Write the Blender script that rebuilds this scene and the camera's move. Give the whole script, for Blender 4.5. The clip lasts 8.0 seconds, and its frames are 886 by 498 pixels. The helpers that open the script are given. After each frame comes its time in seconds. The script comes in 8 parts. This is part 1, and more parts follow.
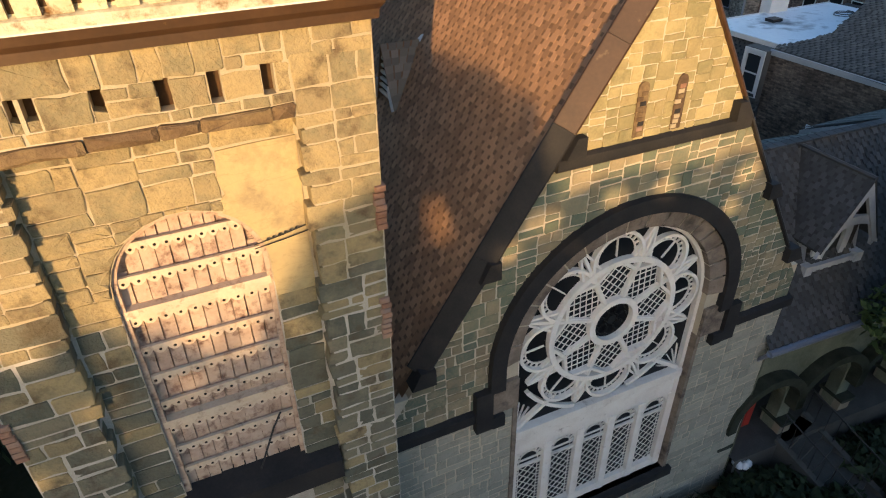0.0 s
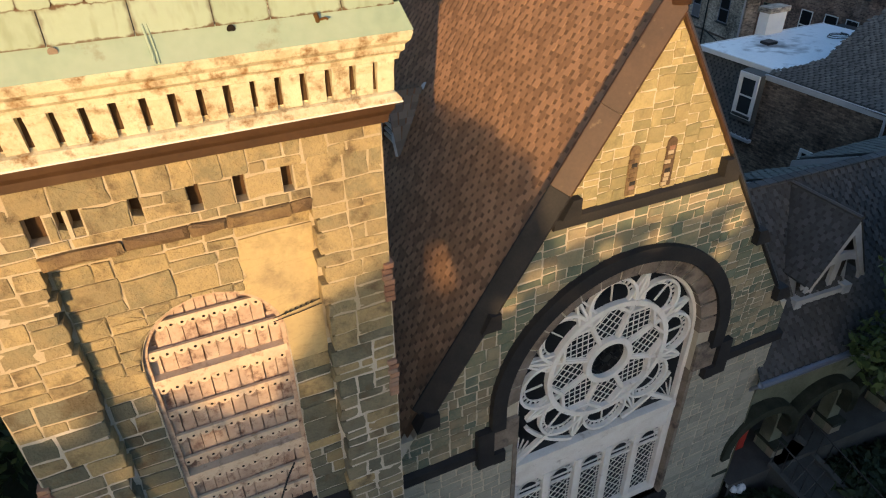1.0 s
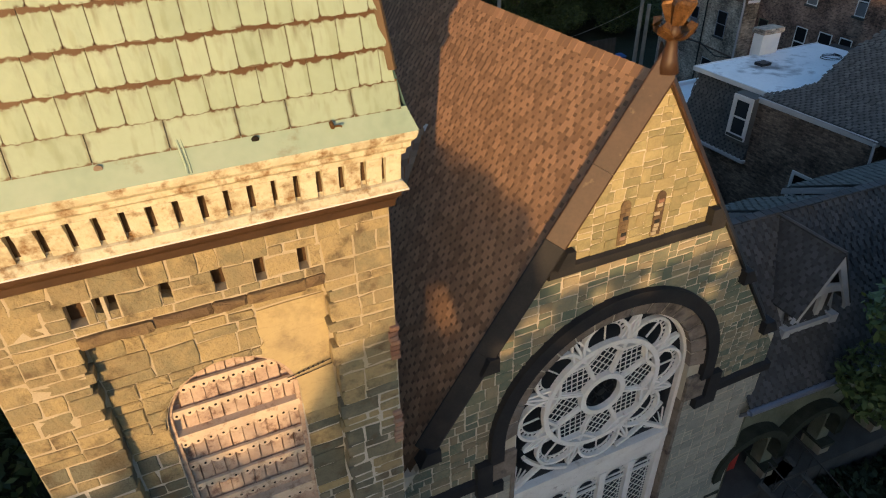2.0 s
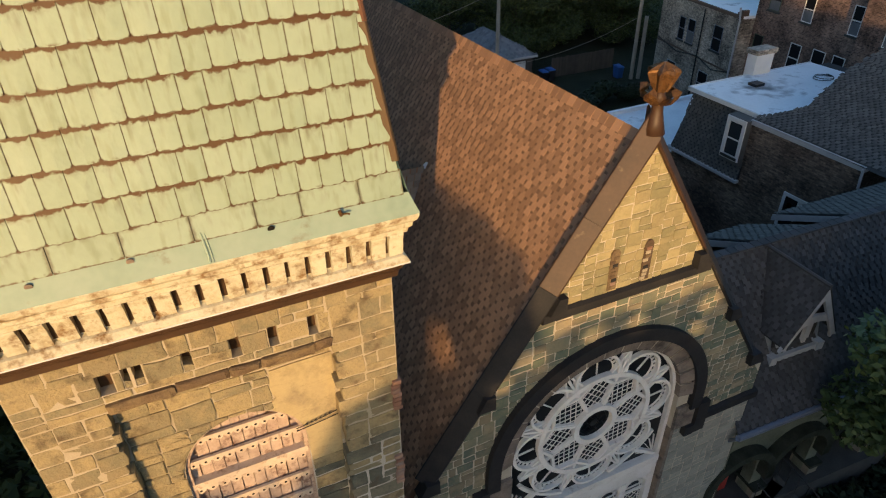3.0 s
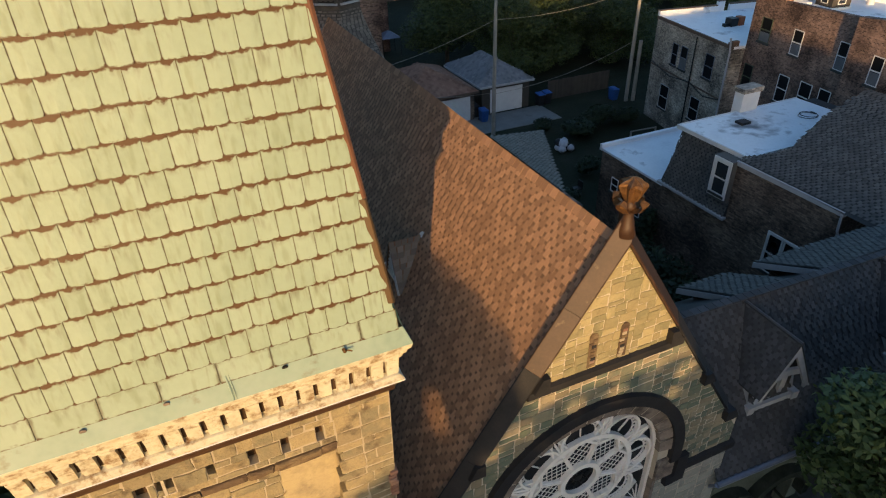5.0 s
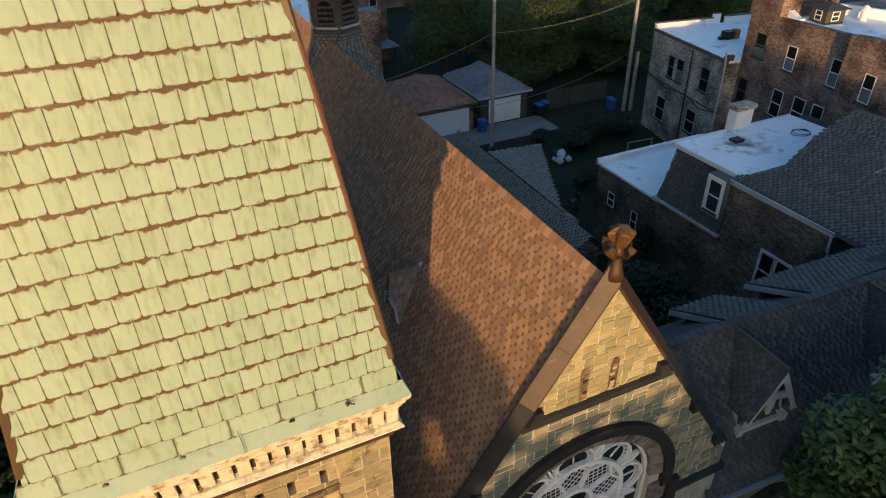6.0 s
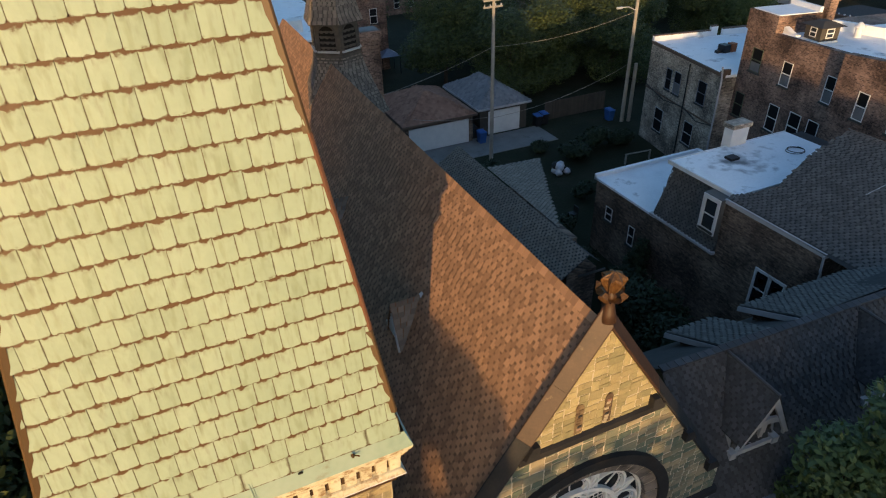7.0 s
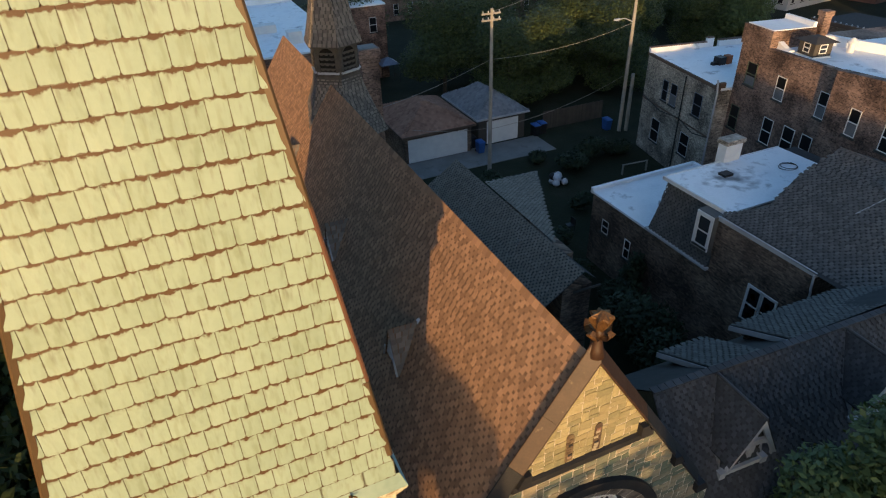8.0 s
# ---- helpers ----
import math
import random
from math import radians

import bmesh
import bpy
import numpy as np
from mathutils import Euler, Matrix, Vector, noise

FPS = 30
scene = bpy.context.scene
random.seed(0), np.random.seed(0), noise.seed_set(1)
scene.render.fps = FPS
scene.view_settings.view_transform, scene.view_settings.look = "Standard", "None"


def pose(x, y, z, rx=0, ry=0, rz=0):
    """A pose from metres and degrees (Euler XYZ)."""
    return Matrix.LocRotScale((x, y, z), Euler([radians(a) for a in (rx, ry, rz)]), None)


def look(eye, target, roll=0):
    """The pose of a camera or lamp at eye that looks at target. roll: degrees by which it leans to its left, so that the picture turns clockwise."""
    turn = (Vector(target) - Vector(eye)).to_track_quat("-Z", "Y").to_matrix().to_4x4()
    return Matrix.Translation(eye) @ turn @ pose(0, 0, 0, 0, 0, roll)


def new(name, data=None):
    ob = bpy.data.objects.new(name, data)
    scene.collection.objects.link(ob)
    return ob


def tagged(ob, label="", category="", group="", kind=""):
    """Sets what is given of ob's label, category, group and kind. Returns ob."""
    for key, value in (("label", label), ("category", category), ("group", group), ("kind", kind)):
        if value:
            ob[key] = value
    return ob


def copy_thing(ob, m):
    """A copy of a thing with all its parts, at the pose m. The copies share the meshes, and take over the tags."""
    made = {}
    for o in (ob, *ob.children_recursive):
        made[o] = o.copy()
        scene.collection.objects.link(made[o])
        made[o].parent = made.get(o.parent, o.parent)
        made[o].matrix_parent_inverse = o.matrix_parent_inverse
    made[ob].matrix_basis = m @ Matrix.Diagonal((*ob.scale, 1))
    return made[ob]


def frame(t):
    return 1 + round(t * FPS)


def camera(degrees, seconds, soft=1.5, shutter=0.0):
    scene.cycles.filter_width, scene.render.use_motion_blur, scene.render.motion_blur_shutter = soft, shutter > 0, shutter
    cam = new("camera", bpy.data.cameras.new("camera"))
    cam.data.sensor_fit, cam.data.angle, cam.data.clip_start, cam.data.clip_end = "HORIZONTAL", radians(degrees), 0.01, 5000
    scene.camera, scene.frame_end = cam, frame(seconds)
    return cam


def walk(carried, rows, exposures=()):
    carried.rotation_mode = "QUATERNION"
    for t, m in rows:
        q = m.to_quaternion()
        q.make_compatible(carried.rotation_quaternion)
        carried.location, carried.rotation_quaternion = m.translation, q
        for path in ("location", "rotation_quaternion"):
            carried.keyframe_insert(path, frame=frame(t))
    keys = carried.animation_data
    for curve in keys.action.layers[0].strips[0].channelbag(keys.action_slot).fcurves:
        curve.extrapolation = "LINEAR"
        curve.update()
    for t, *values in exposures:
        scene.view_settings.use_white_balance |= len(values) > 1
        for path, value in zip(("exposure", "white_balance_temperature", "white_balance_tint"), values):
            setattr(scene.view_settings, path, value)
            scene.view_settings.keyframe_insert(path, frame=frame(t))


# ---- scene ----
cam = camera(71.7, 8.0, 1.15)
# seconds, eye x y z, yaw, pitch, roll in degrees
PATH = [
    (0, -6.194, -6.488, 14.767, -23.03, -33.63, -1.78),
    (0.5, -6.187, -6.487, 15.225, -22.94, -33.58, -1.90),
    (1, -6.195, -6.488, 15.706, -22.89, -33.49, -2.00),
    (1.5, -6.207, -6.495, 16.171, -22.90, -33.49, -1.99),
    (3, -6.185, -6.534, 17.546, -23.00, -33.47, -1.83),
    (3.5, -6.160, -6.554, 17.994, -22.96, -33.39, -1.95),
    (4, -6.116, -6.564, 18.439, -22.94, -33.31, -2.03),
    (4.5, -6.065, -6.587, 18.869, -22.93, -33.24, -2.07),
    (6, -5.975, -6.658, 20.168, -22.99, -33.12, -2.08),
    (6.5, -5.951, -6.640, 20.598, -23.01, -33.06, -2.11),
    (7, -5.929, -6.624, 21.044, -23.00, -33.02, -2.13),
    (7.5, -5.875, -6.642, 21.493, -22.97, -32.98, -2.17),
    (8, -5.819, -6.677, 21.886, -23.00, -32.96, -2.14),
]
walk(cam, [(t, pose(x, y, z, 0, 0, yaw) @ pose(0, 0, 0, 90 + pitch) @ pose(0, 0, 0, 0, 0, roll)) for t, x, y, z, yaw, pitch, roll in PATH], exposures=((0.0, 1.62), (1.5, 1.3), (3.5, 1.16), (8.0, 1.22)))

# ---- light ----
SUN_AZ, SUN_EL = 27.5, 4.5          # degrees left of the facade's normal, and above the horizon
to_sun = Vector((-math.sin(radians(SUN_AZ)) * math.cos(radians(SUN_EL)),
                 -math.cos(radians(SUN_AZ)) * math.cos(radians(SUN_EL)), math.sin(radians(SUN_EL))))
sun_data = bpy.data.lights.new("sun", "SUN")
sun_data.energy, sun_data.angle, sun_data.color = 2.45, radians(0.42), (1.0, 0.63, 0.285)
sun = new("sun", sun_data)
sun.matrix_world = look(to_sun * 60, (0, 0, 0))
world = bpy.data.worlds.new("sky")
scene.world = world
world.use_nodes = True
wn, wl = world.node_tree.nodes, world.node_tree.links
sky = wn.new("ShaderNodeTexSky")
sky.sky_type, sky.sun_disc = "NISHITA", False
sky.sun_elevation, sky.sun_rotation = radians(SUN_EL), radians(180 + SUN_AZ)
sky.air_density, sky.dust_density, sky.ozone_density = 1.0, 2.2, 2.7
wl.new(sky.outputs[0], wn["Background"].inputs[0])
wn["Background"].inputs[1].default_value = 0.212


# ---- small makers ----
def link(t, a, b):
    t.links.new(a, b)


def surf(name, cols, rough=0.8, metal=0.0, scale=3.0, grain=40.0, bump=0.3, rnd="", mix=0.5, spread=0.16, dist=0.01, spec=0.3, stain=None, stain_at=(0.55, 0.7), stain_scale=1.2, coord="Object", crack=0.0):
    """A procedural surface: a ramp of colours driven by noise at two scales and, if wanted, by a random value a piece."""
    m = bpy.data.materials.new(name)
    m.use_nodes = True
    t = m.node_tree
    n = t.nodes
    b = n["Principled BSDF"]
    tc = n.new("ShaderNodeTexCoord")
    big, fine = n.new("ShaderNodeTexNoise"), n.new("ShaderNodeTexNoise")
    for q, s, d in ((big, scale, 4), (fine, grain, 6)):
        q.inputs["Scale"].default_value, q.inputs["Detail"].default_value = s, d
        link(t, tc.outputs[coord], q.inputs["Vector"])
    add = n.new("ShaderNodeMath")
    add.operation = "MULTIPLY_ADD"
    link(t, fine.outputs["Fac"], add.inputs[0])
    add.inputs[1].default_value = 0.45
    mul = n.new("ShaderNodeMath")
    mul.operation = "MULTIPLY_ADD"
    link(t, big.outputs["Fac"], mul.inputs[0])
    mul.inputs[1].default_value, mul.inputs[2].default_value = 0.9, -0.18
    link(t, mul.outputs[0], add.inputs[2])
    fac = add.outputs[0]
    if rnd:
        src = n.new("ShaderNodeObjectInfo").outputs["Random"] if rnd == "object" else n.new("ShaderNodeNewGeometry").outputs["Random Per Island"]
        mx = n.new("ShaderNodeMix")
        mx.inputs[0].default_value = mix
        link(t, fac, mx.inputs[2])
        link(t, src, mx.inputs[3])
        fac = mx.outputs[0]
    ramp = n.new("ShaderNodeValToRGB")
    e = ramp.color_ramp.elements
    lo, hi = 0.5 - spread * 2, 0.5 + spread * 2
    while len(e) < len(cols):
        e.new(0.5)
    for i, c in enumerate(cols):
        e[i].position, e[i].color = lo + (hi - lo) * i / max(1, len(cols) - 1), (*c, 1)
    link(t, fac, ramp.inputs[0])
    col = ramp.outputs[0]
    if stain:
        sn = n.new("ShaderNodeTexNoise")
        sn.inputs["Scale"].default_value, sn.inputs["Detail"].default_value, sn.inputs["Roughness"].default_value = stain_scale, 8, 0.65
        link(t, tc.outputs[coord], sn.inputs["Vector"])
        mr = n.new("ShaderNodeMapRange")
        mr.inputs[1].default_value, mr.inputs[2].default_value = stain_at
        link(t, sn.outputs["Fac"], mr.inputs[0])
        sx = n.new("ShaderNodeMix")
        sx.data_type = "RGBA"
        link(t, mr.outputs[0], sx.inputs[0])
        link(t, col, sx.inputs[6])
        sx.inputs[7].default_value = (*stain, 1)
        col = sx.outputs[2]
    height = add.outputs[0]
    if crack:
        # thin dark fissures along the bedding of the stone
        cm, cn = n.new("ShaderNodeMapping"), n.new("ShaderNodeTexNoise")
        cm.inputs["Scale"].default_value = (2.2, 2.2, 6.5)
        cn.inputs["Scale"].default_value, cn.inputs["Detail"].default_value, cn.inputs["Distortion"].default_value = 1.0, 5, 0.8
        link(t, tc.outputs[coord], cm.inputs[0])
        link(t, cm.outputs[0], cn.inputs["Vector"])
        q1, q2, q3 = n.new("ShaderNodeMath"), n.new("ShaderNodeMath"), n.new("ShaderNodeMapRange")
        q1.operation, q2.operation = "SUBTRACT", "ABSOLUTE"
        link(t, cn.outputs["Fac"], q1.inputs[0])
        q1.inputs[1].default_value = 0.52
        link(t, q1.outputs[0], q2.inputs[0])
        link(t, q2.outputs[0], q3.inputs[0])
        q3.inputs[1].default_value, q3.inputs[2].default_value, q3.inputs[3].default_value, q3.inputs[4].default_value = 0.004, 0.016, crack, 0.0
        kx = n.new("ShaderNodeMix")
        kx.data_type = "RGBA"
        link(t, q3.outputs[0], kx.inputs[0])
        link(t, col, kx.inputs[6])
        kx.inputs[7].default_value = (0.06, 0.05, 0.035, 1)
        col = kx.outputs[2]
        hs = n.new("ShaderNodeMath")
        hs.operation = "MULTIPLY_ADD"
        link(t, q3.outputs[0], hs.inputs[0])
        hs.inputs[1].default_value = -0.5
        link(t, add.outputs[0], hs.inputs[2])
        height = hs.outputs[0]
    link(t, col, b.inputs["Base Color"])
    b.inputs["Roughness"].default_value, b.inputs["Metallic"].default_value = rough, metal
    b.inputs["Specular IOR Level"].default_value = spec
    if bump:
        bp = n.new("ShaderNodeBump")
        bp.inputs["Strength"].default_value, bp.inputs["Distance"].default_value = bump, dist
        link(t, height, bp.inputs["Height"])
        link(t, bp.outputs[0], b.inputs["Normal"])
    return m


def soot_stain(m, at, radius):
    """A ragged soot stain round one place of a roof."""
    t = m.node_tree
    n = t.nodes
    b = n["Principled BSDF"]
    geo = n.new("ShaderNodeNewGeometry")
    di = n.new("ShaderNodeVectorMath")
    di.operation = "DISTANCE"
    di.inputs[1].default_value = at
    link(t, geo.outputs["Position"], di.inputs[0])
    nz = n.new("ShaderNodeTexNoise")
    nz.inputs["Scale"].default_value, nz.inputs["Detail"].default_value = 1.6, 6
    link(t, geo.outputs["Position"], nz.inputs["Vector"])
    ad = n.new("ShaderNodeMath")
    ad.operation = "MULTIPLY_ADD"
    ad.inputs[1].default_value = 3.4 * radius
    link(t, nz.outputs[0], ad.inputs[0])
    link(t, di.outputs["Value"], ad.inputs[2])
    mp = n.new("ShaderNodeMapRange")
    mp.inputs[1].default_value, mp.inputs[2].default_value = 1.75 * radius, 2.75 * radius
    mp.inputs[3].default_value, mp.inputs[4].default_value = 0.85, 0.0
    link(t, ad.outputs[0], mp.inputs[0])
    mu = n.new("ShaderNodeMix")
    mu.data_type = "RGBA"
    mu.inputs[7].default_value = (0.10, 0.10, 0.105, 1)
    link(t, mp.outputs[0], mu.inputs[0])
    link(t, b.inputs["Base Color"].links[0].from_socket, mu.inputs[6])
    link(t, mu.outputs[2], b.inputs["Base Color"])


def glass_dark(name, col=(0.008, 0.009, 0.011), rough=0.3, spec=0.15):
    m = bpy.data.materials.new(name)
    m.use_nodes = True
    b = m.node_tree.nodes["Principled BSDF"]
    b.inputs["Base Color"].default_value, b.inputs["Roughness"].default_value = (*col, 1), rough
    b.inputs["Specular IOR Level"].default_value = spec
    n = m.node_tree.nodes.new("ShaderNodeTexNoise")
    n.inputs["Scale"].default_value = 4
    bp = m.node_tree.nodes.new("ShaderNodeBump")
    bp.inputs["Strength"].default_value = 0.05
    link(m.node_tree, n.outputs["Fac"], bp.inputs["Height"])
    link(m.node_tree, bp.outputs[0], b.inputs["Normal"])
    return m


def metal_tile(name, rnd="island"):
    """Old painted tin tile: pale green paint, rust along the butt edge and streaks that start under the row above."""
    m = surf(name, [(0.225, 0.295, 0.215), (0.268, 0.345, 0.26), (0.305, 0.38, 0.298)], rough=0.55, scale=1.5, grain=14, bump=0.25, rnd=rnd, mix=0.25, dist=0.02, spec=0.4)
    t = m.node_tree
    n = t.nodes
    b = n["Principled BSDF"]
    uv = n.new("ShaderNodeTexCoord")
    sep = n.new("ShaderNodeSeparateXYZ")
    link(t, uv.outputs["UV"], sep.inputs[0])
    ns = n.new("ShaderNodeTexNoise")
    ns.inputs["Scale"].default_value, ns.inputs["Detail"].default_value = 12, 6
    link(t, uv.outputs["Object"], ns.inputs["Vector"])
    st = n.new("ShaderNodeTexNoise")
    st.inputs["Scale"].default_value, st.inputs["Detail"].default_value = 1.0, 3
    mp = n.new("ShaderNodeMapping")
    mp.inputs["Scale"].default_value = (16, 16, 1.2)
    link(t, uv.outputs["Object"], mp.inputs[0])
    link(t, mp.outputs[0], st.inputs["Vector"])

    def mrange(a, lo, hi):
        q = n.new("ShaderNodeMapRange")
        q.interpolation_type = "SMOOTHSTEP"
        q.inputs[1].default_value, q.inputs[2].default_value = lo, hi
        link(t, a, q.inputs[0])
        return q.outputs[0]

    def mth(op, a, c):
        q = n.new("ShaderNodeMath")
        q.operation = op
        for i, s in enumerate((a, c)):
            if isinstance(s, (int, float)):
                q.inputs[i].default_value = s
            else:
                link(t, s, q.inputs[i])
        return q.outputs[0]
    low = mrange(sep.outputs["Y"], 0.16, 0.0)
    top = mrange(sep.outputs["Y"], 0.74, 1.0)
    rust = mth("MULTIPLY", low, mrange(ns.outputs["Fac"], 0.58, 0.72))
    mid = mrange(sep.outputs["Y"], 0.2, 1.05)
    streak = mth("MULTIPLY", mid, mrange(st.outputs["Fac"], 0.52, 0.8))
    both = mth("MAXIMUM", rust, mth("MULTIPLY", top, mth("MULTIPLY", mrange(ns.outputs["Fac"], 0.42, 0.68), 0.6)))
    both = mth("MAXIMUM", both, mth("MULTIPLY", streak, 0.5))
    both = mth("MAXIMUM", both, mrange(mth("ADD", sep.outputs["Y"], mth("MULTIPLY", mth("SUBTRACT", ns.outputs["Fac"], 0.5), 0.34)), 0.885, 0.955))
    # half-moon rust spots at the lower corners, where two tiles meet
    side = mth("MINIMUM", sep.outputs["X"], mth("SUBTRACT", 1.0, sep.outputs["X"]))
    spot = mth("ADD", mth("MULTIPLY", side, 1.0), mth("MULTIPLY", sep.outputs["Y"], 1.3))
    spot = mth("ADD", spot, mth("MULTIPLY", mth("SUBTRACT", ns.outputs["Fac"], 0.5), 0.35))
    both = mth("MAXIMUM", both, mth("MULTIPLY", mrange(spot, 0.2, 0.08), 0.95))
    butt = mth("ADD", sep.outputs["Y"], mth("MULTIPLY", mth("SUBTRACT", ns.outputs["Fac"], 0.5), 0.3))
    both = mth("MAXIMUM", both, mth("MULTIPLY", mrange(butt, 0.06, 0.0), 0.85))
    # thin rust line up both side edges
    seam = mth("ADD", side, mth("MULTIPLY", mth("SUBTRACT", ns.outputs["Fac"], 0.5), 0.10))
    both = mth("MAXIMUM", both, mth("MULTIPLY", mrange(seam, 0.055, 0.0), 0.6))
    base = b.inputs["Base Color"].links[0].from_socket
    crease = n.new("ShaderNodeTexNoise")
    crease.inputs["Scale"].default_value, crease.inputs["Detail"].default_value = 1.0, 2
    cmap = n.new("ShaderNodeMapping")
    cmap.inputs["Scale"].default_value = (13, 13, 1.6)
    link(t, uv.outputs["Object"], cmap.inputs[0])
    link(t, cmap.outputs[0], crease.inputs["Vector"])
    dull = n.new("ShaderNodeMix")
    dull.data_type, dull.blend_type = "RGBA", "MULTIPLY"
    link(t, mth("MULTIPLY", mrange(crease.outputs["Fac"], 0.5, 0.7), 0.45), dull.inputs[0])
    link(t, base, dull.inputs[6])
    dull.inputs[7].default_value = (0.72, 0.70, 0.58, 1)
    base = dull.outputs[2]
    mx = n.new("ShaderNodeMix")
    mx.data_type = "RGBA"
    link(t, both, mx.inputs[0])
    link(t, base, mx.inputs[6])
    mx.inputs[7].default_value = (0.075, 0.034, 0.008, 1)
    link(t, mx.outputs[2], b.inputs["Base Color"])
    return m


M = {}
M["stone"] = surf("rubble_stone", [(0.17, 0.14, 0.085), (0.25, 0.20, 0.115), (0.195, 0.17, 0.105), (0.33, 0.26, 0.14), (0.22, 0.185, 0.11), (0.38, 0.295, 0.155)], rough=0.9, scale=5, grain=30, bump=1.0, rnd="object", mix=0.56, spread=0.22, dist=0.03, stain=(0.12, 0.09, 0.055), stain_at=(0.53, 0.68), stain_scale=3, crack=0.1)
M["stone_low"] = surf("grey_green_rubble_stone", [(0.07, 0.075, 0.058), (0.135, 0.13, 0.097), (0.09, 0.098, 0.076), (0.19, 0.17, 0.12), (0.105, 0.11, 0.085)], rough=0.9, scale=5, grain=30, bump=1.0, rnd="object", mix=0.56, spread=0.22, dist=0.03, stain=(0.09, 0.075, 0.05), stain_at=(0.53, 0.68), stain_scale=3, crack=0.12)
M["stone_y"] = surf("tan_gable_stone", [(0.15, 0.13, 0.065), (0.31, 0.255, 0.135), (0.20, 0.18, 0.095), (0.38, 0.315, 0.165), (0.25, 0.21, 0.11)], rough=0.9, scale=4, grain=30, bump=0.9, rnd="object", mix=0.56, spread=0.22, dist=0.03, crack=0.1)
M["stone_g"] = surf("greenish_stone", [(0.085, 0.095, 0.065), (0.24, 0.195, 0.125), (0.105, 0.135, 0.098), (0.33, 0.265, 0.165), (0.125, 0.15, 0.11), (0.21, 0.175, 0.115)], rough=0.9, scale=4, grain=30, bump=0.9, rnd="object", mix=0.78, spread=0.26, dist=0.03, crack=0.1)
M["ashlar"] = surf("pale_ashlar", [(0.24, 0.23, 0.19), (0.36, 0.335, 0.275), (0.29, 0.29, 0.24)], rough=0.9, scale=2, grain=25, bump=0.5, rnd="object", mix=0.5, dist=0.02)
M["mortar"] = surf("mortar", [(0.30, 0.245, 0.155), (0.38, 0.32, 0.225), (0.48, 0.425, 0.345)], rough=0.95, scale=1.3, grain=60, bump=0.7)
M["mortar_lime"] = surf("lime_mortar", [(0.27, 0.235, 0.185), (0.40, 0.37, 0.32), (0.55, 0.52, 0.48)], rough=0.95, scale=1.8, grain=50, bump=0.8)
M["mortar_pale"] = surf("pale_mortar", [(0.40, 0.335, 0.24), (0.55, 0.48, 0.38)], rough=0.95, scale=3, grain=60, bump=0.7)
M["plaster"] = surf("smooth_sandstone", [(0.31, 0.25, 0.135), (0.42, 0.335, 0.18), (0.36, 0.285, 0.16)], rough=0.9, scale=1.8, grain=16, bump=0.6, spread=0.14, dist=0.02, stain=(0.22, 0.175, 0.11), stain_at=(0.5, 0.72), stain_scale=2.2, crack=0.12)
M["trim_dark"] = surf("soot_dark_stone", [(0.012, 0.012, 0.014), (0.021, 0.020, 0.021), (0.034, 0.030, 0.028)], rough=0.75, scale=3, grain=30, bump=0.4)
M["trim_brown"] = surf("brown_stone_trim", [(0.12, 0.092, 0.072), (0.21, 0.165, 0.13), (0.30, 0.245, 0.20)], rough=0.85, scale=2.5, grain=30, bump=0.6, stain=(0.05, 0.04, 0.035), stain_at=(0.5, 0.68), stain_scale=2)
M["ledge"] = surf("brown_weathered_ledge", [(0.06, 0.038, 0.026), (0.12, 0.08, 0.046), (0.24, 0.175, 0.09)], rough=0.9, scale=5, grain=30, bump=0.9, rnd="object", mix=0.4, dist=0.03)
M["copper"] = surf("brown_painted_metal", [(0.036, 0.018, 0.009), (0.056, 0.028, 0.013), (0.078, 0.041, 0.02)], rough=0.5, metal=0.0, scale=3, grain=20, bump=0.15, spec=0.5, stain=(0.40, 0.27, 0.14), stain_at=(0.68, 0.82), stain_scale=5)
M["coping_brown"] = surf("dark_brown_coping_metal", [(0.034, 0.017, 0.010), (0.051, 0.0255, 0.0145), (0.068, 0.035, 0.02)], rough=0.55, scale=3, grain=20, bump=0.2, spec=0.4, stain=(0.16, 0.11, 0.07), stain_at=(0.62, 0.8), stain_scale=4)
M["moss_dark"] = surf("black_mossy_stone", [(0.014, 0.017, 0.012), (0.026, 0.03, 0.02), (0.045, 0.045, 0.035)], rough=0.9, scale=4, grain=30, bump=0.6)
M["finial"] = surf("tarnished_copper", [(0.05, 0.025, 0.012), (0.20, 0.105, 0.045), (0.10, 0.05, 0.022), (0.30, 0.17, 0.075)], rough=0.45, metal=0.55, scale=14, grain=50, bump=0.6, spread=0.2)
M["peel"] = surf("peeling_white_paint", [(0.36, 0.30, 0.19), (0.52, 0.48, 0.35), (0.62, 0.59, 0.46)], rough=0.7, scale=6, grain=30, bump=0.9, dist=0.02, stain=(0.19, 0.105, 0.04), stain_at=(0.5, 0.68), stain_scale=7)
M["white_wood"] = surf("weathered_white_wood", [(0.68, 0.60, 0.53), (0.80, 0.73, 0.66), (0.85, 0.80, 0.74)], rough=0.7, scale=3, grain=28, bump=0.4, stain=(0.32, 0.23, 0.19), stain_at=(0.62, 0.78), stain_scale=4)
M["louver"] = surf("faded_pink_louvre_wood", [(0.24, 0.155, 0.12), (0.42, 0.31, 0.24), (0.54, 0.43, 0.34)], rough=0.8, scale=4, grain=26, bump=0.6, rnd="island", mix=0.3, stain=(0.15, 0.085, 0.065), stain_at=(0.5, 0.66), stain_scale=7)
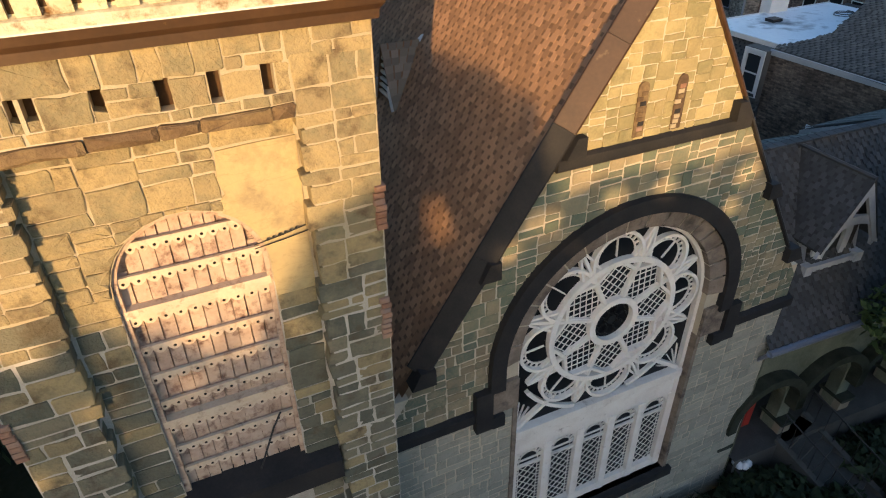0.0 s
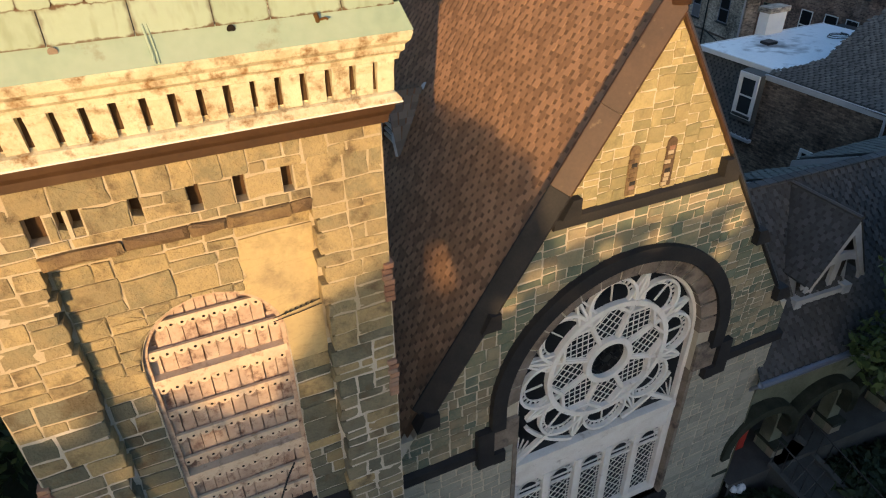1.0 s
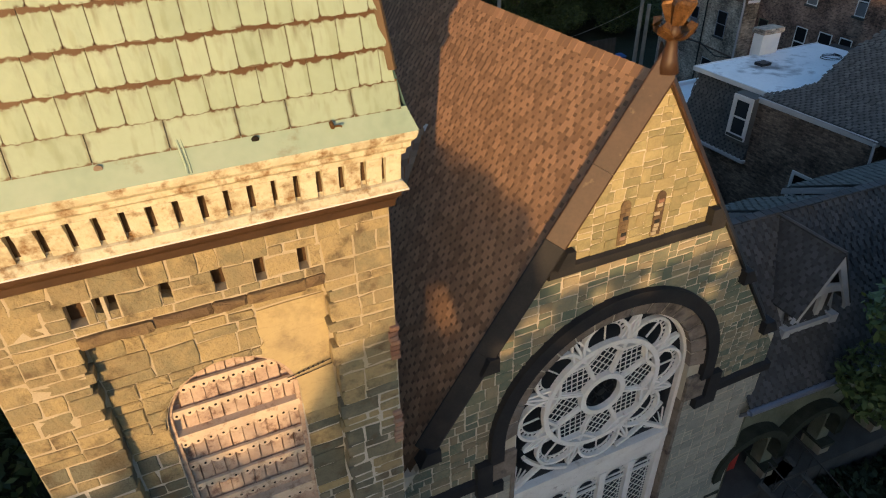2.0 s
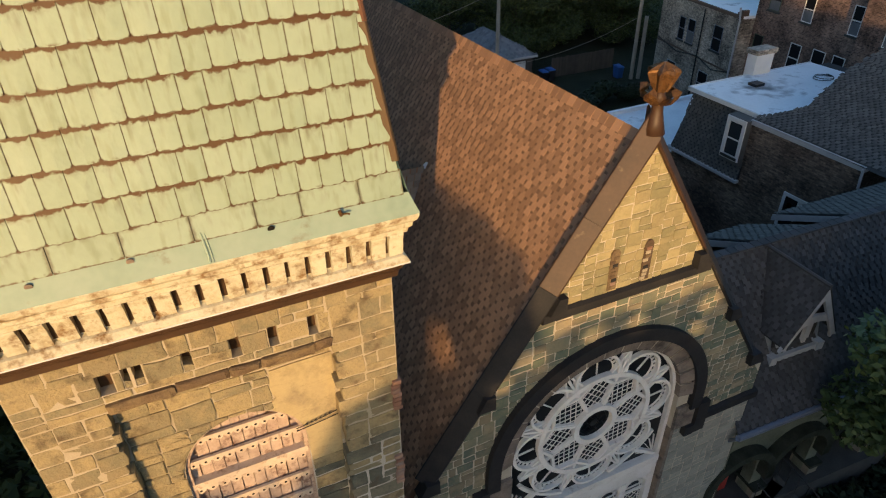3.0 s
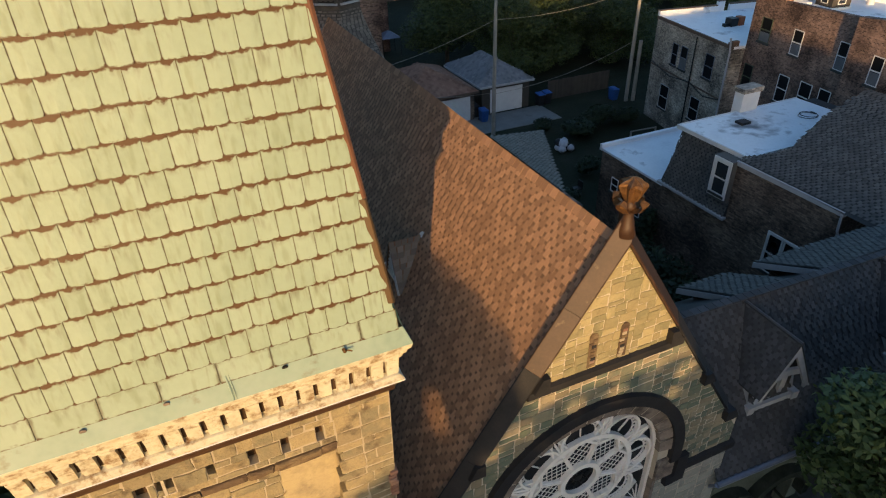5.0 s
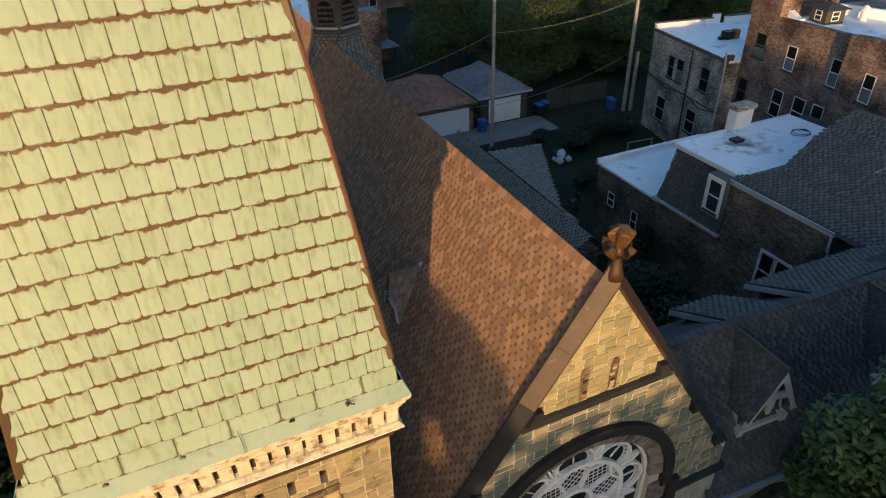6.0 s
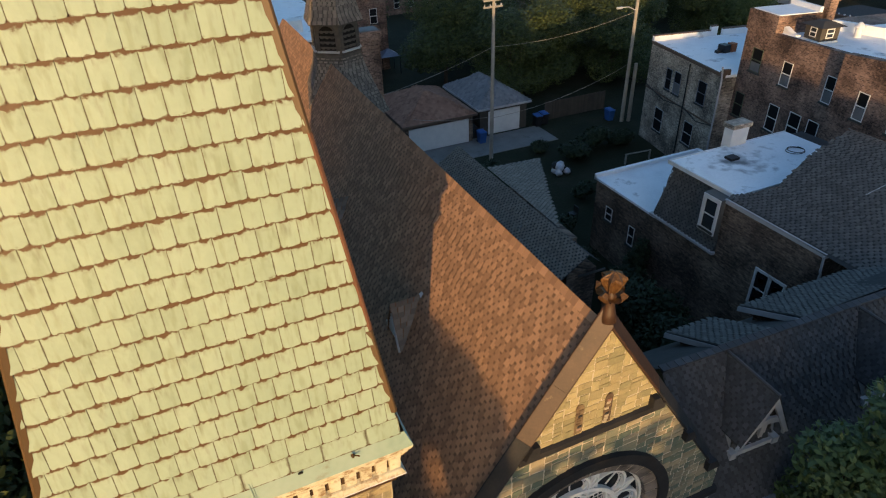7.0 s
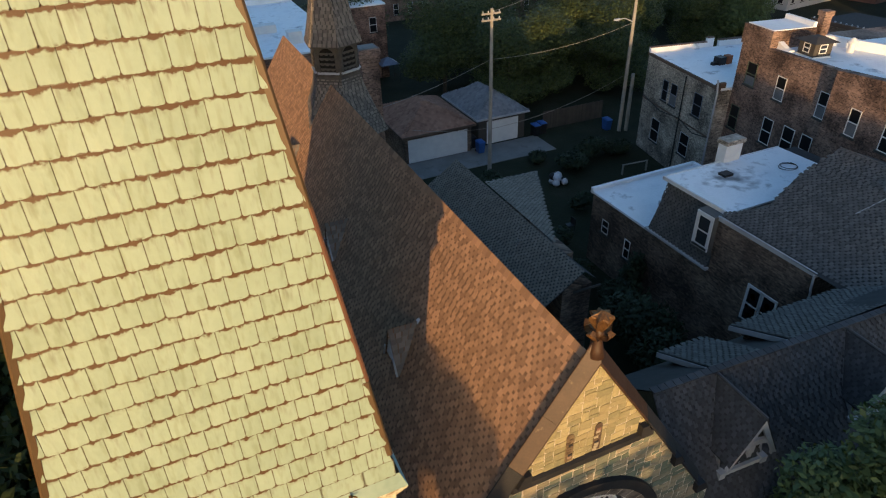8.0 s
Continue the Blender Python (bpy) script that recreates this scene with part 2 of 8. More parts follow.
M["scallop"] = surf("cream_scalloped_board", [(0.48, 0.37, 0.27), (0.64, 0.53, 0.41)], rough=0.75, scale=4, grain=30, bump=0.4, stain=(0.28, 0.19, 0.14), stain_at=(0.53, 0.68), stain_scale=6)
# near-black for flat discs and plates: shade inside openings that are not cut
M["hole"] = surf("dark_hollow", [(0.008, 0.007, 0.006), (0.016, 0.013, 0.011)], rough=1, bump=0)
# dark brown that puts the shade of slots and gaps into the colour
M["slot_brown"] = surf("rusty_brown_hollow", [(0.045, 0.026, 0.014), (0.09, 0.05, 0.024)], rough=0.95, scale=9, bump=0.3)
M["glass"] = glass_dark("dark_window_glass")
M["pane_lit"] = glass_dark("reflecting_window_glass", (0.03, 0.035, 0.04), 0.06, 0.5)
M["tin"] = metal_tile("green_tin_tile")
M["tin_p"] = metal_tile("green_tin_tile_piece", "object")
M["tin_flat"] = surf("green_tin_sheet", [(0.20, 0.28, 0.22), (0.245, 0.33, 0.265), (0.285, 0.36, 0.30)], rough=0.5, scale=1.5, grain=12, bump=0.15, stain=(0.16, 0.11, 0.05), stain_at=(0.6, 0.8), stain_scale=3.5)
# bluer copy of the spire tin: the flanks' sky-lit shade put into colour
M["tin_shaded"] = surf("blue_green_tin_sheet", [(0.16, 0.30, 0.30), (0.24, 0.40, 0.38)], rough=0.5, scale=1.5, grain=12, bump=0.15)
M["rust"] = surf("rusty_iron", [(0.05, 0.027, 0.009), (0.085, 0.045, 0.014), (0.13, 0.065, 0.02)], rough=0.85, scale=6, grain=40, bump=0.4)
M["red_rust"] = surf("red_orange_primer", [(0.11, 0.05, 0.028), (0.17, 0.075, 0.038)], rough=0.7, scale=6, grain=30, bump=0.2)
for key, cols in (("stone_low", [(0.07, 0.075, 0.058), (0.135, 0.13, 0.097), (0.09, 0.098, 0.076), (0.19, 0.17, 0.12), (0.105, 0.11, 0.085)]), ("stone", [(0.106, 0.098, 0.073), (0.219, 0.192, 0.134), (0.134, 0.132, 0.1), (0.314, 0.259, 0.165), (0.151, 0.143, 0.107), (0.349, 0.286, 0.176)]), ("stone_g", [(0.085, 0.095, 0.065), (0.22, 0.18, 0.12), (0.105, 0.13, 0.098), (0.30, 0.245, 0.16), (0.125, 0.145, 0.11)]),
                  ("stone_y", [(0.15, 0.135, 0.075), (0.34, 0.28, 0.15), (0.20, 0.19, 0.11), (0.42, 0.35, 0.20)]), ("ashlar", [(0.20, 0.195, 0.165), (0.36, 0.335, 0.275), (0.26, 0.255, 0.215), (0.31, 0.30, 0.25)])):
    M[key + "_rest"] = surf(key + "_joined_blocks", cols, rough=0.9, scale=4, grain=28, bump=0.9, rnd="island", mix=0.58, spread=0.22, dist=0.03, crack=0.2)
M["shingle"] = surf("weathered_asphalt_shingle", [(0.20, 0.12, 0.075), (0.31, 0.184, 0.113), (0.435, 0.256, 0.156)], rough=0.95, scale=0.7, grain=60, bump=0.5, rnd="island", mix=0.7, spread=0.24, spec=0.12)
M["shingle_p"] = surf("weathered_asphalt_shingle_piece", [(0.20, 0.12, 0.075), (0.31, 0.184, 0.113), (0.435, 0.256, 0.156)], rough=0.95, scale=0.7, grain=60, bump=0.5, rnd="object", mix=0.7, spread=0.24, spec=0.12)
M["shingle_b"] = surf("grey_asphalt_shingle", [(0.07, 0.068, 0.065), (0.10, 0.097, 0.092), (0.14, 0.136, 0.128)], rough=0.9, scale=0.7, grain=50, bump=0.5, rnd="island", mix=0.5, spread=0.2, spec=0.25)
# deck darker than the tabs: shadow in the gaps between them put into colour
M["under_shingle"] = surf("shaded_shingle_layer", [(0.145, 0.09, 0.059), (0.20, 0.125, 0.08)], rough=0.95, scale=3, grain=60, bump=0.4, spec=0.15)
M["shingle_d"] = surf("dark_wing_shingle", [(0.045, 0.046, 0.049), (0.065, 0.066, 0.07), (0.09, 0.091, 0.096)], rough=0.9, scale=0.7, grain=50, bump=0.5, rnd="island", mix=0.5, spread=0.2, spec=0.2)
M["shingle_t"] = surf("grey_brown_turret_shingle", [(0.12, 0.102, 0.088), (0.18, 0.155, 0.132), (0.25, 0.215, 0.185)], rough=0.95, scale=0.9, grain=50, bump=0.5, rnd="island", mix=0.55, spread=0.2, spec=0.15)
M["shingle_hall"] = surf("brown_grey_asphalt_shingle", [(0.135, 0.12, 0.10), (0.195, 0.172, 0.142), (0.25, 0.222, 0.185)], rough=0.9, scale=0.7, grain=50, bump=0.5, rnd="island", mix=0.5, spread=0.2, spec=0.25)
# grey roofs' deck, darkened likewise for the tab gaps; also plain dark roofing
M["under_grey"] = surf("dark_grey_shingle_layer", [(0.04, 0.04, 0.041), (0.06, 0.06, 0.061)], rough=0.9, scale=3, grain=50, bump=0.4, spec=0.2)
M["felt"] = surf("dark_roofing_felt", [(0.028, 0.025, 0.024), (0.045, 0.04, 0.037)], rough=0.95, scale=2, grain=50, bump=0.3)
M["shingle_br"] = surf("brown_asphalt_shingle", [(0.155, 0.08, 0.054), (0.25, 0.132, 0.088), (0.33, 0.19, 0.13)], rough=0.95, scale=0.7, grain=50, bump=0.5, rnd="island", mix=0.4)
M["brick_dark"] = surf("sooty_brown_brick", [(0.075, 0.052, 0.042), (0.12, 0.08, 0.06), (0.17, 0.125, 0.095)], rough=0.9, scale=0.9, grain=18, bump=0.5, rnd="island", mix=0.5, spread=0.2)
M["brick_red"] = surf("old_red_brick", [(0.12, 0.055, 0.04), (0.22, 0.10, 0.07), (0.30, 0.17, 0.12)], rough=0.9, scale=0.6, grain=14, bump=0.5, rnd="island", mix=0.5, spread=0.2)
M["brick_piece"] = surf("orange_brick", [(0.196, 0.101, 0.069), (0.304, 0.17, 0.113), (0.251, 0.174, 0.136)], rough=0.9, scale=5, grain=40, bump=0.5, rnd="object", mix=0.6)
M["white_roof"] = surf("white_roof_coating", [(0.66, 0.68, 0.71), (0.78, 0.80, 0.82), (0.83, 0.84, 0.86)], rough=0.6, scale=0.8, grain=8, bump=0.2, stain=(0.13, 0.13, 0.14), stain_at=(0.58, 0.76), stain_scale=0.8)
M["white_paint"] = surf("white_paint", [(0.58, 0.58, 0.58), (0.72, 0.72, 0.70)], rough=0.6, scale=2, grain=20, bump=0.15)
M["white_roof_soot"] = surf("white_roof_coating_sooty", [(0.66, 0.68, 0.71), (0.78, 0.80, 0.82), (0.83, 0.84, 0.86)], rough=0.6, scale=0.8, grain=8, bump=0.2, stain=(0.13, 0.13, 0.14), stain_at=(0.58, 0.76), stain_scale=0.8)
soot_stain(M["white_roof_soot"], (18.1, 12.7, 7.9), 1.25)
M["fascia"] = surf("grey_white_fascia", [(0.32, 0.33, 0.35), (0.46, 0.47, 0.48)], rough=0.6, scale=2, grain=20, bump=0.2)
M["gutter"] = surf("blue_grey_metal_gutter", [(0.13, 0.15, 0.20), (0.20, 0.22, 0.28)], rough=0.4, metal=0.3, scale=2, grain=20, bump=0.1, spec=0.5)
M["wood_pole"] = surf("weathered_pole_wood", [(0.21, 0.195, 0.172), (0.34, 0.315, 0.28)], rough=0.9, scale=2, grain=30, bump=0.6)
M["green_trim"] = surf("dull_green_paint", [(0.06, 0.075, 0.05), (0.10, 0.12, 0.085)], rough=0.7, scale=3, grain=20, bump=0.2)
M["blind"] = surf("dim_window_blind", [(0.10, 0.105, 0.115), (0.17, 0.175, 0.185)], rough=0.8, scale=2, grain=12, bump=0.1)
M["fence"] = surf("dark_fence_wood", [(0.045, 0.04, 0.035), (0.078, 0.068, 0.056)], rough=0.9, scale=2, grain=30, bump=0.4, rnd="object", mix=0.3)
M["concrete"] = surf("worn_concrete", [(0.13, 0.126, 0.118), (0.22, 0.212, 0.2)], rough=0.9, scale=0.8, grain=14, bump=0.3, stain=(0.08, 0.08, 0.075), stain_at=(0.58, 0.75))
M["mossy"] = surf("mossy_green_wall", [(0.085, 0.095, 0.068), (0.14, 0.148, 0.108), (0.20, 0.20, 0.155)], rough=0.9, scale=1.2, grain=20, bump=0.4, dist=0.02, stain=(0.07, 0.085, 0.05), stain_at=(0.52, 0.7), stain_scale=1.5)
M["shingle_lt"] = surf("pale_grey_shingle", [(0.12, 0.125, 0.135), (0.17, 0.175, 0.185), (0.22, 0.225, 0.235)], rough=0.9, scale=0.7, grain=50, bump=0.4, rnd="island", mix=0.5)
M["stone_step"] = surf("grey_limestone_step", [(0.038, 0.036, 0.034), (0.075, 0.072, 0.067)], rough=0.85, scale=2, grain=20, bump=0.3)
M["pier_stone"] = surf("pale_tan_limestone", [(0.17, 0.145, 0.11), (0.25, 0.215, 0.165)], rough=0.85, scale=2, grain=20, bump=0.4)
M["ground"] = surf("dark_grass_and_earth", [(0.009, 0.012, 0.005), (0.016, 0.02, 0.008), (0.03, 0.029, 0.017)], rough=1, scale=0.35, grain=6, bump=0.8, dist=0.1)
M["leaf"] = surf("green_leaf", [(0.028, 0.046, 0.014), (0.06, 0.09, 0.026), (0.105, 0.135, 0.042)], rough=0.55, scale=0.8, grain=8, bump=0.0, rnd="island", mix=0.6, spread=0.22)
M["leaf_b"] = surf("dark_green_leaf", [(0.017, 0.028, 0.009), (0.042, 0.06, 0.016), (0.09, 0.108, 0.028)], rough=0.6, scale=0.5, grain=8, bump=0.0, rnd="island", mix=0.6, spread=0.22)
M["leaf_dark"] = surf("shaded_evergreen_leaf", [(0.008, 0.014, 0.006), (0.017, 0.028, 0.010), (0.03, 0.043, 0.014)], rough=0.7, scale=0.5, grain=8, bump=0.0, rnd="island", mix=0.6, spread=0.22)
M["bark"] = surf("grey_brown_bark", [(0.05, 0.04, 0.03), (0.10, 0.08, 0.06)], rough=0.95, scale=4, grain=30, bump=0.9)
M["iron"] = surf("black_iron", [(0.012, 0.012, 0.013), (0.022, 0.021, 0.02)], rough=0.5, scale=5, grain=30, bump=0.1)
M["red_door"] = surf("red_painted_door", [(0.28, 0.025, 0.02), (0.38, 0.04, 0.03)], rough=0.5, scale=2, grain=20, bump=0.1)
M["blue_bin"] = surf("blue_plastic", [(0.02, 0.07, 0.22), (0.03, 0.10, 0.30)], rough=0.5, scale=2, grain=20, bump=0.05)
M["black_bin"] = surf("black_plastic", [(0.015, 0.015, 0.017), (0.025, 0.025, 0.028)], rough=0.5, scale=2, grain=20, bump=0.05)
M["cloth_white"] = surf("white_sheet_plastic", [(0.45, 0.46, 0.50), (0.60, 0.60, 0.63)], rough=0.5, scale=4, grain=20, bump=0.3)
M["wire"] = surf("black_cable", [(0.02, 0.02, 0.02), (0.03, 0.03, 0.03)], rough=0.7, bump=0)
M["orange_pot"] = surf("terracotta", [(0.30, 0.09, 0.04), (0.38, 0.13, 0.06)], rough=0.8, scale=4, bump=0.1)


class Mesh:
    """Collects vertices, faces and texture coordinates of one mesh."""

    def __init__(self):
        self.v, self.f, self.uv = [], [], []

    def add(self, vs, fs, uvs=None):
        k = len(self.v)
        self.v += [tuple(p) for p in vs]
        self.f += [tuple(i + k for i in q) for q in fs]
        self.uv += list(uvs) if uvs else [(0.5, 0.5)] * len(vs)
        return self

    def box(self, x0, x1, y0, y1, z0, z1, at=None):
        vs = [Vector((x, y, z)) for x in (x0, x1) for y in (y0, y1) for z in (z0, z1)]
        if at:
            vs = [at @ p for p in vs]
        return self.add(vs, [(0, 1, 3, 2), (4, 6, 7, 5), (0, 4, 5, 1), (2, 3, 7, 6), (0, 2, 6, 4), (1, 5, 7, 3)])

    def prism(self, poly, d0, d1, at):
        """A polygon (a, b) pushed from depth d0 to d1; at(a, b, d) gives its place."""
        n = len(poly)
        vs = [at(a, b, d0) for a, b in poly] + [at(a, b, d1) for a, b in poly]
        fs = [(i, (i + 1) % n, n + (i + 1) % n, n + i) for i in range(n)]
        return self.add(vs, fs + [tuple(range(n - 1, -1, -1)), tuple(range(n, 2 * n))])

    def strip(self, inner, outer, d0, d1, at, closed=False):
        """A band between two lines of equal length, with depth."""
        n = len(inner)
        vs = []
        for p, q in zip(inner, outer):
            vs += [at(*p, d0), at(*q, d0), at(*q, d1), at(*p, d1)]
        fs = [(i * 4 + k, i * 4 + 4 + k, i * 4 + 4 + (k + 1) % 4, i * 4 + (k + 1) % 4) for i in range(n - 1) for k in range(4)]
        return self.add(vs, fs + [(0, 1, 2, 3), (n * 4 - 1, n * 4 - 2, n * 4 - 3, n * 4 - 4)])

    def tube(self, pts, r, n=6, r1=None):
        pts = [Vector(p) for p in pts]
        rings = []
        for i, p in enumerate(pts):
            d = (pts[min(i + 1, len(pts) - 1)] - pts[max(i - 1, 0)]).normalized()
            a = d.cross(Vector((0.3, 0.2, 1)) if abs(d.z) < 0.9 else Vector((1, 0.2, 0))).normalized()
            b = d.cross(a)
            rr = r if r1 is None else r + (r1 - r) * i / max(1, len(pts) - 1)
            rings.append([p + (a * math.cos(2 * math.pi * k / n) + b * math.sin(2 * math.pi * k / n)) * rr for k in range(n)])
        vs = [q for ring in rings for q in ring]
        fs = [(i * n + k, i * n + (k + 1) % n, (i + 1) * n + (k + 1) % n, (i + 1) * n + k) for i in range(len(pts) - 1) for k in range(n)]
        return self.add(vs, fs + [tuple(range(n - 1, -1, -1)), tuple(range(len(vs) - n, len(vs)))])

    def lathe(self, prof, c, n=12):
        """(radius, z) pairs turned about the upright line through c."""
        vs = [(c[0] + r * math.cos(2 * math.pi * k / n), c[1] + r * math.sin(2 * math.pi * k / n), z) for r, z in prof for k in range(n)]
        m = len(prof)
        fs = [(i * n + k, i * n + (k + 1) % n, (i + 1) * n + (k + 1) % n, (i + 1) * n + k) for i in range(m - 1) for k in range(n)]
        return self.add(vs, fs + [tuple(range(n - 1, -1, -1)), tuple(range((m - 1) * n, m * n))])

    def data(self, name, mat):
        me = bpy.data.meshes.new(name)
        me.from_pydata(self.v, [], self.f)
        if any(q != (0.5, 0.5) for q in self.uv):
            lay = me.uv_layers.new(name="UVMap")
            vi = np.empty(len(me.loops), dtype=np.int32)
            me.loops.foreach_get("vertex_index", vi)
            lay.data.foreach_set("uv", np.array(self.uv, dtype=np.float32)[vi].ravel())
        me.materials.append(M[mat])
        return me


def thing(name, at, label, category, group="", kind=""):
    ob = new(name)
    ob.location = at
    ob.empty_display_size = 0.2
    return tagged(ob, label, category, group, kind)


def hang(ob, parent):
    """Puts ob, whose mesh is in world metres, under parent."""
    ob.parent = parent
    top = parent
    shift = Vector(parent.location)
    while top.parent:
        top = top.parent
        shift = Vector(top.location)
    if parent.parent is None:
        ob.matrix_parent_inverse = Matrix.Translation(-shift)
    return ob


def part(name, mesh, mat, parent, label="", smooth=False):
    ob = new(name, mesh.data(name, mat))
    if smooth:
        ob.data.polygons.foreach_set("use_smooth", [True] * len(ob.data.polygons))
    hang(ob, parent)
    return tagged(ob, label)


def solo(name, mesh, mat, label, category, group="", kind=""):
    return tagged(new(name, mesh.data(name, mat)), label, category, group, kind)


def arc(cx, cz, r, a0, a1, n):
    return [(cx + r * math.cos(radians(a0 + (a1 - a0) * i / n)), cz + r * math.sin(radians(a0 + (a1 - a0) * i / n))) for i in range(n + 1)]


def clip(poly, a, b, c):
    """The part of a polygon where a*x + b*y <= c."""
    out = []
    for i, p in enumerate(poly):
        q = poly[(i + 1) % len(poly)]
        dp, dq = a * p[0] + b * p[1] - c, a * q[0] + b * q[1] - c
        if dp <= 0:
            out.append(p)
        if (dp < 0) != (dq < 0) and dp != dq:
            k = dp / (dp - dq)
            out.append((p[0] + (q[0] - p[0]) * k, p[1] + (q[1] - p[1]) * k))
    return out


def ashlar(rng, x0, x1, z0, z1, wmax, hmax, wmin=0.16, hmin=0.1):
    """Broken-range masonry: a rectangle split again and again into stones."""
    w, h = x1 - x0, z1 - z0
    if w > wmax * rng.uniform(0.45, 1.25) and (w > h * 1.3 or h < hmax):
        k = x0 + w * rng.uniform(0.3, 0.7)
        if min(k - x0, x1 - k) > wmin:
            return ashlar(rng, x0, k, z0, z1, wmax, hmax, wmin, hmin) + ashlar(rng, k, x1, z0, z1, wmax, hmax, wmin, hmin)
    if h > hmax * rng.uniform(0.5, 1.3):
        k = z0 + h * rng.uniform(0.3, 0.7)
        if min(k - z0, z1 - k) > hmin:
            return ashlar(rng, x0, x1, z0, k, wmax, hmax, wmin, hmin) + ashlar(rng, x0, x1, k, z1, wmax, hmax, wmin, hmin)
    return [(x0, x1, z0, z1)]


def stone_mesh(rng, poly, d0, d1, at, rough=0.012, ch=0.012):
    """One rock-faced stone: bevelled rim and an uneven face."""
    n = len(poly)
    cx, cz = sum(p[0] for p in poly) / n, sum(p[1] for p in poly) / n
    size = max(0.05, min(max(p[0] for p in poly) - min(p[0] for p in poly), max(p[1] for p in poly) - min(p[1] for p in poly)))
    k = max(0.5, 1 - 2 * ch / size)
    front = [(cx + (a - cx) * k, cz + (b - cz) * k) for a, b in poly]  # the face inside its bevel
    vs = [at(a, b, d0) for a, b in poly] + [at(a, b, d1 - ch) for a, b in poly] + [at(a, b, d1 + rng.uniform(-rough, rough)) for a, b in front] + [at(cx + rng.uniform(-0.2, 0.2) * size, cz + rng.uniform(-0.2, 0.2) * size, d1 + rng.uniform(0, rough * 1.6))]
    fs = []
    for i in range(n):
        j = (i + 1) % n
        fs += [(i, j, n + j, n + i), (n + i, n + j, 2 * n + j, 2 * n + i), (2 * n + i, 2 * n + j, 3 * n)]
    return Mesh().add(vs, fs)


def wobble(rng, r, gap=0.004, j=0.013):
    """The outline of a roughly squared stone: cut corners and slightly ragged edges."""
    x0, x1, z0, z1 = r[0] + gap, r[1] - gap, r[2] + gap, r[3] - gap
    w, h = x1 - x0, z1 - z0
    j = min(j, 0.1 * w, 0.1 * h)
    u = lambda: rng.uniform(-j, j)
    c = lambda: rng.uniform(0.003, 0.022) if min(w, h) > 0.09 else 0.003
    p = [(x0 + c(), z0 + u())]
    if w > 0.28:
        p.append((x0 + w * rng.uniform(0.35, 0.65), z0 + u()))
    p += [(x1 - c(), z0 + u()), (x1 + u(), z0 + c())]
    if h > 0.2:
        p.append((x1 + u(), z0 + h * rng.uniform(0.35, 0.65)))
    p += [(x1 + u(), z1 - c()), (x1 - c(), z1 + u())]
    if w > 0.28:
        p.append((x0 + w * rng.uniform(0.35, 0.65), z1 + u()))
    p += [(x0 + c(), z1 + u()), (x0 + u(), z1 - c()), (x0 + u(), z0 + c())]
    return p


# ---- the church: tower ----
rng = random.Random(7)
LEAN = 0.027


def at_tower(a, b, d):
    return (a - LEAN * (13.6 - b), -1.12 - d, b)


tower = thing("church_tower", (-6.5, 0.5, 0), "square rubble-stone church tower with a steep green tin spire", "church tower")
XL, XR, PL, PR = -8.47, -4.52, -7.66, -5.28
WC, WR, WSP, WBOT = -6.47, 0.745, 11.19, 8.12      # louvred opening: centre, half width, springing, bottom

core = Mesh()
core.prism([(XL + 0.03, 0), (XR - 0.03, 0), (XR - 0.03, 13.5), (XL + 0.03, 13.5)], -5.2, -0.62, at_tower)
for a0, a1, b0, b1, d in ((XL, PL - 0.06, 0, 13.5, -0.019), (PR + 0.06, XR, 0, 13.5, -0.019), (PL - 0.06, PR + 0.06, 12.72, 12.965, -0.022), (PL - 0.06, PR + 0.06, 13.235, 13.5, -0.022),
                          (PL - 0.06, WC - WR, 0, WSP, -0.206), (WC + WR, PR + 0.06, 0, WSP, -0.206), (WC - WR, WC + WR, 0, WBOT - 0.3, -0.206)):
    # the joints of the lower courses were smeared with pale lime
    for c0, c1, mt in ((b0, min(b1, 10.9), "mortar_lime"), (max(b0, 10.9), b1, "mortar")):
        if c1 > c0:
            part("wall_facing", Mesh().prism([(a0, c0), (a1, c0), (a1, c1), (a0, c1)], -0.62, d, at_tower), mt, tower)
top = arc(WC, WSP, WR, 180, 0, 16)
part("wall_facing", Mesh().strip(top, [(a, 12.72) for a, b in top], -0.62, -0.206, at_tower), "mortar", tower)
part("wall_facing", Mesh().prism([(PL - 0.06, WSP), (WC - WR, WSP), (WC - WR, 12.72), (PL - 0.06, 12.72)], -0.62, -0.206, at_tower), "mortar", tower)
part("wall_facing", Mesh().prism([(WC + WR, WSP), (PR + 0.06, WSP), (PR + 0.06, 12.72), (WC + WR, 12.72)], -0.62, -0.206, at_tower), "mortar", tower)
# middle and half width of the slots in the corbel table
SLOTS = [(-7.60, 0.075), (-7.40, 0.03), (-7.285, 0.042), (-6.81, 0.045), (-6.322, 0.056), (-5.914, 0.05), (-5.475, 0.05)]
for a0, a1 in zip([PL - 0.06] + [q + w + 0.004 for q, w in SLOTS], [q - w - 0.004 for q, w in SLOTS] + [PR + 0.06]):
    part("wall_facing", Mesh().prism([(a0, 12.965), (a1, 12.965), (a1, 13.235), (a0, 13.235)], -0.62, -0.022, at_tower), "mortar", tower)
tower_wall = part("wall", core, "mortar", tower, "tan mortar bed of the rubble wall")

tower_stones = []


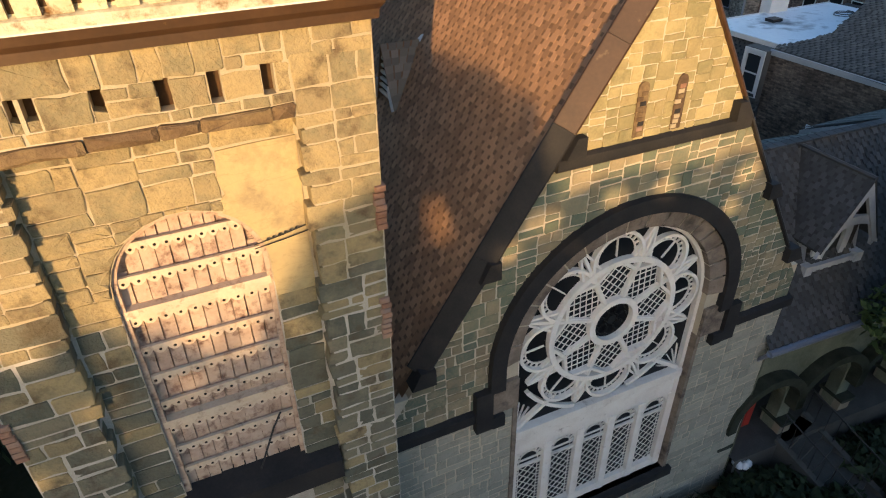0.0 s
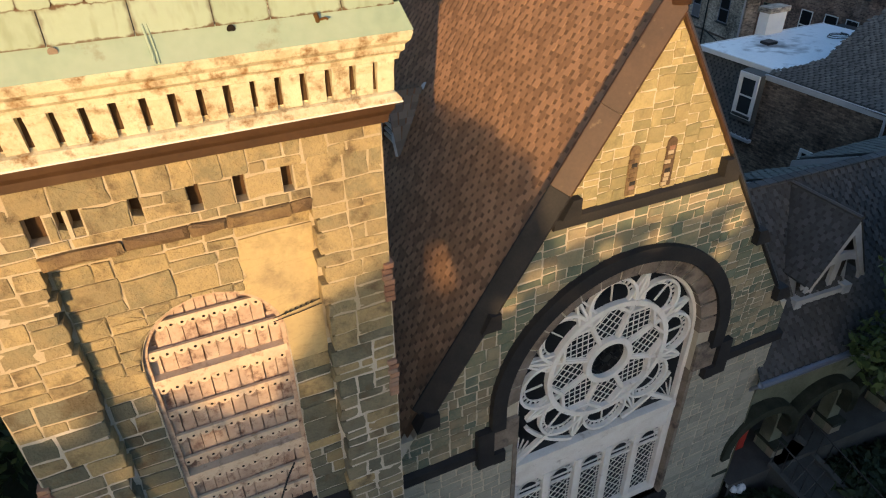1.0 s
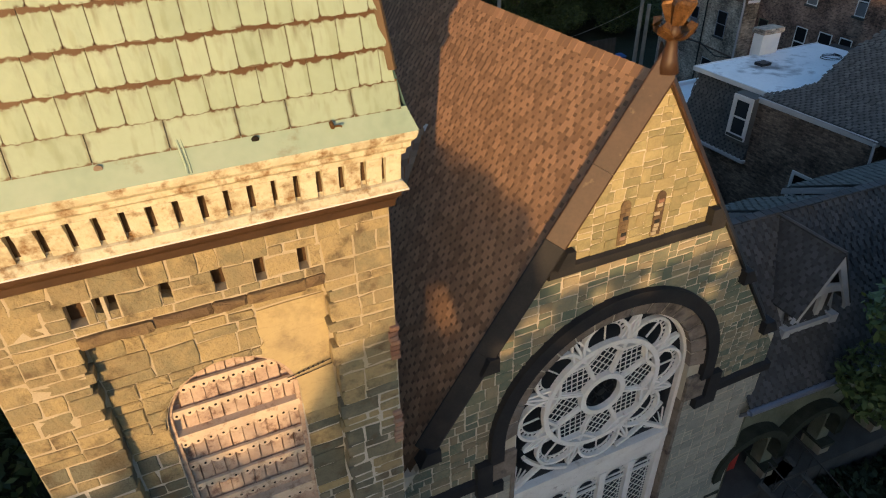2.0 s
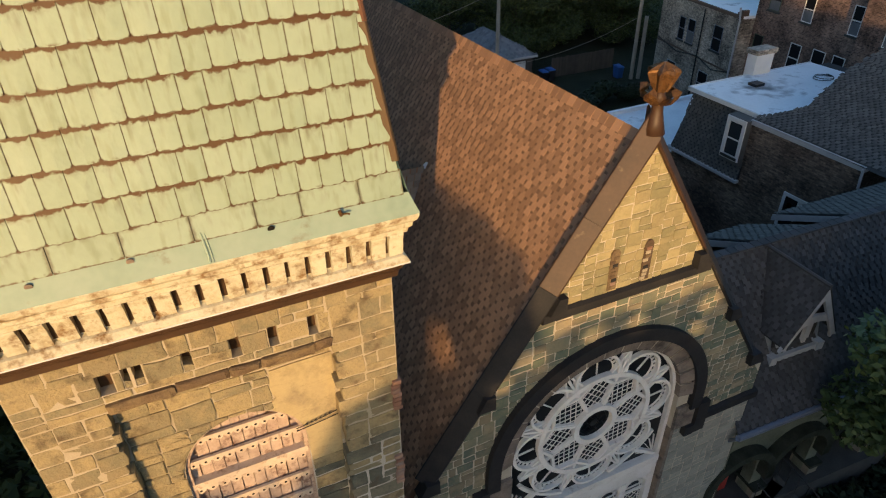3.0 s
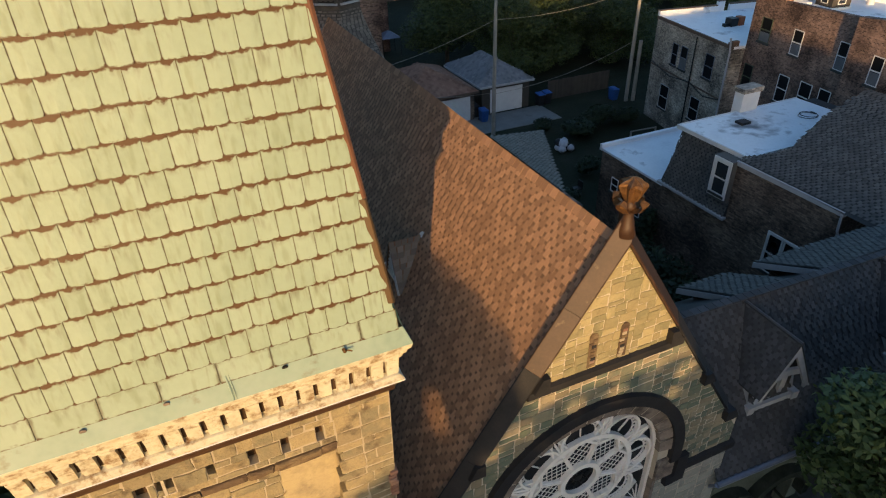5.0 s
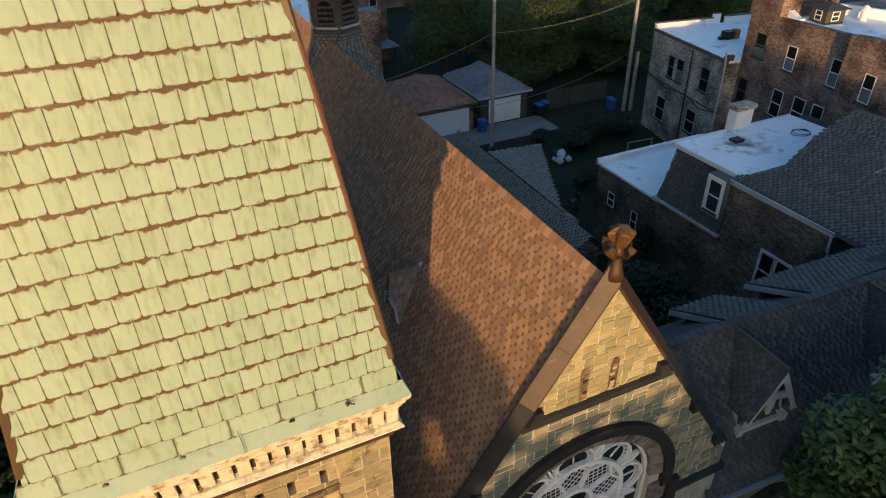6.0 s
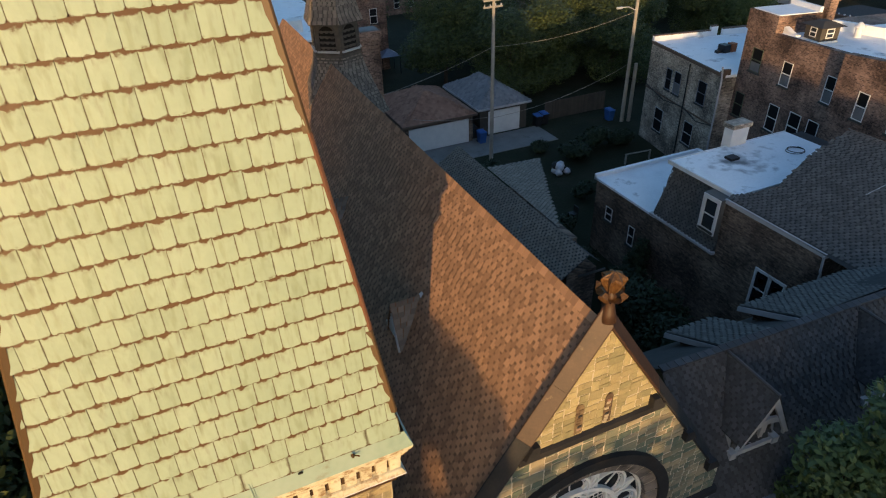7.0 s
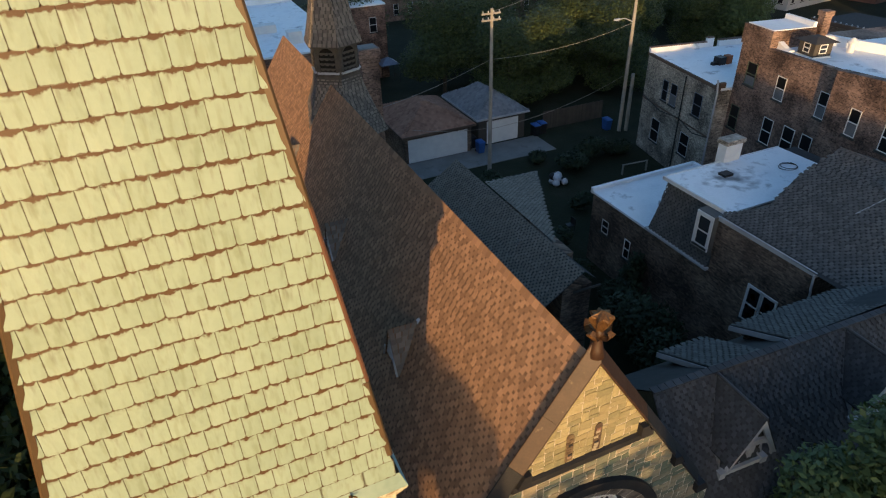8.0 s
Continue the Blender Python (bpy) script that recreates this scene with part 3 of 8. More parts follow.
def lay(rects, d0, d1, mat, at, store, cut=None, rough=0.014, skip=None):
    for r in rects:
        if skip and skip(r):
            continue
        poly = wobble(rng, r, 0.013 if mat == "stone_g" or r[2] < 10.7 else 0.008) if mat != "plaster" else [(r[0], r[2]), (r[1], r[2]), (r[1], r[3]), (r[0], r[3])]
        for c in cut or ():
            poly = clip(poly, *c)
        if len(poly) > 2 and max(p[0] for p in poly) - min(p[0] for p in poly) > 0.05:
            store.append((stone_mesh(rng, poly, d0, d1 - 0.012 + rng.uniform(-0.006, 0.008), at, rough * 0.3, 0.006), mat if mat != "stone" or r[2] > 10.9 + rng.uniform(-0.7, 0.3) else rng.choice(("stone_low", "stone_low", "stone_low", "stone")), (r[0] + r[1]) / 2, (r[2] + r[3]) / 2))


for a0, a1 in ((XL, PL), (PR, XR)):
    for r in ashlar(rng, a0, a1, 6.8, 12.74, 0.62, 0.27):
        # blocks at the inner edge of a pier are deep and ragged
        inner_edge = abs(r[1] - PL) < 0.01 or abs(r[0] - PR) < 0.01
        k = rng.uniform(-0.05, 0.045) if inner_edge else 0.0
        r = (r[0] + (k if abs(r[0] - PR) < 0.01 else 0), r[1] + (k if abs(r[1] - PL) < 0.01 else 0), r[2], r[3])
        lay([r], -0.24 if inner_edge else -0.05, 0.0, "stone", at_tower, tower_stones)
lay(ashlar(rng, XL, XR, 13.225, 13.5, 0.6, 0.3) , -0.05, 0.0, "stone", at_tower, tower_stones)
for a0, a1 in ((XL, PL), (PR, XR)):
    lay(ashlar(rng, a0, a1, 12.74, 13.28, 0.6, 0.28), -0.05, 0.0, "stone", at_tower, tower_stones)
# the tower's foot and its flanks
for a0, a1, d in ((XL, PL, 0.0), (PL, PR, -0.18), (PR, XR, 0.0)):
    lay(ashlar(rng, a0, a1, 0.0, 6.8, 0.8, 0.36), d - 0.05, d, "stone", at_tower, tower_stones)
flank_stones = []
for fx, sg in ((XR - 0.03, 1), (XL + 0.03, -1)):
    at_flank = lambda a, b, d, fx=fx, sg=sg: (fx - LEAN * (13.6 - b) + sg * d, a, b)
    lay(ashlar(rng, -1.06, 4.0, 0.0, 13.45, 0.8, 0.36), -0.02, 0.03, "stone", at_flank, flank_stones)
# corbel table with dark slots between its blocks
lay(ashlar(rng, PL, PR, 12.86, 12.965, 0.5, 0.3), -0.14, 0.0, "stone", at_tower, tower_stones)
edge = PL
for sx, w in SLOTS + [(PR + 0.045, 0.045)]:
    if sx - w - edge > 0.03:
        for r in ashlar(rng, edge, sx - w + rng.uniform(-0.008, 0.008), 12.965, 13.225 + rng.uniform(-0.03, 0.02), 0.6, 0.5):
            lay([r], -0.2, 0.0, "stone", at_tower, tower_stones)
    edge = sx + w + rng.uniform(-0.01, 0.01)
# dark linings deepen the shade inside the corbel slots by colour
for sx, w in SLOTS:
    part("slot_lining", Mesh().prism([(sx - w - 0.02, 12.965), (sx + w + 0.02, 12.965), (sx + w + 0.02, 13.24), (sx - w - 0.02, 13.24)], -0.30, -0.17, at_tower), "slot_brown", tower, "dark brown lining that paints the shade in a corbel slot")
    # a broken stone narrows the foot or the head of the slot
    if w < 0.05:
        up = rng.random() < 0.5
        tower_stones.append((stone_mesh(rng, [(sx - w - 0.01, 12.96), (sx + w + 0.01, 12.96), (sx + w + 0.01, 13.02 + rng.uniform(0, 0.03)), (sx - w - 0.01, 13.04 + rng.uniform(0, 0.04))], -0.2, -0.03, at_tower, 0.008, 0.006), "stone", sx, 13.0))
edge = PL
while edge < PR - 0.05:
    w = min(rng.uniform(0.3, 0.75), PR - edge)
    st = stone_mesh(rng, wobble(rng, (edge, edge + w, 12.72 + rng.uniform(0, 0.03), 12.86), 0.004), -0.14, 0.015 + rng.uniform(-0.02, 0.02), at_tower, 0.02)
    tower_stones.append((st, "ledge", edge, 12.8))
    edge += w

lay(ashlar(rng, PL, WC - WR, 6.8, WSP, 0.5, 0.3), -0.23, -0.18, "stone", at_tower, tower_stones)
lay(ashlar(rng, WC + WR, PR, 6.8, 10.35, 0.5, 0.3), -0.23, -0.18, "stone", at_tower, tower_stones)
lay(ashlar(rng, WC + WR, PR, 10.35, 10.72, 0.4, 0.3), -0.23, -0.18, "stone", at_tower, tower_stones)
# one smooth, patched sheet of sandstone fills the corner beside the arch
panel = [(WC + WR + 0.012, 10.725), (PR - 0.01, 10.725), (PR - 0.015, 11.6), (PR - 0.005, 12.49), (-5.75, 12.485), (-6.03, 12.47), (-6.06, 12.2), (-6.02, 12.03), (-6.10, 11.93)] + arc(WC, WSP, WR + 0.012, 58, 0, 8)
tower_stones.append((Mesh().prism(panel, -0.23, -0.187, at_tower), "plaster", -5.6, 11.6))
lay(ashlar(rng, PL, -6.05, 11.98, 12.72, 0.6, 0.3) + [(-6.05, PR, 12.5, 12.72)], -0.23, -0.18, "stone", at_tower, tower_stones)
for r in ashlar(rng, PL, WC - 0.3, WSP, 11.98, 0.4, 0.3) + ashlar(rng, WC + 0.3, WC + 0.42, 11.86, 11.98, 0.35, 0.3):
    poly = [(a, b) for a, b in wobble(rng, r, 0.006, 0.006)]
    # push corners that fall inside the arch out to its ring
    moved = []
    for a, b in poly:
        q = math.hypot(a - WC, b - WSP)
        k = max(1.0, (WR + 0.015) / max(q, 1e-3)) if b > WSP else 1.0
        moved.append((WC + (a - WC) * k, WSP + (b - WSP) * k))
    if max(math.hypot(a - WC, b - WSP) for a, b in poly) > WR + 0.08:
        tower_stones.append((stone_mesh(rng, moved, -0.23, -0.18, at_tower, 0.01), "stone", r[0], r[2]))

for k in range(3):
    a0, a1 = WC - 0.31 + 0.207 * k, WC - 0.31 + 0.207 * (k + 1) - 0.012
    ring_z = lambda a: WSP + math.sqrt((WR + 0.015) ** 2 - (a - WC) ** 2)
    tower_stones.append((stone_mesh(rng, [(a0, ring_z(a0)), (a1, ring_z(a1)), (a1, 11.985), (a0, 11.985)], -0.23, -0.185, at_tower, 0.006, 0.006), "stone", a0, 11.9))

# cornice: brown moulding, drip ledge, bracketed frieze and eave board on the front and both flanks
def ring_band(prof, mat, name, label=""):
    """A moulding run round three sides of the tower; prof holds (reach, height) pairs."""
    m = Mesh()
    x0, x1, y0, y1 = XL, XR, -1.12, 4.1
    n = len(prof)
    vs = []
    for d, z in prof:
        vs += [(x0 - d, y1, z), (x0 - d, y0 - d, z), (x1 + d, y0 - d, z), (x1 + d, y1, z)]
    fs = []
    for i in range(n - 1):
        for k in range(3):
            fs.append((i * 4 + k, i * 4 + k + 1, i * 4 + 4 + k + 1, i * 4 + 4 + k))
    m.add(vs, fs)
    return part(name, m, mat, tower, label)


ring_band([(-0.02, 13.49), (0.05, 13.50), (0.06, 13.58), (0.10, 13.63), (0.12, 13.71), (0.10, 13.72), (-0.1, 13.72)], "copper", "brown_moulding", "brown metal moulding under the cornice")
# white strip paints the bright highlight along the drip edge
ring_band([(0.10, 13.713), (0.172, 13.715), (0.174, 13.727), (0.16, 13.731)], "white_paint", "drip_edge", "thin drip edge, its metal highlight painted white")
ring_band([(-0.02, 13.718), (0.165, 13.722), (0.165, 13.75), (0.15, 13.77), (0.13, 13.80), (0.06, 13.83), (0.055, 14.12)], "peel", "frieze", "white frieze with peeling paint")
ring_band([(0.05, 14.10), (0.16, 14.115), (0.17, 14.17), (0.205, 14.20), (0.21, 14.25), (0.25, 14.29), (0.27, 14.355), (0.26, 14.375), (0.1, 14.39)], "peel", "eave_moulding", "white eave moulding with flaking paint and rust")
bx = XL - 0.06
nb = 19
step = (XR - XL + 0.10) / nb
for k in range(nb + 1):
    m = Mesh()
    a = bx + k * step + rng.uniform(-0.008, 0.008)
    w = step * 0.37
    prof = [(0.05, 13.81), (0.105, 13.82), (0.12, 13.90), (0.135, 14.02), (0.165, 14.09), (0.165, 14.115), (0.05, 14.115)]
    vs = [(a - w, -1.12 - d, z) for d, z in prof] + [(a + w, -1.12 - d, z) for d, z in prof]
    q = len(prof)
    m.add(vs, [(i, i + 1, q + i + 1, q + i) for i in range(q - 1)] + [tuple(range(q - 1, -1, -1)), tuple(range(q, 2 * q))])
    part("bracket", m, "peel", tower)
# thin flat plates on the frieze: shade between the brackets, painted brown
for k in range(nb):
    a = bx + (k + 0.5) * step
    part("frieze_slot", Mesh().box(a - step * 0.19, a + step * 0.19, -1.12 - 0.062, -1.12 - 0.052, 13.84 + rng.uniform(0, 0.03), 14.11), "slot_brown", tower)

# spire: flared apron and steep faces
def spire_y(z):
    return -1.21 + 0.118 * (z - 14.95)


def spire_xr(z):
    return -4.40 - 0.121 * (z - 14.95)


def spire_xl(z):
    return -8.45 + 0.163 * (z - 14.95)


def spire_yb(z):
    return 4.2 - 0.06 * (z - 14.95)


TOP = 28.6
skin = Mesh()
lev = [14.8, TOP]
vs = []
for z in lev:
    vs += [(spire_xl(z) + 0.02, spire_y(z) + 0.02, z), (spire_xr(z) - 0.02, spire_y(z) + 0.02, z), (spire_xr(z) - 0.02, spire_yb(z), z), (spire_xl(z) + 0.02, spire_yb(z), z)]
skin.add(vs, [(0, 1, 5, 4)])
spire = part("spire_roof", skin, "rust", tower, "steep spire face of pale green tin tiles with rust streaks")
side = Mesh()
side.add(vs, [(1, 2, 6, 5), (3, 0, 4, 7), (2, 3, 7, 6), (4, 5, 6, 7)])
part("spire_flank", side, "tin_shaded", tower, "spire flank tin, coloured blue-green as it looks in shade")
apron = Mesh()
rows = [(14.375, -1.395, -8.735, -4.245), (14.45, -1.365, -8.70, -4.275), (14.60, -1.305, -8.62, -4.33)]
vs = []
for z, y, xl, xr in rows:
    vs += [(xl, y, z), (xr, y, z)]
apron.add(vs, [(0, 1, 3, 2), (2, 3, 5, 4)])
part("apron", apron, "tin_flat", tower, "plain pale green tin apron along the eave")
xx = -8.58
while xx < -4.42:
    w = min(rng.uniform(0.42, 0.6), -4.38 - xx)
    m = Mesh()
    p = [(xx + 0.004, 14.585), (xx + w - 0.004, 14.585), (min(xx + w - 0.004, -4.385), 14.845), (max(xx + 0.004, -8.51), 14.845)]
    q = lambda a, b, d: (a, -1.318 + (b - 14.585) * 0.285 - d, b)
    m.add([q(*k, 0.0) for k in p] + [q(*k, -0.02) for k in p], [(0, 1, 2, 3), (4, 5, 1, 0), (0, 3, 7, 4), (1, 5, 6, 2)], [(0, 0.0), (1, 0.0), (1, 1.0), (0, 1.0)] * 2)
    part("lower_tin_sheet", m, "tin_p", tower)
    xx += w
for s, xa in ((1, 2), (-1, 1)):
    col = [rows[i][2 if s < 0 else 3] for i in range(3)] + [spire_xr(14.93) if s > 0 else spire_xl(14.93)]
    zs, ys = [r[0] for r in rows] + [14.93], [r[1] for r in rows] + [-1.222]
    flank = Mesh()
    vs = []
    for x, y, z in zip(col, ys, zs):
        vs += [(x, y, z), (x, 4.2, z)]
    flank.add(vs, [(i * 2, i * 2 + 1, i * 2 + 3, i * 2 + 2) for i in range(3)])
    part("apron_flank", flank, "tin_shaded", tower, "flank apron tin, coloured blue-green as it looks in shade")
# holes, pipe and seam of the apron
for hx, hz, mat in ((-5.733, 14.555, "hole"), (-6.967, 14.553, "trim_brown"), (-7.76, 14.54, "trim_brown")):
    m = Mesh()
    y = -1.365 + 0.08 * (hz - 14.45) / 0.21
    m.lathe([(0.034, -0.006), (0.034, 0.006), (0.026, 0.008)], (0, 0), 12)
    m.v = [(hx + p[0], y - p[2] - 0.004 + p[1] * -0.35, hz + p[1]) for p in m.v]
    part("vent_hole", m, mat, tower, "small round hole in the tin")
m = Mesh().tube([(-5.05, -1.32, 14.53), (-5.06, -1.37, 14.55), (-5.075, -1.385, 14.60)], 0.02, 8)
m.tube([(-5.05, -1.34, 14.54), (-5.0, -1.39, 14.56), (-4.98, -1.40, 14.55)], 0.01, 6)
part("pipe_stub", m, "rust", tower, "broken dark pipe stub")
m = Mesh().tube([(-6.33, -1.40, 14.39), (-6.33, -1.37, 14.45), (-6.35, -1.29, 14.66)], 0.012, 6)
m.tube([(-6.30, -1.40, 14.39), (-6.30, -1.37, 14.45), (-6.32, -1.29, 14.66)], 0.008, 6)
part("seam", m, "tin_flat", tower, "soldered sheet seam")

# spire tiles
tiles = []
RH, TWD = 0.3046, 0.2145
SHIFT = (0.72, 0.6, 0.48, 0.3, 0.17, 0.09, 0.08, -0.04, 0.0)
z = 14.829
row = 0
while z < 28.2:
    y0, y1 = spire_y(z), spire_y(z + RH + 0.05)
    # every row is shifted by a little over half a tile against the one below it
    x = spire_xl(z) - TWD
    x += (-7.411 + 0.1148 * (row - 8) + TWD * SHIFT[min(row, 8)] - x) % TWD - TWD + rng.uniform(-0.006, 0.006)
    while x < spire_xr(z):
        w = TWD * rng.uniform(0.985, 1.015)
        lo = z + rng.uniform(-0.008, 0.008)
        c = 0.03
        poly = [(x + 0.003, lo + c), (x + 0.013, lo + 0.006), (x + w * 0.5, lo - 0.002), (x + w - 0.013, lo + 0.006), (x + w - 0.003, lo + c), (x + w - 0.002, z + RH + 0.05), (x + 0.002, z + RH + 0.05)]
        whole = x > spire_xl(z + RH) + 0.04 and x + w < spire_xr(z + RH) - 0.04
        if not whole:
            kx = (spire_xr(z + RH) - spire_xr(z)) / RH
            poly = clip(poly, 1, -kx, spire_xr(z) - kx * z - 0.02)
            kl = (spire_xl(z + RH) - spire_xl(z)) / RH
            poly = clip(poly, -1, kl, -spire_xl(z) + kl * z - 0.02)
        if len(poly) > 2:
            bow = rng.uniform(0.001, 0.004)
            lift = rng.uniform(0.018, 0.03)
            n = len(poly)
            def face(a, b, up):
                v = (b - lo) / (RH + 0.05)
                u = (a - x) / w
                return (a, spire_y(b) - 0.006 - lift * (1 - v) - bow * 4 * u * (1 - u) + up, b)
            cx, cz = x + w / 2, z + RH * 0.5
            vs = [face(a, b, 0.0) for a, b in poly] + [face(a, b, 0.012) for a, b in poly] + [face(sum(p[0] for p in poly) / n, sum(p[1] for p in poly) / n, -rng.uniform(0.0, 0.0015))]
            uv = [((a - x) / w, max(0.0, (b - lo) / RH)) for a, b in poly]
            fs = [(i, (i + 1) % n, 2 * n) for i in range(n)] + [((i + 1) % n, i, n + i, n + (i + 1) % n) for i in range(n)]
            tiles.append((Mesh().add(vs, fs, uv + uv + [(0.5, 0.5001)]), whole and z < 20.9))
        x += w
    z += RH
    row += 1
# hip caps: tin on the near hips, with a stretch of bare orange primer on one of them
for fx, s, segs in ((spire_xr, 1, ((14.93, 16.25, "tin_p"), (18.72, 28.5, "tin_p"))), (spire_xl, -1, ((14.93, 28.5, "tin_p"),))):
    for z0, z1, mat in segs:
        m = Mesh()
        vs = []
        for zz in (z0, z1):
            xx, yy = fx(zz), spire_y(zz)
            vs += [(xx - s * 0.06, yy - 0.022, zz), (xx, yy - 0.035, zz), (xx + s * 0.028, yy - 0.012, zz), (xx + s * 0.02, yy + 0.07, zz)]
        m.add(vs, [(i, i + 1, i + 5, i + 4) for i in range(3)] + [(3, 2, 1, 0), (4, 5, 6, 7)])
        part("hip_cap", m, mat, tower)
m = Mesh()
vs = []
for zz in (16.25, 18.72):
    xx, yy = spire_xr(zz), spire_y(zz)
    vs += [(xx - 0.05, yy - 0.010, zz), (xx + 0.004, yy - 0.02, zz), (xx + 0.035, yy + 0.0, zz), (xx + 0.03, yy + 0.09, zz)]
m.add(vs, [(i, i + 1, i + 5, i + 4) for i in range(3)] + [(3, 2, 1, 0), (4, 5, 6, 7)])
part("bare_hip_edge", m, "red_rust", tower, "bare orange-red hip edge where the cap is gone")

# louvred opening
louv = part("louvre_backing", Mesh().prism([(WC - WR, WBOT), (WC + WR, WBOT)] + arc(WC, WSP, WR, 0, 180, 16), -0.6, -0.42, at_tower), "louver", tower, "faded pink board backing of the belfry opening")


def half_width(b):
    return WR - 0.02 if b < WSP else math.sqrt(max(0.0, (WR - 0.02) ** 2 - (b - WSP) ** 2))


tiers = [11.925, 11.67, 11.31, 10.83, 10.43, 10.03, 9.63, 9.24, 8.88, 8.5]
for i, zt in enumerate(tiers):
    zb = tiers[i + 1] if i + 1 < len(tiers) else WBOT
    hw = half_width(zt)
    # upright planks of the tier
    n = 10
    for k in range(n):
        hp = half_width(max(zb, WSP)) if zb > WSP else WR - 0.02
        a0 = WC - hp + 2 * hp * k / n
        a1 = a0 + 2 * hp / n - rng.uniform(0.006, 0.016)
        off = min(0.98 * (WR - 0.02), max(abs(a0 - WC), abs(a1 - WC)))
        zt_k = min(zt, WSP + math.sqrt((WR - 0.02) ** 2 - off ** 2))
        if zt_k < zb + 0.02:
            continue
        t0 = -0.40 + rng.uniform(-0.008, 0.008)
        m = Mesh()
        zlow = zb - 0.03
        m.add([at_tower(a0, zlow, t0 + 0.06), at_tower(a1, zlow, t0 + 0.06), at_tower(a1, zt_k, t0), at_tower(a0, zt_k, t0),
               at_tower(a0, zlow, t0 + 0.02), at_tower(a1, zlow, t0 + 0.02), at_tower(a1, zt_k, t0 - 0.02), at_tower(a0, zt_k, t0 - 0.02)],
              [(0, 1, 2, 3), (4, 0, 3, 7), (1, 5, 6, 2), (4, 5, 1, 0)])
        part("plank", m, "louver", tower)
    if i == 0:
        continue
    # scalloped valance board
    n = 10
    low = []
    for k in range(n * 6 + 1):
        a = WC - hw + 2 * hw * k / (n * 6)
        low.append((a, zt - 0.035 - 0.06 * abs(math.sin(math.pi * k / 6)) ** 0.8))
    up = [(a, zt + (0.05 if zt in (10.83, 9.24) else 0.025)) for a, b in low]
    m = Mesh().strip(low, up, -0.315, -0.275, at_tower)
    val = part("scalloped_board", m, "scallop", tower)
    for k in range(n):
        a = WC - hw + 2 * hw * (k + 0.5) / n
        part("drilled_hole", Mesh().prism(arc(a, zt - 0.045, 0.017, 0, 315, 7), -0.277, -0.273, at_tower), "hole", val)
    if zt in (10.83, 9.24):
        part("rail", Mesh().prism([(WC - hw, zt + 0.03), (WC + hw, zt + 0.03), (WC + hw, zt + 0.13), (WC - hw, zt + 0.13)], -0.40, -0.25, at_tower), "scallop", tower, "weathered cross rail")
outer = [(WC - WR, WBOT)] + arc(WC, WSP, WR, 180, 0, 20) + [(WC + WR, WBOT)]
inner = [(WC - WR + 0.07, WBOT)] + arc(WC, WSP, WR - 0.05, 180, 0, 20) + [(WC + WR - 0.05, WBOT)]
part("window_frame", Mesh().strip(inner, outer, -0.42, -0.255, at_tower), "louver", tower, "weathered pinkish wooden frame")
m = Mesh().add([at_tower(a, b, d) for a, b, d in ((WC - WR - 0.05, 7.72, 0.05), (-5.30, 7.72, 0.05), (-5.30, 8.06, 0.05), (WC - WR - 0.05, 8.06, 0.05),
                (WC - WR - 0.05, 7.72, -0.4), (-5.30, 7.72, -0.4), (-5.30, 8.16, -0.4), (WC - WR - 0.05, 8.16, -0.4))], [(0, 1, 2, 3), (3, 2, 6, 7), (1, 5, 6, 2), (4, 0, 3, 7), (4, 5, 1, 0)])
part("window_sill", m, "trim_dark", tower, "dark stone window sill")
m = Mesh().tube([at_tower(-6.30, 8.25, -0.1), at_tower(-6.05, 8.75, -0.22), at_tower(-5.93, 8.95, -0.25)], 0.013, 5)
part("loose_stick", m, "wire", tower, "thin dark stick leaning across the boards")
# two thin cables clipped across the wall
m = Mesh()
for q in (0.0, 0.045):
    m.tube([at_tower(-5.85, 11.42 - q, -0.17), at_tower(-5.55, 11.47 - q * 1.3, -0.165), at_tower(PR, 11.53 - q * 1.6, -0.16)], 0.006, 5)
for k in range(6):
    a = -5.72 + k * 0.06
    m.tube([at_tower(a, 11.43 + (a + 5.85) * 0.19, -0.155), at_tower(a + 0.02, 11.435 + (a + 5.85) * 0.19, -0.155)], 0.014, 6)
solo("wall_cable", m, "wire", "thin dark cables clipped along the stone panel", "cable")

# ---- the church: gabled front ----
GX, GZ, GS = 0.09, 13.58, 1.52          # apex of the gable wall and its slope


def at_front(a, b, d):
    return (a, -d, b)


front = thing("stone_church", (0, 0, 0), "gabled greenish stone church front with dark bands and coping", "church")
OX, OZ, OR, OB = -0.02, 7.38, 2.07, 2.25   # window opening: centre, radius, bottom
XA, XB = -4.42, 4.45
top = arc(OX, OZ, OR, 180, 0, 36)
gz = lambda a: GZ - GS * abs(a - GX) + 0.17
xe = (GZ + 0.17 - OZ) / GS
front_wall = part("wall", Mesh().strip(top, [(a, gz(a)) for a, b in top], -0.55, -0.026, at_front), "mortar_pale", front, "pale mortar bed of the stone front")
for poly in ([(XA, 0), (OX - OR, 0), (OX - OR, OZ), (XA, OZ)], [(OX + OR, 0), (XB, 0), (XB, OZ), (OX + OR, OZ)], [(OX - OR, 0), (OX + OR, 0), (OX + OR, OB), (OX - OR, OB)],
             [(GX - xe, OZ), (OX - OR, OZ), (OX - OR, gz(OX - OR))], [(OX + OR, OZ), (GX + xe, OZ), (OX + OR, gz(OX + OR))]):
    part("wall_facing", Mesh().prism(poly, -0.55, -0.026, at_front), "mortar_pale", front)

front_stones = []
gable_cut = ((GS, 1, GZ + GS * GX + 0.16), (-GS, 1, GZ - GS * GX + 0.16))


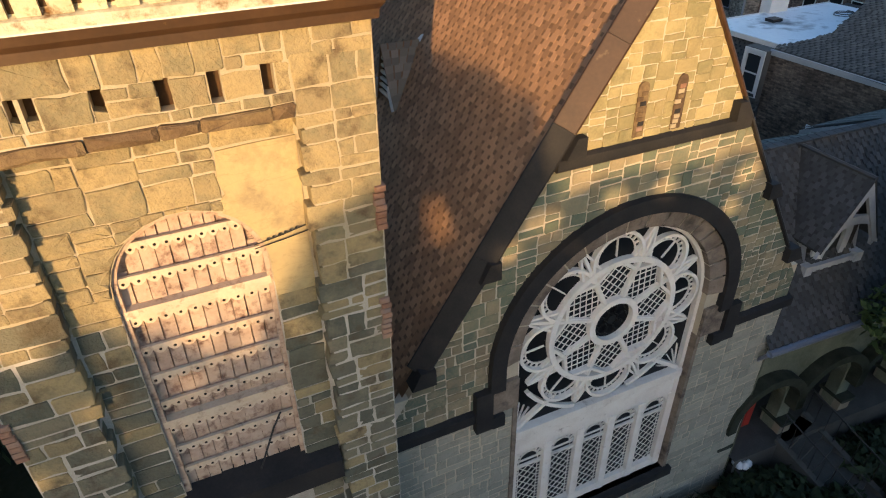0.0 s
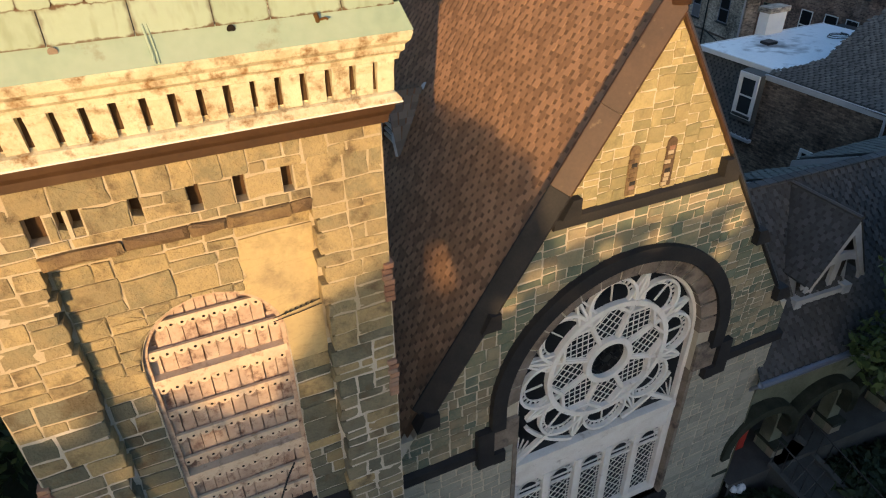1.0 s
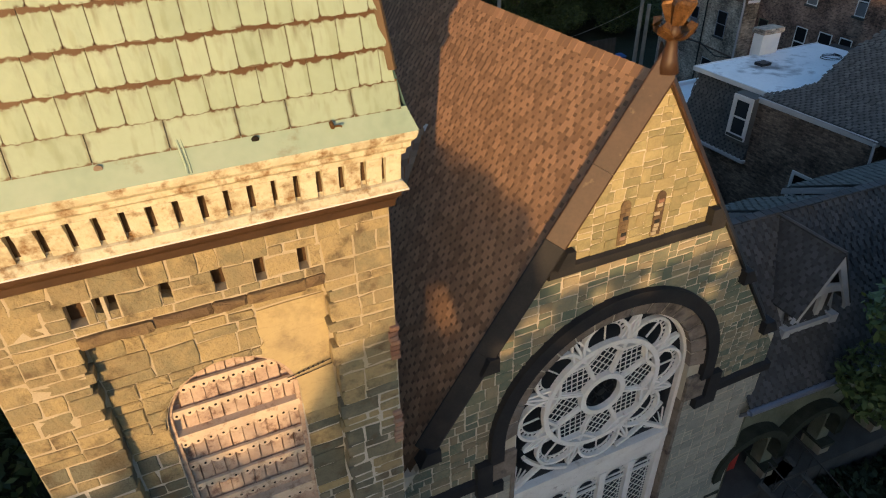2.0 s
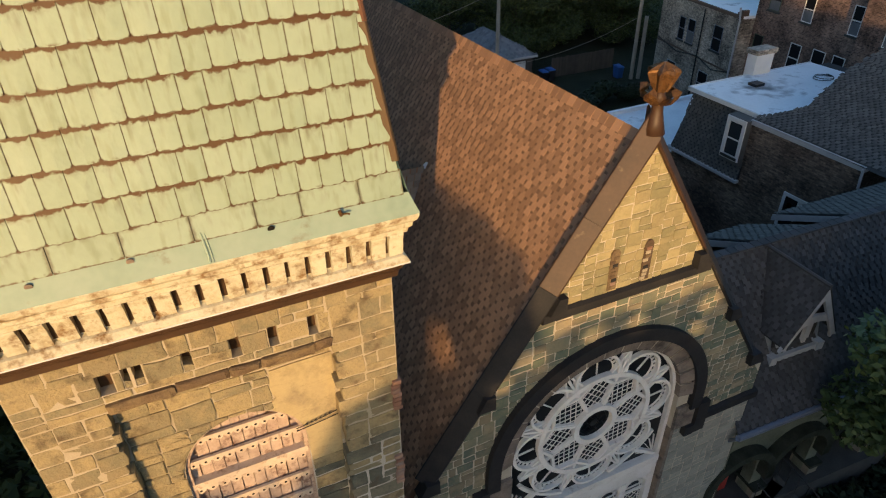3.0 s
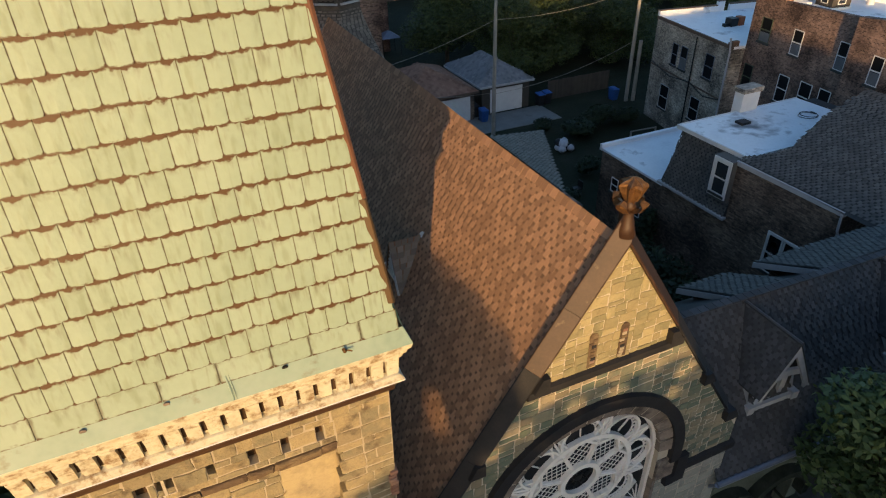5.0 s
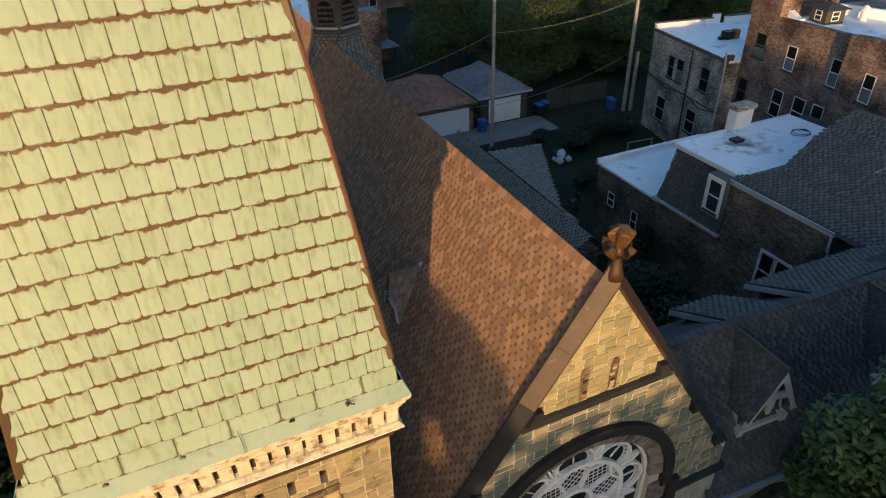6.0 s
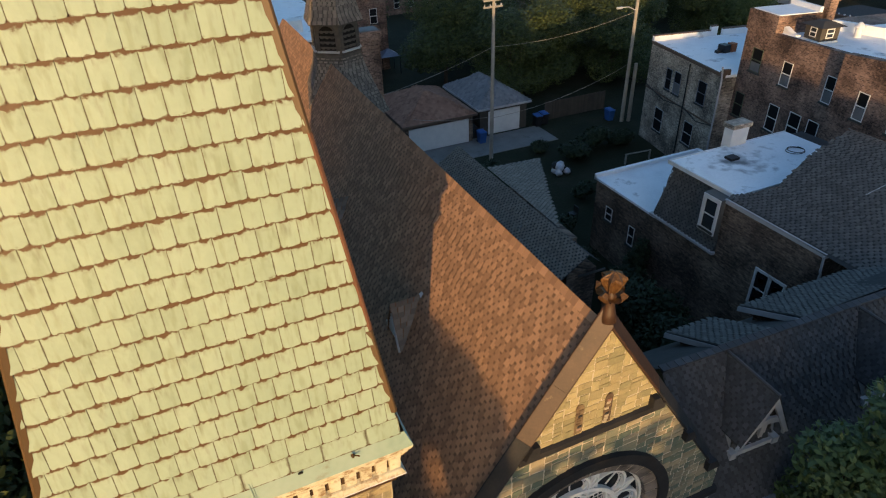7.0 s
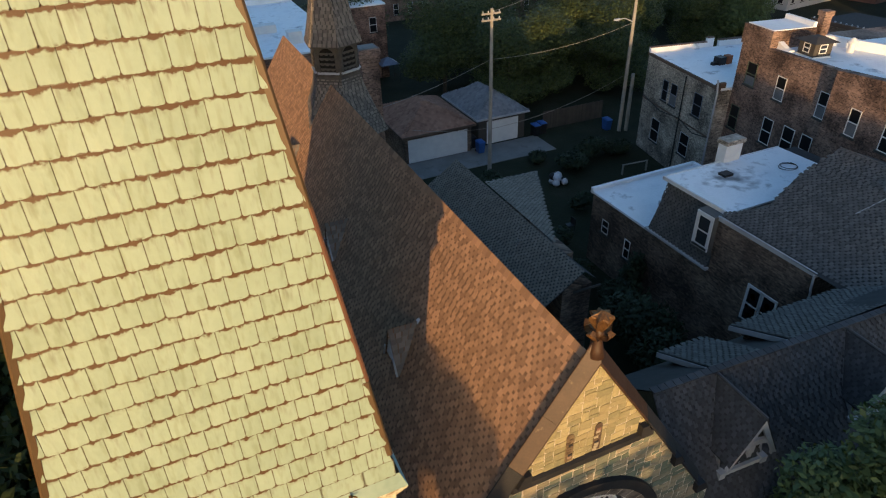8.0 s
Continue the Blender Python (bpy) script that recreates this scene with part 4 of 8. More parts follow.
def in_arch(r):
    x, z = (r[0] + r[1]) / 2, (r[2] + r[3]) / 2
    if z > OZ - 0.45:
        return math.hypot(x - OX, z - OZ) < 2.42
    return OX - 2.45 < x < OX + 2.45


lay(ashlar(rng, -1.75, 1.95, 11.06, 13.9, 0.36, 0.24), -0.05, 0.0, "stone_y", at_front, front_stones, gable_cut)
for a0, a1 in ((-3.9, 3.95),):
    lay(ashlar(rng, a0, a1, 8.0, 10.86, 0.5, 0.26), -0.05, 0.0, "stone_g", at_front, front_stones, gable_cut, skip=in_arch)
for a0, a1 in ((XA, OX - 2.1), (OX + 2.1, XB)):
    lay(ashlar(rng, a0, a1, 6.58, 8.0, 0.5, 0.26), -0.05, 0.0, "stone_g", at_front, front_stones, gable_cut, skip=in_arch)
    lay(ashlar(rng, a0, a1, 1.2, 6.3, 0.7, 0.32), -0.05, -0.005, "ashlar", at_front, front_stones, rough=0.006, skip=lambda r: OX - 2.12 < (r[0] + r[1]) / 2 < OX + 2.12)
lay(ashlar(rng, XA, XB, 0.0, 1.9, 0.8, 0.4), -0.05, -0.005, "ashlar", at_front, front_stones, rough=0.006)

# dark bands
def band(parent, a0, a1, b0, b1, d0, d1, mat, name, label=""):
    m = Mesh()
    c = 0.03
    vs = [at_front(a0, b0, d0), at_front(a1, b0, d0), at_front(a1, b0, d1 - c), at_front(a0, b0, d1 - c), at_front(a0, b0 + c, d1), at_front(a1, b0 + c, d1),
          at_front(a1, b1 - c, d1), at_front(a0, b1 - c, d1), at_front(a0, b1 + 0.02, d0), at_front(a1, b1 + 0.02, d0)]
    m.add(vs, [(0, 3, 2, 1), (3, 4, 5, 2), (4, 7, 6, 5), (7, 8, 9, 6), (0, 8, 7, 4, 3), (1, 2, 5, 6, 9)])
    return part(name, m, mat, parent, label)


band(front, GX - 1.78, GX + 1.80, 10.85, 11.07, -0.05, 0.07, "trim_dark", "band_course", "dark stone band across the gable")
band(front, XA, OX - 2.66, 6.31, 6.57, -0.05, 0.08, "trim_dark", "string_course", "dark stone string course")
band(front, OX + 2.66, XB + 0.1, 6.31, 6.57, -0.05, 0.08, "trim_dark", "string_course", "dark stone string course")
# hood mould with square stops, and the brown voussoirs inside it
hood_o = [(OX - 2.66, 6.95)] + arc(OX, OZ, 2.66, 180, 0, 40) + [(OX + 2.66, 6.95)]
hood_i = [(OX - 2.38, 6.95)] + arc(OX, OZ, 2.38, 180, 0, 40) + [(OX + 2.38, 6.95)]
part("hood_mould", Mesh().strip(hood_i, hood_o, -0.05, 0.12, at_front), "trim_dark", front, "dark arched hood mould")
for s in (-1, 1):
    part("label_stop", Mesh().prism([(OX + s * 2.62, 6.10), (OX + s * 2.94, 6.10), (OX + s * 2.94, 7.02), (OX + s * 2.62, 7.02)][::s], -0.05, 0.13, at_front)
         .prism([(OX + s * 2.38, 6.08), (OX + s * 2.62, 6.08), (OX + s * 2.62, 6.36), (OX + s * 2.38, 6.36)][::s], -0.05, 0.13, at_front), "trim_dark", front, "dark square stop of the hood mould")
    part("springer_stone", Mesh().prism([(OX + s * 2.08, 6.36), (OX + s * 2.60, 6.36), (OX + s * 2.60, 7.05), (OX + s * 2.08, 7.05)][::s], -0.3, 0.05, at_front), "trim_brown", front, "weathered brown springer block")
    part("jamb", Mesh().prism([(OX + s * 2.06, OB), (OX + s * 2.15, OB), (OX + s * 2.15, 6.36), (OX + s * 2.06, 6.36)][::s], -0.35, 0.015, at_front), "trim_brown", front, "brown stone jamb")
nv = 17
for k in range(nv):
    a0, a1 = 180 - 180 * k / nv - 0.4, 180 - 180 * (k + 1) / nv + 0.4
    ii, oo = arc(OX, OZ, 2.05, a0, a1, 3), arc(OX, OZ, 2.385, a0, a1, 3)
    m = Mesh()
    for i in range(3):
        p = [ii[i], oo[i], oo[i + 1], ii[i + 1]]
        m.add([at_front(*p[0], -0.015), at_front(*p[1], 0.045), at_front(*p[2], 0.045), at_front(*p[3], -0.015), at_front(*p[0], -0.4), at_front(*p[3], -0.4)], [(0, 1, 2, 3), (4, 0, 3, 5)])
    part("voussoir", m, "trim_brown", front)
part("window_sill", Mesh().prism([(OX - 2.2, OB - 0.24), (OX + 2.25, OB - 0.24), (OX + 2.25, OB), (OX - 2.2, OB)], -0.4, 0.12, at_front), "trim_dark", front, "dark stone sill")
# two blocked slits with exposed brick
for sx, tilt in ((-0.33, -0.02), (0.36, 0.02)):
    m = Mesh().prism([(sx - 0.09, 11.12), (sx + 0.09, 11.12), (sx + 0.09, 11.75)] + arc(sx, 11.85, 0.09, 0, 180, 6), -0.05, 0.012, at_front)
    slit = part("blocked_slit", m, "ledge", front, "narrow blocked slit with ragged broken brick")
    for k in range(9):
        b0 = 11.14 + k * 0.075
        side = rng.uniform(-0.11, -0.03)
        part("brick", stone_mesh(rng, [(sx + side, b0), (sx + side + 0.1, b0), (sx + side + 0.1, b0 + 0.062), (sx + side, b0 + 0.062)], 0.0, 0.028, at_front, 0.004, 0.006), rng.choice(("ledge", "trim_dark", "mortar", "ledge", "brick_piece")), slit)

# coping, kneelers and finial
for s in (-1, 1):
    cuts = [0.0, 1.35, 2.67, 4.85, 6.95]
    for i in range(4):
        u0, u1 = cuts[i] + (0.006 if i else 0), cuts[i + 1]
        c, sn = 1 / math.sqrt(1 + GS * GS), GS / math.sqrt(1 + GS * GS)
        prof = [(0.09, 0.05), (0.10, 0.095), (0.135, 0.10), (0.37, -0.12), (0.375, -0.15), (0.34, -0.17), (0.02, -0.17), (0.02, -0.04), (0.09, -0.03)]
        if s > 0:
            # far rake's profile is tilted back so its face turns from the sun and darkens
            prof = [(0.09, 0.02), (0.10, 0.05), (0.13, 0.05), (0.36, -0.25), (0.365, -0.28), (0.33, -0.30), (0.02, -0.30), (0.02, -0.04), (0.09, -0.03)]
        vs = []
        for u in (u0, u1):
            for h, d in prof:
                if u == 0.0:
                    vs.append(at_front(GX, GZ + h / c, d))
                else:
                    vs.append(at_front(GX + s * (u * c + h * sn), GZ - u * sn + h * c, d))
        q = len(prof)
        m = Mesh().add(vs, [(k, (k + 1) % q, q + (k + 1) % q, q + k) for k in range(q)] + [tuple(range(q - 1, -1, -1)), tuple(range(q, 2 * q))])
        part("coping", m, "coping_brown" if i < 2 else "trim_dark", front, "brown metal-clad gable coping" if i < 2 else "dark stone gable coping")
    for kx, k0, k1, reach in ((1.42, 11.06, 11.36, 0.46), (2.70, 9.36, 9.66, 0.5), (3.80, 7.67, 7.98, 0.62)):
        part("kneeler", Mesh().prism([(GX + s * (kx - 0.04), k0), (GX + s * (kx + reach * 0.6), k0), (GX + s * (kx + reach * 0.6 - 0.16), k1), (GX + s * (kx - 0.04), k1)][::s], -0.3, 0.14, at_front), "trim_dark", front, "dark stone kneeler block")
m = Mesh().lathe([(0.17, 13.86), (0.12, 14.05), (0.09, 14.20), (0.075, 14.36), (0.11, 14.40), (0.08, 14.46), (0.055, 14.54)], (GX, 0.08), 10)
part("finial_neck", m, "coping_brown", front, "brown tapering finial neck", True)
for k in range(4):
    m = Mesh()
    a = radians(20 + 90 * k)
    ca, sa = math.cos(a), math.sin(a)
    pts = ((0.04, 14.34, 0.08, 0.05), (0.14, 14.37, 0.10, 0.07), (0.23, 14.42, 0.12, 0.08), (0.27, 14.50, 0.10, 0.06), (0.19, 14.56, 0.05, 0.03))
    vs = []
    for r, zz, w, h in pts:
        vs += [(GX + ca * r - sa * w, 0.08 + sa * r + ca * w, zz - 0.02), (GX + ca * (r + h), 0.08 + sa * (r + h), zz + h), (GX + ca * r + sa * w, 0.08 + sa * r - ca * w, zz - 0.02), (GX + ca * (r - h * 0.4), 0.08 + sa * (r - h * 0.4), zz - h)]
    m.add(vs, [(i * 4 + j, i * 4 + (j + 1) % 4, i * 4 + 4 + (j + 1) % 4, i * 4 + 4 + j) for i in range(len(pts) - 1) for j in range(4)] + [(0, 1, 2, 3), (16, 17, 18, 19)])
    part("crocket", m, "finial", front, "curled copper crocket")
m = Mesh()
prof = [(0.12, 14.50), (0.15, 14.56), (0.205, 14.66), (0.265, 14.78), (0.245, 14.82), (0.13, 14.88), (0.03, 14.92)]
vs = [(GX + 0.85 * r * (0.66 if k % 2 else 1.08) * math.cos(2 * math.pi * (k + 0.15 * i) / 14), 0.08 + 0.85 * r * (0.66 if k % 2 else 1.08) * math.sin(2 * math.pi * (k + 0.15 * i) / 14), z + (0.015 if k % 2 and i in (3, 4) else 0)) for i, (r, z) in enumerate(prof) for k in range(14)]
m.add(vs, [(i * 14 + k, i * 14 + (k + 1) % 14, i * 14 + 14 + (k + 1) % 14, i * 14 + 14 + k) for i in range(len(prof) - 1) for k in range(14)] + [tuple(range(6 * 14, 7 * 14))])
part("finial_bud", m, "finial", front, "ribbed copper bud with a flat crown")
# rose window
rose = thing("rose_window", (0, 0.2, 2.25), "white-painted wooden rose window with lattice panes over five lights", "window")


def at_rose(a, b, d):
    return (a, 0.22 - d, b)


RX, RZ = -0.04, 7.40
part("glass", Mesh().prism([(OX - OR, OB), (OX + OR, OB)] + arc(OX, OZ, OR, 0, 180, 30), -0.06, -0.04, at_rose), "glass", rose, "dark leaded glass")
arch_o = [(OX - OR, OB)] + arc(OX, OZ, OR, 180, 0, 40) + [(OX + OR, OB)]
arch_i = [(OX - OR + 0.11, OB)] + arc(OX, OZ, OR - 0.09, 180, 0, 40) + [(OX + OR - 0.15, OB)]
part("outer_frame", Mesh().strip(arch_i, arch_o, -0.04, 0.07, at_rose), "white_wood", rose, "white arched frame")


def ring(r0, r1, d0, d1, cx=RX, cz=RZ, a0=0, a1=360, n=48):
    return Mesh().strip(arc(cx, cz, r0, a0, a1, n), arc(cx, cz, r1, a0, a1, n), d0, d1, at_rose)


def bar(m, p, q, w, d0, d1):
    px, pz, qx, qz = *p, *q
    l = math.hypot(qx - px, qz - pz)
    nx, nz = -(qz - pz) / l * w / 2, (qx - px) / l * w / 2
    m.prism([(px - nx, pz - nz), (qx - nx, qz - nz), (qx + nx, qz + nz), (px + nx, pz + nz)], d0, d1, at_rose)


def polar(r, a):
    return (RX + r * math.cos(radians(a)), RZ + r * math.sin(radians(a)))


part("hub_ring", ring(0.41, 0.53, -0.03, 0.09), "white_wood", rose, "white hub ring")
m = ring(0.0001, 0.10, -0.03, 0.012, n=12)
for k in range(8):
    cx, cz = polar(0.24, k * 45)
    for i in range(10):
        p0, p1 = arc(cx, cz, 0.11, 36 * i, 36 * i + 36, 1)
        bar(m, p0, p1, 0.012, -0.03, 0.008)
part("hub_tracery", m, "iron", rose, "dark leaded hub pattern")
part("main_ring", ring(1.27, 1.38, -0.03, 0.085), "white_wood", rose, "white main ring")
for k in range(8):
    a = 22.5 + 45 * k + 4
    m = Mesh()
    bar(m, polar(0.50, a), polar(1.96, a), 0.055, -0.03, 0.06)
    bar(m, polar(0.50, a - 3.5), polar(1.30, a - 1.6), 0.03, -0.03, 0.035)
    bar(m, polar(0.50, a + 3.5), polar(1.30, a + 1.6), 0.03, -0.03, 0.035)
    part("spoke", m, "white_wood", rose)
    m = Mesh()
    bar(m, polar(1.10, a), polar(1.33, a + 20), 0.06, -0.03, 0.07)
    bar(m, polar(1.10, a), polar(1.33, a - 20), 0.06, -0.03, 0.07)
    bar(m, polar(1.36, a + 8), polar(1.93, a + 1), 0.045, -0.03, 0.05)
    bar(m, polar(1.36, a - 8), polar(1.93, a - 1), 0.045, -0.03, 0.05)
    part("star_bar", m, "white_wood", rose)
    # lattice of one petal
    m = Mesh()
    b0 = a + 22.5
    for i in range(-7, 8):
        for sgn in (-1, 1):
            pts = []
            for q in range(41):
                tt = -0.6 + 1.2 * q / 40
                r = 0.80 + (tt + i * 0.125) * 0.7071
                y = sgn * (tt - i * 0.125) * 0.7071
                ang = math.degrees(math.atan2(y, r))
                rr = math.hypot(r, y)
                if 0.52 < rr < 1.27 and abs(ang) < 20 and rr < 1.30 - abs(ang) * 0.012:
                    pts.append((rr, ang))
            if len(pts) > 2:
                bar(m, polar(pts[0][0], b0 + pts[0][1]), polar(pts[-1][0], b0 + pts[-1][1]), 0.018, -0.022, -0.01)
    part("lattice", m, "white_wood", rose)
    # outer lobe with a beaded rim
    cx, cz = polar(1.42, a + 22.5)
    m = Mesh()
    rot = a + 22.5
    m.strip(arc(cx, cz, 0.475, rot - 118, rot + 118, 24), arc(cx, cz, 0.535, rot - 118, rot + 118, 24), -0.03, 0.075, at_rose)
    part("lobe_ring", m, "white_wood", rose)
    m = Mesh()
    m.strip(arc(cx, cz, 0.375, rot - 100, rot + 100, 20), arc(cx, cz, 0.397, rot - 100, rot + 100, 20), -0.035, 0.0, at_rose)
    for q in range(14):
        aa = radians(rot - 100 + 200 * q / 13)
        bar(m, (cx + 0.39 * math.cos(aa), cz + 0.39 * math.sin(aa)), (cx + 0.48 * math.cos(aa), cz + 0.48 * math.sin(aa)), 0.024, -0.035, 0.0)
    bar(m, (cx, cz), polar(1.42 + 0.38, a + 22.5), 0.02, -0.035, 0.0)
    part("lobe_lead", m, "white_wood", rose)
# spandrel bars between the rose and the transom
m = Mesh()
for s in (-1, 1):
    bar(m, (RX + s * 1.15, 5.98), (RX + s * 1.93, 5.42), 0.09, -0.03, 0.06)
    mid = 232 if s < 0 else 308
    inn, out_ = arc(RX, RZ, 2.0, mid - 20, mid + 20, 12), arc(RX, RZ, 2.08, mid - 20, mid + 20, 12)
    ok = [i for i in range(13) if inn[i][1] > 5.42 and abs(inn[i][0] - OX) < 1.93]
    m.strip([inn[i] for i in ok], [out_[i] for i in ok], -0.03, 0.05, at_rose)
    for q in range(5):
        bar(m, (RX + s * 1.92, 5.42), (RX + s * (1.42 + 0.11 * q), 5.62 + 0.11 * q), 0.02, -0.035, 0.0)
part("spandrel_bar", m, "white_wood", rose)
part("transom", Mesh().prism([(OX - OR + 0.05, 4.62), (OX + OR - 0.08, 4.62), (OX + OR - 0.08, 5.22), (OX - OR + 0.05, 5.22)], -0.05, 0.05, at_rose), "white_wood", rose, "white panelled transom")
part("transom_ledge", Mesh().prism([(OX - OR + 0.03, 5.20), (OX + OR - 0.06, 5.20), (OX + OR - 0.06, 5.40), (OX - OR + 0.03, 5.40)], -0.05, 0.13, at_rose), "white_wood", rose, "flaking moulded ledge")
LX0, LX1 = OX - OR + 0.1, OX + OR - 0.13
n5 = 5
lw = (LX1 - LX0) / n5
for k in range(n5 + 1):
    xx = LX0 + k * lw
    part("mullion", Mesh().prism([(xx - 0.085, OB), (xx + 0.085, OB), (xx + 0.085, 4.66), (xx - 0.085, 4.66)], -0.04, 0.075, at_rose), "white_wood", rose)
part("bottom_rail", Mesh().prism([(LX0, OB), (LX1, OB), (LX1, OB + 0.24), (LX0, OB + 0.24)], -0.04, 0.06, at_rose), "white_wood", rose, "white bottom rail")
for k in range(n5):
    x0, x1 = LX0 + k * lw + 0.085, LX0 + (k + 1) * lw - 0.085
    xm, hw = (x0 + x1) / 2, (x1 - x0) / 2
    m = Mesh()
    aa = arc(xm, 4.36, hw, 180, 0, 14)
    m.strip(aa, [(a, 4.64) for a, b in aa], -0.03, 0.05, at_rose)
    ra = arc(xm, 4.32, hw - 0.11, 180, 0, 12)
    m.strip([(a, b - 0.008) for a, b in ra], [(a, b + 0.012) for a, b in ra], -0.035, 0.0, at_rose)
    for q in range(9):
        an = radians(180 * q / 8)
        bar(m, (xm + (hw - 0.11) * math.cos(an), 4.32 + (hw - 0.11) * math.sin(an)), (xm + hw * math.cos(an), 4.34 + hw * math.sin(an)), 0.02, -0.035, 0.0)
    m.prism([(x0, 4.12), (x1, 4.12), (x1, 4.17), (x0, 4.17)], -0.03, 0.02, at_rose)
    m.prism([(x0, 4.28), (x1, 4.28), (x1, 4.30), (x0, 4.30)], -0.035, 0.0, at_rose)
    for xs in (x0 + 0.085, x1 - 0.085):
        bar(m, (xs, OB + 0.24), (xs, 4.32), 0.016, -0.022, -0.008)
    zz = OB + 0.3
    while zz < 4.1:
        for xs in (x0, x1 - 0.085):
            bar(m, (xs, zz), (xs + 0.085, zz), 0.014, -0.022, -0.008)
        zz += 0.1
    zz = OB + 0.24
    wi = hw - 0.085
    st = 0.2
    while zz < 4.15 + 2 * wi:
        for sgn in (-1, 1):
            p, q = (xm - sgn * wi, zz - 2 * wi), (xm + sgn * wi, zz)
            lo, hi = OB + 0.24, 4.13
            dz = q[1] - p[1]
            t0, t1 = max(0, (lo - p[1]) / dz), min(1, (hi - p[1]) / dz)
            if t1 > t0 + 0.03:
                bar(m, (p[0] + (q[0] - p[0]) * t0, p[1] + dz * t0), (p[0] + (q[0] - p[0]) * t1, p[1] + dz * t1), 0.016, -0.022, -0.01)
        zz += st
    part("lancet_lattice", m, "white_wood", rose, "white lattice of one narrow light")

# ---- the church: nave roof ----
RS = 1.49
RIDGE = 13.82
EAVE_X = 4.32
NY0, NY1 = 0.10, 28.0


def shingle_rows(o, u, v, nrm, length, rise, tabw, expo, keep=None, seed=1):
    """Rows of shingle tabs on a slope: o corner at the eave, u along, v up the slope."""
    r = random.Random(seed)
    o, u, v, nrm = Vector(o), Vector(u).normalized(), Vector(v).normalized(), Vector(nrm).normalized()
    out = []
    k = 0
    while k * expo < rise:
        b0 = k * expo
        top_ = b0 + expo
        drift = 0.5 * (k % 2) + r.uniform(-0.07, 0.07)
        x = -tabw * (1.2 + drift)
        while x < length:
            w = tabw * r.uniform(0.96, 1.04)
            x0, x1 = max(x, 0), min(x + w * r.uniform(0.54, 0.7), length)
            if x1 - x0 > 0.02 and (keep is None or keep((x0 + x1) / 2, b0)):
                lift = r.uniform(0.009, 0.016)
                b1 = min(top_ + expo * r.uniform(0.25, 0.65), rise)
                p = [o + u * x0 + v * b0, o + u * x1 + v * b0, o + u * x1 + v * b1, o + u * x0 + v * b1]
                vs = [p[0] + nrm * 0.001, p[1] + nrm * 0.001, p[0] + nrm * lift, p[1] + nrm * lift, p[2] + nrm * 0.003, p[3] + nrm * 0.003]
                out.append((vs, [(0, 1, 3, 2), (2, 3, 4, 5), (1, 4, 3), (0, 2, 5)], (x0 + x1) / 2, b0))
            x += w
        k += 1
    return out


nave = thing("church_nave", (0, 11, 0), "long church nave with a steep weathered shingle roof", "church")
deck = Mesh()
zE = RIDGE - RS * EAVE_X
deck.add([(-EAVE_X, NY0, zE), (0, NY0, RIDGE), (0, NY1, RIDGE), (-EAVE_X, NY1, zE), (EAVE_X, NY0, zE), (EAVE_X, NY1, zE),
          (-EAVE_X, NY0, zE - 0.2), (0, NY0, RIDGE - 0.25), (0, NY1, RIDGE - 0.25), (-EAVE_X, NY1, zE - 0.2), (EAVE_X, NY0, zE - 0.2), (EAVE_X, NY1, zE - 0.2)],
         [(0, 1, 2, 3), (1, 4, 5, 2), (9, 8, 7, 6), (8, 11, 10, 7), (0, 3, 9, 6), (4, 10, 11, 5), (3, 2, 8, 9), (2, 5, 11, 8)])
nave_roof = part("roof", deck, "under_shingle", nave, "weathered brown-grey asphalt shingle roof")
part("wall", Mesh().box(-4.1, 4.1, 0.56, NY1 - 0.1, 0, zE + 0.1), "ashlar", nave, "stone side walls")
m = Mesh().add([(-4.1, NY1 - 0.1, zE), (4.1, NY1 - 0.1, zE), (0, NY1 - 0.1, RIDGE - 0.3)], [(0, 1, 2)])
part("back_gable", m, "ashlar", nave)
sl = math.sqrt(1 + RS * RS)
nave_tabs = shingle_rows((-EAVE_X, NY0 + 0.05, zE), (0, 1, 0), (1, 0, RS), (-RS, 0, 1), NY1 - NY0 - 0.05, EAVE_X * sl, 0.205, 0.125, seed=3)
right_tabs = shingle_rows((EAVE_X, NY0 + 0.05, zE), (0, 1, 0), (-1, 0, RS), (RS, 0, 1), NY1 - NY0 - 0.05, EAVE_X * sl, 0.3, 0.16, seed=4)
m = Mesh()
yy = NY0
while yy < 27.8:
    w = 0.2
    for s in (-1, 1):
        m.add([(0, yy, RIDGE + 0.035), (0, yy + w, RIDGE + 0.025), (s * 0.105, yy + w, RIDGE + 0.02 - RS * 0.105), (s * 0.105, yy, RIDGE + 0.035 - RS * 0.105)], [(0, 1, 2, 3)])
        m.add([(0, yy, RIDGE + 0.035), (s * 0.105, yy, RIDGE + 0.035 - RS * 0.105), (s * 0.105, yy, RIDGE + 0.015 - RS * 0.105), (0, yy, RIDGE + 0.01)], [(0, 1, 2, 3)])
    yy += w - 0.02
tagged(part("ridge_cap", m, "shingle", nave, "overlapping shingle ridge cap"), kind="stuff")
